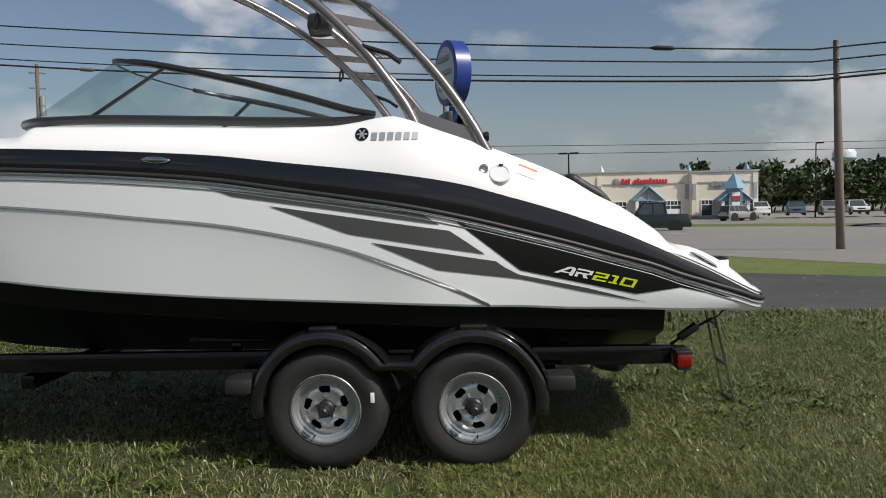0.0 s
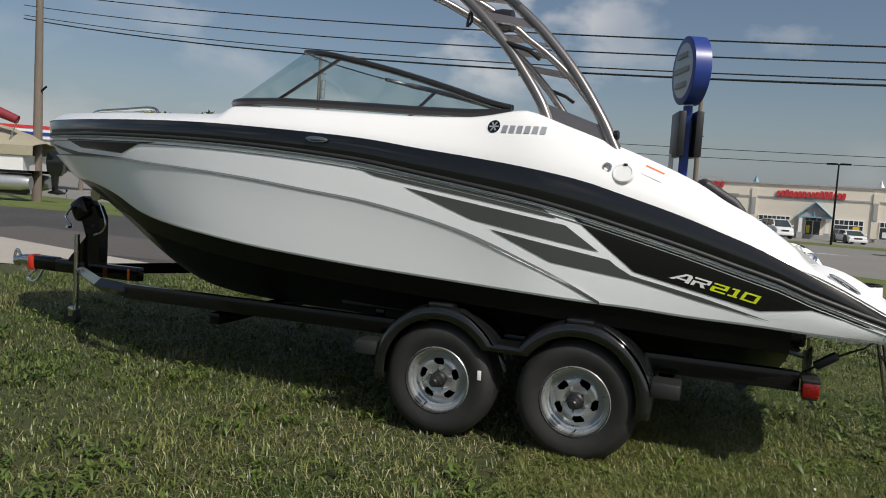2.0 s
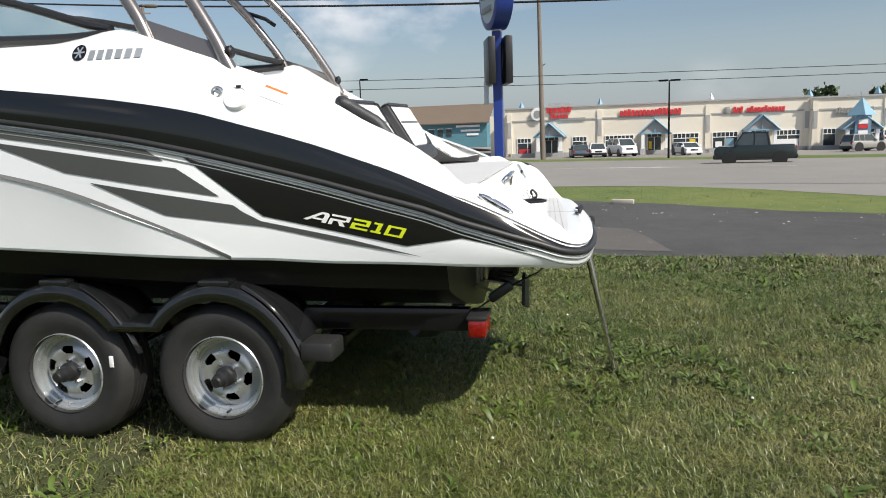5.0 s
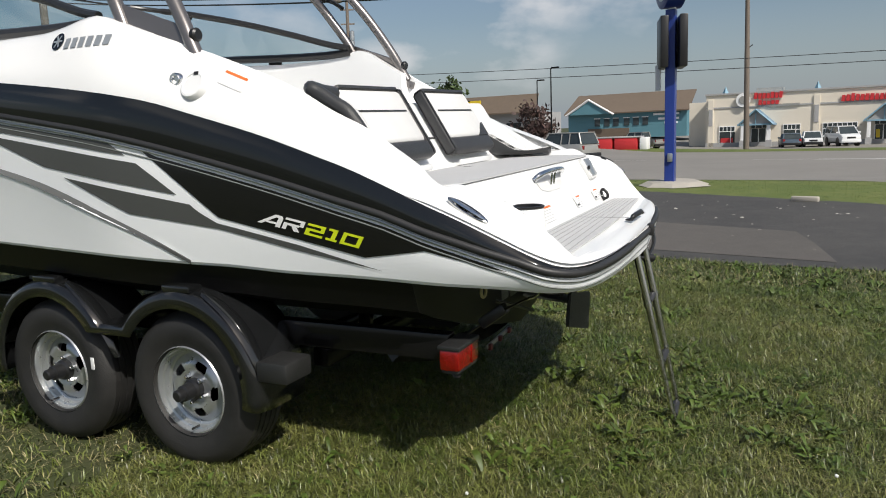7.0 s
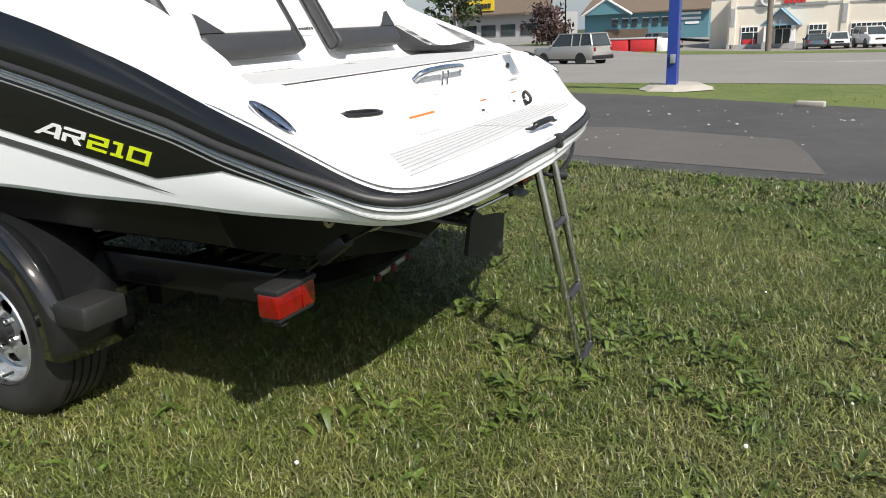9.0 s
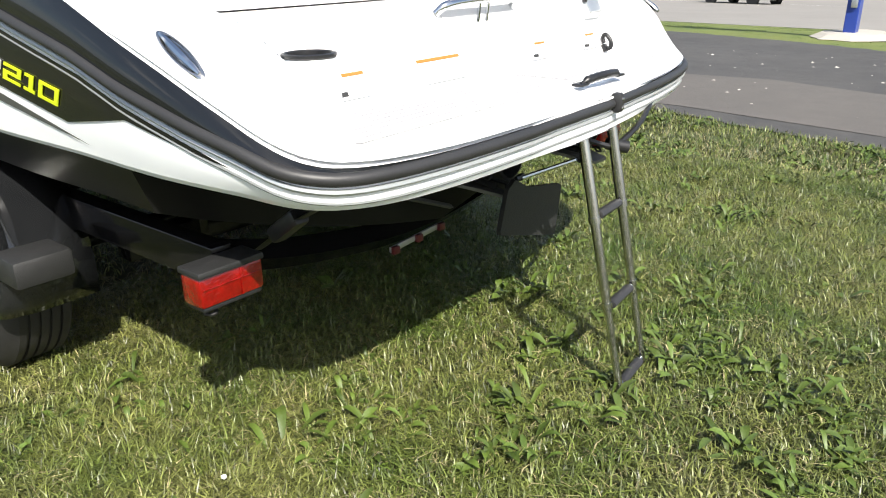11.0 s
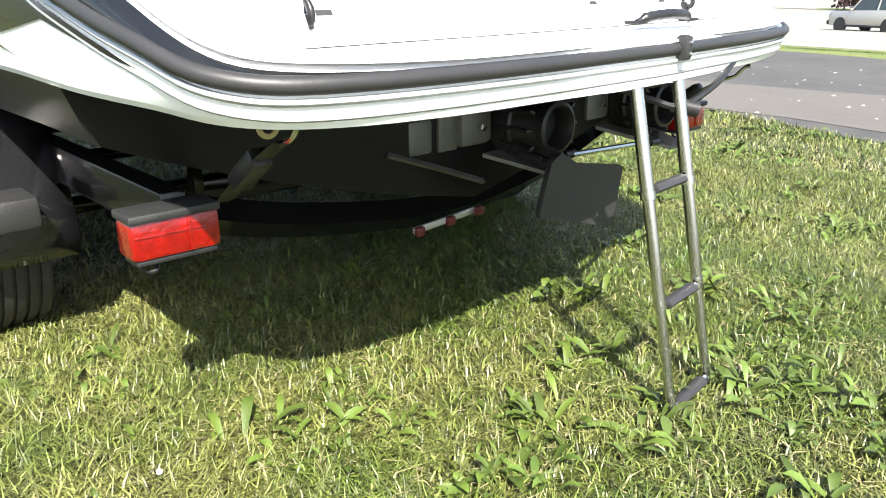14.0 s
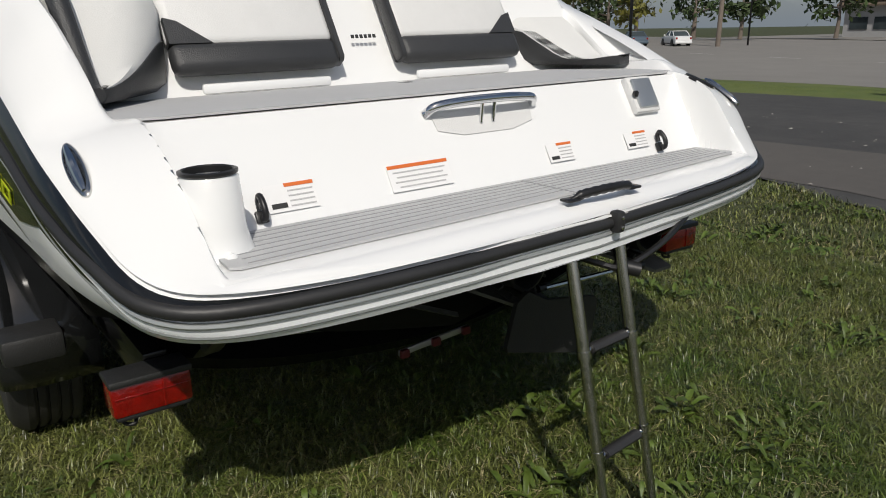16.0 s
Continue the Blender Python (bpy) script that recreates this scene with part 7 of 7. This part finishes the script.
# ---- poles, wires and lamps ----
def utility_pole(label, x, y, z0, top, r, lean=0.0, extras=()):
    p = thing("utility_pole", label, "utility pole", at=(x, y, z0))
    a, b = Vector((x, y, z0 - 0.1)), Vector((x + lean, y, top))
    part("pole", tube([a, a.lerp(b, 0.5), b], [r * 1.25, r * 1.1, r * 0.8], 12), POLE_WOOD, p, "weathered wooden pole")
    for kind, z in extras:
        c = a.lerp(b, (z - a.z) / (b.z - a.z))
        if kind == "arm":
            part("cross_arm", box((1.2, 0.10, 0.11), c, rot=Matrix.Rotation(0.5, 3, "Z")), POLE_WOOD, p, smooth=False)
        elif kind == "can":
            part("transformer", lathe([(0.001, -0.4), (0.22, -0.38), (0.22, 0.35), (0.1, 0.42), (0.001, 0.42)], 14, "z", at=c + Vector((0.4, 0, 0))), GALV, p, "grey transformer can")
        elif kind == "pin":
            part("insulator", tube([c, c + Vector((0.0, -0.14, 0.02))], 0.035, 8), GALV, p)
        else:
            part("bracket", box((0.5, 0.05, 0.06), c + Vector((0.2, 0, 0)), rot=Matrix.Rotation(-0.6, 3, "Y")), TRAILER_BLACK, p, smooth=False)
    return p


WIRE_Z = (4.26, 4.02, 3.74, 3.66)
utility_pole("leaning weathered wooden utility pole at the road's edge", 7.62, 11.7, 0, 4.42, 0.075, -0.16, [("pin", z) for z in WIRE_Z])
utility_pole("tall wooden utility pole on the verge behind a covered boat", -25.1, 16.5, 0, 8.6, 0.14, 0.0, [("pin", 7.6), ("pin", 7.1), ("bracket", 4.2)])
utility_pole("tall wooden utility pole before the shop row", -5.4, 60.0, GZ, 12.4, 0.17, -0.2, [("bracket", 6.6), ("pin", 11.8)])
utility_pole("far wooden pole with transformer cans and cross arms", -38.4, 56, GZ, 12.3, 0.16, 0.2, [("arm", 11.6), ("arm", 10.4), ("can", 9.4), ("can", 8.6)])
for k, (za, zb, r) in enumerate(((7.9, WIRE_Z[0], 0.018), (7.35, WIRE_Z[1], 0.017), (6.95, WIRE_Z[2], 0.015), (6.8, WIRE_Z[3], 0.024))):
    cable = thing("overhead_cable", "black overhead cable strung between utility poles", "cable", group="cables along the road", at=(7, 11.7, zb))
    pts = []
    for j in range(-4, 41):
        s = j / 40
        pts.append(Vector((-25.1 + 32.1 * s, 16.4 - 4.7 * s, za + (zb - za) * s - 1.2 * s * (1 - s) * (1.0 + 0.12 * k))))
    for j in range(1, 25):
        s = j / 24
        pts.append(Vector((7.0 + 33 * s, 11.7 - 16 * s, zb + (1.2 + 0.2 * k) * s - 1.6 * s * (1 - s))))
    part("cable_run", tube(pts, r, 6), WIRE, cable)
    if k in (0, 3):
        c, d = (pts[22], pts[23]) if k == 3 else (pts[40], pts[41])
        part("splice_case", tube([c, c.lerp(d, 0.15), c.lerp(d, 0.55), c.lerp(d, 0.7)], [0.015, 0.05, 0.05, 0.015], 10), POLE_WOOD if k == 3 else WIRE, cable, "cable splice case")
for z0, z1, ya in ((8.2, 5.5, 62), (7.2, 5.0, 61)):
    cable = thing("overhead_cable", "thin far overhead cable above the shops", "cable", group="far cables", at=(0, ya, z1))
    part("cable_run", tube([Vector((-70 + 140 * s, ya + 4 * s, z0 + (z1 - z0) * s - 6 * s * (1 - s) * 0.6)) for s in np.linspace(0, 1, 30)], 0.025, 4), WIRE, cable)


def lot_lamp(label, x, y, top, arms):
    p = thing("lot_lamp", label, "street lamp", at=(x, y, land_z(x, y)))
    part("mast", tube([(x, y, land_z(x, y)), (x, y, top)], [0.09, 0.06], 8), TRAILER_BLACK, p)
    for s in arms:
        part("lamp_head", box((0.75, 0.32, 0.14), (x + s * 0.45, y, top + 0.02), bevel=0.03), TRAILER_BLACK, p, "dark box lamp head")
    return p


lot_lamp("dark lot lamp on a tall mast near the shops", 4.6, 60.0, 4.95, (-1, 1))
lot_lamp("dark lot lamp before the teal building", -24.5, 70, 6.3, (1,))
lot_lamp("dark lot lamp beyond the parking lot", -29, 78, 5.4, (1,))
lot_lamp("dark lot lamp in the far lot", 33.0, 84, 6.6, (1,))
for x, y in ((-48, 70), (-42, 66), (-56, 66), (-63, 75)):
    lot_lamp("tall lot lamp in the far lot", x, y, 6.2, (-1, 1))
flood = thing("flood_light_pole", "pole with twin square flood lights", "flood light", at=(-33.8, 40.5, land_z(0, 40.5)))
part("mast", tube([(-33.8, 40.5, land_z(0, 40.5)), (-33.8, 40.5, 6.4)], 0.08, 8), TRAILER_BLACK, flood)
for s in (-1, 1):
    part("flood_lamp", box((0.38, 0.3, 0.4), (-33.8 + s * 0.28, 40.5, 6.55), bevel=0.04), TRAILER_BLACK, flood)


# ---- trees ----
def tree(label, x, y, z, height, width, leaf, seed, leaf_size=0.3, n=1400, trunk=0.28):
    """A tapered trunk with limbs, and a crown of many small leaf clumps round the limb ends."""
    rnd = random.Random(seed)
    t = thing("tree", label, "tree", at=(x, y, z))
    bm = tube([(x, y, z - 0.2), (x + 0.1, y, z + height * trunk), (x, y, z + height * 0.75)], [height * 0.035, height * 0.026, height * 0.006], 8)
    tips = []
    for k in range(16):
        a = rnd.uniform(0, 2 * math.pi)
        s = rnd.uniform(trunk, 0.8)
        p0 = Vector((x, y, z + height * s))
        reach = width / 2 * math.sin(math.pi * min(1, (s - trunk) / (1.02 - trunk) * 0.75 + 0.25)) * rnd.uniform(0.7, 1.0)
        p1 = p0 + Vector((math.cos(a) * reach, math.sin(a) * reach, height * rnd.uniform(0.02, 0.16)))
        tube([p0, p0.lerp(p1, 0.5) + Vector((0, 0, 0.1)), p1], [height * 0.012, height * 0.007, height * 0.003], 5, bm=bm)
        tips += [p1, p0.lerp(p1, 0.6)]
    tips += [Vector((x + rnd.uniform(-0.2, 0.2) * width, y + rnd.uniform(-0.2, 0.2) * width, z + height * rnd.uniform(0.8, 0.97))) for _ in range(5)]
    part("trunk", bm, POLE_WOOD, t, "brown trunk with spreading limbs")
    verts, faces = [], []
    for k in range(n):
        c = rnd.choice(tips) + Vector((rnd.gauss(0, 1), rnd.gauss(0, 1), rnd.gauss(0, 0.8))) * (width * 0.085)
        u = Vector((rnd.gauss(0, 1), rnd.gauss(0, 1), rnd.gauss(0, 1))).normalized()
        v = u.cross(Vector((rnd.gauss(0, 1), rnd.gauss(0, 1), rnd.gauss(0, 1)))).normalized()
        s = leaf_size * rnd.uniform(0.6, 1.4)
        b = len(verts)
        verts += [c - u * s, c - v * s * 0.5, c + u * s, c + v * s * 0.5]
        faces.append((b, b + 1, b + 2, b + 3))
    me = bpy.data.meshes.new("crown")
    me.from_pydata([tuple(v) for v in verts], [], faces)
    obj("crown", me, leaf, t, "")
    return t


rnd = random.Random(9)
for k in range(26):
    s = k / 25
    tree("dark green broadleaf tree at the far side of the lot", 27 + 46 * s + rnd.uniform(-2, 2), 112 + rnd.uniform(-6, 10), -1.25, rnd.uniform(5.2, 7.6), rnd.uniform(5, 7.5), LEAF_DARK, 100 + k, 0.45, 700, 0.15)
tree("round yellowing tree behind a fuel station", -57.8, 48, land_z(0, 48), 6.2, 4.6, LEAF_GOLD, 77, 0.28, 1500)
tree("purple-leaved shrub by the lot", -28.5, 76, GZ, 3.8, 5.0, LEAF_PURPLE, 78, 0.25, 1300, 0.08)
for k, (x, y, h) in enumerate(((-62, 74, 8), (-70, 78, 9), (-55, 84, 8), (-80, 80, 9), (-66, 90, 10), (-48, 92, 8), (-90, 92, 10))):
    tree("broadleaf tree beyond the far lot", x, y, GZ, h, h * 0.85, LEAF_GOLD if k in (0, 3) else LEAF_DARK, 140 + k, 0.4, 900, 0.2)
bm = bmesh.new()
hx = np.linspace(-700, 900, 80)
loft([[Vector((x, 620 + 40 * k, -6 + (16 + 9 * math.sin(x * 0.011) + 5 * math.sin(x * 0.037 + 1) + 2.2 * math.sin(x * 0.19) + 1.2 * math.sin(x * 0.53)) * f * (1.0 if x > 60 else max(0.25, 1 - (60 - x) / 120)))) for x in hx] for k, f in enumerate((0.0, 0.55, 0.9, 1.0, 0.8, 0.0))], bm=bm)
tagged(part("backdrop", bm, HILL, None, ""), "low wooded hills along the horizon", "hills", kind="structure")
wt = thing("water_tower", "pale water tower above the far trees", "water tower", at=(150, 380, GZ))
part("tank", lathe([(0.5, 13.2), (2.6, 14.2), (5.0, 16.5), (5.2, 19.5), (4.2, 21.0), (0.01, 21.6)], 28, "z", at=(150, 373, -1)), CAR_WHITE, wt, "pale round tank")
part("stem", tube([(150, 373, -2), (150, 373, 13)], [1.4, 1.1], 14), CAR_WHITE, wt)
part("band", lathe([(5.08, 16.6), (5.26, 16.8), (5.26, 17.4), (5.08, 17.6)], 28, "z", at=(150, 373, -1)), BLUE_TRIM, wt)

# ---- covered pontoon boat and fuel station beyond the bow ----
pont = thing("pontoon_boat", "pontoon boat under a tan canvas cover with a black outboard motor", "boat", at=(-27, 15.5, 0))
U, V = Vector((-0.86, -0.5, 0)), Vector((0.5, -0.86, 0))
P0 = Vector((-24.9, 16.5, 0))


def pon(u, v, z):
    return P0 + U * u + V * v + Vector((0, 0, z))


for v in (-0.95, 0.95):
    part("pontoon", tube([pon(0, v, 0.75), pon(0.3, v, 0.75), pon(5.5, v, 0.75), pon(6.3, v, 0.85)], [0.25, 0.32, 0.32, 0.1], 16), GALV, pont, "aluminium pontoon tube")
rows = [[pon(u, v, z) for v, z in ((-1.2, 1.1), (-1.2, 1.2), (1.2, 1.2), (1.2, 1.1))] for u in (0, 6)]
part("deck_plate", loft(rows, close=True), TRAILER_BLACK, pont)
part("fence_panel", loft([[pon(u, 1.18, z) for z in (1.2, 1.8)] for u in np.linspace(0.2, 6, 6)]), CAR_WHITE, pont, "white side panel")
part("fence_panel", loft([[pon(0.2, v, z) for z in (1.2, 1.75)] for v in np.linspace(-1.18, 1.18, 6)]), CAR_WHITE, pont, "white stern panel")
rows = []
for k in range(17):
    u = -0.15 + 6.2 * k / 16
    ridge = 2.15 + 0.75 * math.sin(math.pi * min(1, 0.05 + u / 5.0)) ** 0.7 + 0.03 * math.sin(9 * u)
    rows.append([pon(u, v, z) for v, z in ((-1.27, 1.75), (-1.25, 2.1), (-0.7, 2.1 + (ridge - 2.1) * 0.55), (0, ridge), (0.7, 2.1 + (ridge - 2.1) * 0.55), (1.25, 2.1), (1.27, 1.75))])
part("cover", loft(rows), CANVAS, pont, "tan canvas boat cover")
motor = part("outboard_motor", loft([[pon(-0.55 + du, dv, z) for du, dv in ((-0.30 * f, -0.2 * f), (0.30 * f, -0.2 * f), (0.32 * f, 0.2 * f), (-0.30 * f, 0.2 * f))] for z, f in ((1.05, 0.55), (1.25, 0.9), (1.6, 1.0), (1.9, 0.85), (1.98, 0.5))], close=True), GEL_BLACK, pont, "black outboard motor")
part("midsection", tube([pon(-0.5, 0, 1.1), pon(-0.5, 0, 0.5)], [0.14, 0.10], 8), GEL_BLACK, motor)
part("gearcase", tube([pon(-0.85, 0, 0.42), pon(-0.6, 0, 0.45), pon(-0.25, 0, 0.42)], [0.03, 0.11, 0.03], 8), GEL_BLACK, motor)
for a in range(3):
    q = 2.1 * a
    part("propeller_blade", plate([pon(-0.9, 0.03 * math.cos(q), 0.42 + 0.03 * math.sin(q)), pon(-0.93, 0.17 * math.cos(q + 0.4), 0.42 + 0.17 * math.sin(q + 0.4)), pon(-0.88, 0.17 * math.cos(q - 0.4), 0.42 + 0.17 * math.sin(q - 0.4))], 0.015, U), GEL_BLACK, motor, smooth=False)
part("trailer_frame", box((5.5, 0.15, 0.12), pon(2.8, 1.0, 0.42), rot=Matrix.Rotation(math.atan2(U.y, U.x), 3, "Z")), TRAILER_BLACK, pont, smooth=False)
for u in (1.6, 2.5):
    part("trailer_wheel", lathe([(0.12, -0.09), (0.29, -0.09), (0.3, 0.09), (0.12, 0.09)], 20, "y", at=pon(u, 1.1, 0.3)), TYRE, pont)
part("folded_bimini", tube([pon(0.5, 0.9, 3.0), pon(1.4, 0.9, 3.35), pon(2.6, 0.9, 3.5)], [0.16, 0.20, 0.18], 10), RUST_RED, pont, "dark red folded canopy")
part("canopy_frame", tube([pon(0.5, 0.9, 3.0), pon(0.8, 0.9, 2.2)], 0.02, 6), CHROME, pont)
fuel = thing("fuel_station", "white fuel station canopy with red and blue bands", "fuel station", at=(-62, 45, land_z(0, 45)))
part("canopy", box((9, 9, 0.9), (-63, 45, 4.0), rot=Matrix.Rotation(0.6, 3, "Z")), CAR_WHITE, fuel, smooth=False)
part("canopy_band", box((9.1, 9.1, 0.25), (-63, 45, 4.5), rot=Matrix.Rotation(0.6, 3, "Z")), SIGN_RED, fuel, smooth=False)
part("canopy_sign", box((9.06, 9.06, 0.3), (-63, 45, 3.95), rot=Matrix.Rotation(0.6, 3, "Z")), BLUE_SIGN, fuel, smooth=False)
for dx, dy in ((-2.5, -2.5), (2.5, -2.5), (-2.5, 2.5), (2.5, 2.5)):
    part("column", box((0.4, 0.4, 4.6), (-63 + dx, 45 + dy, 1.4)), CAR_WHITE, fuel, smooth=False)


# far things stand back on the lower land
HOME = Vector((2.0, -4.5, 1.42))
TO_SHOPS = Matrix(((0.9576, 0.0652, 0, 0.137), (-0.0674, 0.9199, 0, -0.156), (0, 0, 1, 0), (0, 0, 0, 1)))
TO_BOW = Matrix(((0.9689, 0.0544, 0, 0.56), (0.0229, 0.9539, 0, 0.55), (0, 0, 1, 0), (0, 0, 0, 1)))
TALLER = Matrix.Diagonal((1.05, 1.05, 1.085, 1))


def settle(root, m):
    """Moves a whole thing by the matrix, in its meshes."""
    for ob in root.children_recursive:
        if ob.type == "MESH":
            ob.data.transform(m @ ob.matrix_world)
    for ob in [root] + root.children_recursive:
        if ob is not root:
            ob.location = (0, 0, 0)
    root.location = m @ root.location
    for ob in root.children:
        ob.matrix_parent_inverse = Matrix.Translation(-root.location)


bpy.context.view_layer.update()
for root in list(bpy.data.objects):
    if root.parent is None and root.type == "EMPTY":
        kind = root.name.split(".")[0]
        left = kind in ("pontoon_boat", "fuel_station", "flood_light_pole") or (kind in ("utility_pole", "tree", "lot_lamp") and root.location.x < -20)
        if root.location.y < 11.6 or kind == "concrete_footing":
            continue
        if kind in ("pylon_sign", "round_sign_disc"):
            settle(root, Matrix.Translation((0.086, 13.71, 0)) @ TALLER @ Matrix.Translation((-0.086, -13.71, 0)))
            continue
        k, dx = 1.0, 0.0
        if kind in ("shop_row", "teal_building", "general_store"):
            k, dx = 1.127, 0.45 if kind == "shop_row" else 2.3
        elif kind == "refuse_skip" or (kind == "utility_pole" and root.location.y > 50):
            k = 1.127
        elif kind in ("pontoon_boat", "utility_pole") or root.get("group") == "cables along the road":
            k = 1.3
        if root.get("category") in ("car", "van", "pickup truck") and 62 < root.location.y < 76 and -6 < root.location.x < 24:
            floor_at = Vector((HOME.x, HOME.y, root.location.z))
            settle(root, TO_SHOPS @ Matrix.Translation(floor_at) @ Matrix.Scale(1.12, 4) @ Matrix.Translation(-floor_at))
            continue
        far = Matrix.Translation(HOME + Vector((dx, 0, 0))) @ Matrix.Scale(k, 4) @ Matrix.Translation(-HOME)
        move = (TO_BOW if left else TO_SHOPS) @ far
        spot = move @ root.location
        lifted = 0.0 if kind in ("shop_row", "overhead_cable") else rise(spot.x, spot.y)
        settle(root, Matrix.Translation((0, 0, lifted)) @ move)

# the boat lists a little to port on its bunks
LIST = Matrix.Translation((0, 0, 0.55)) @ Matrix.Rotation(0.014, 4, "X") @ Matrix.Translation((0, 0, -0.55))
for root in list(bpy.data.objects):
    if root.parent is None and root.name.split(".")[0] in ("motorboat", "windshield", "wake_tower", "helm_seat", "console_seat", "bow_rail"):
        root.matrix_world = LIST @ root.matrix_world
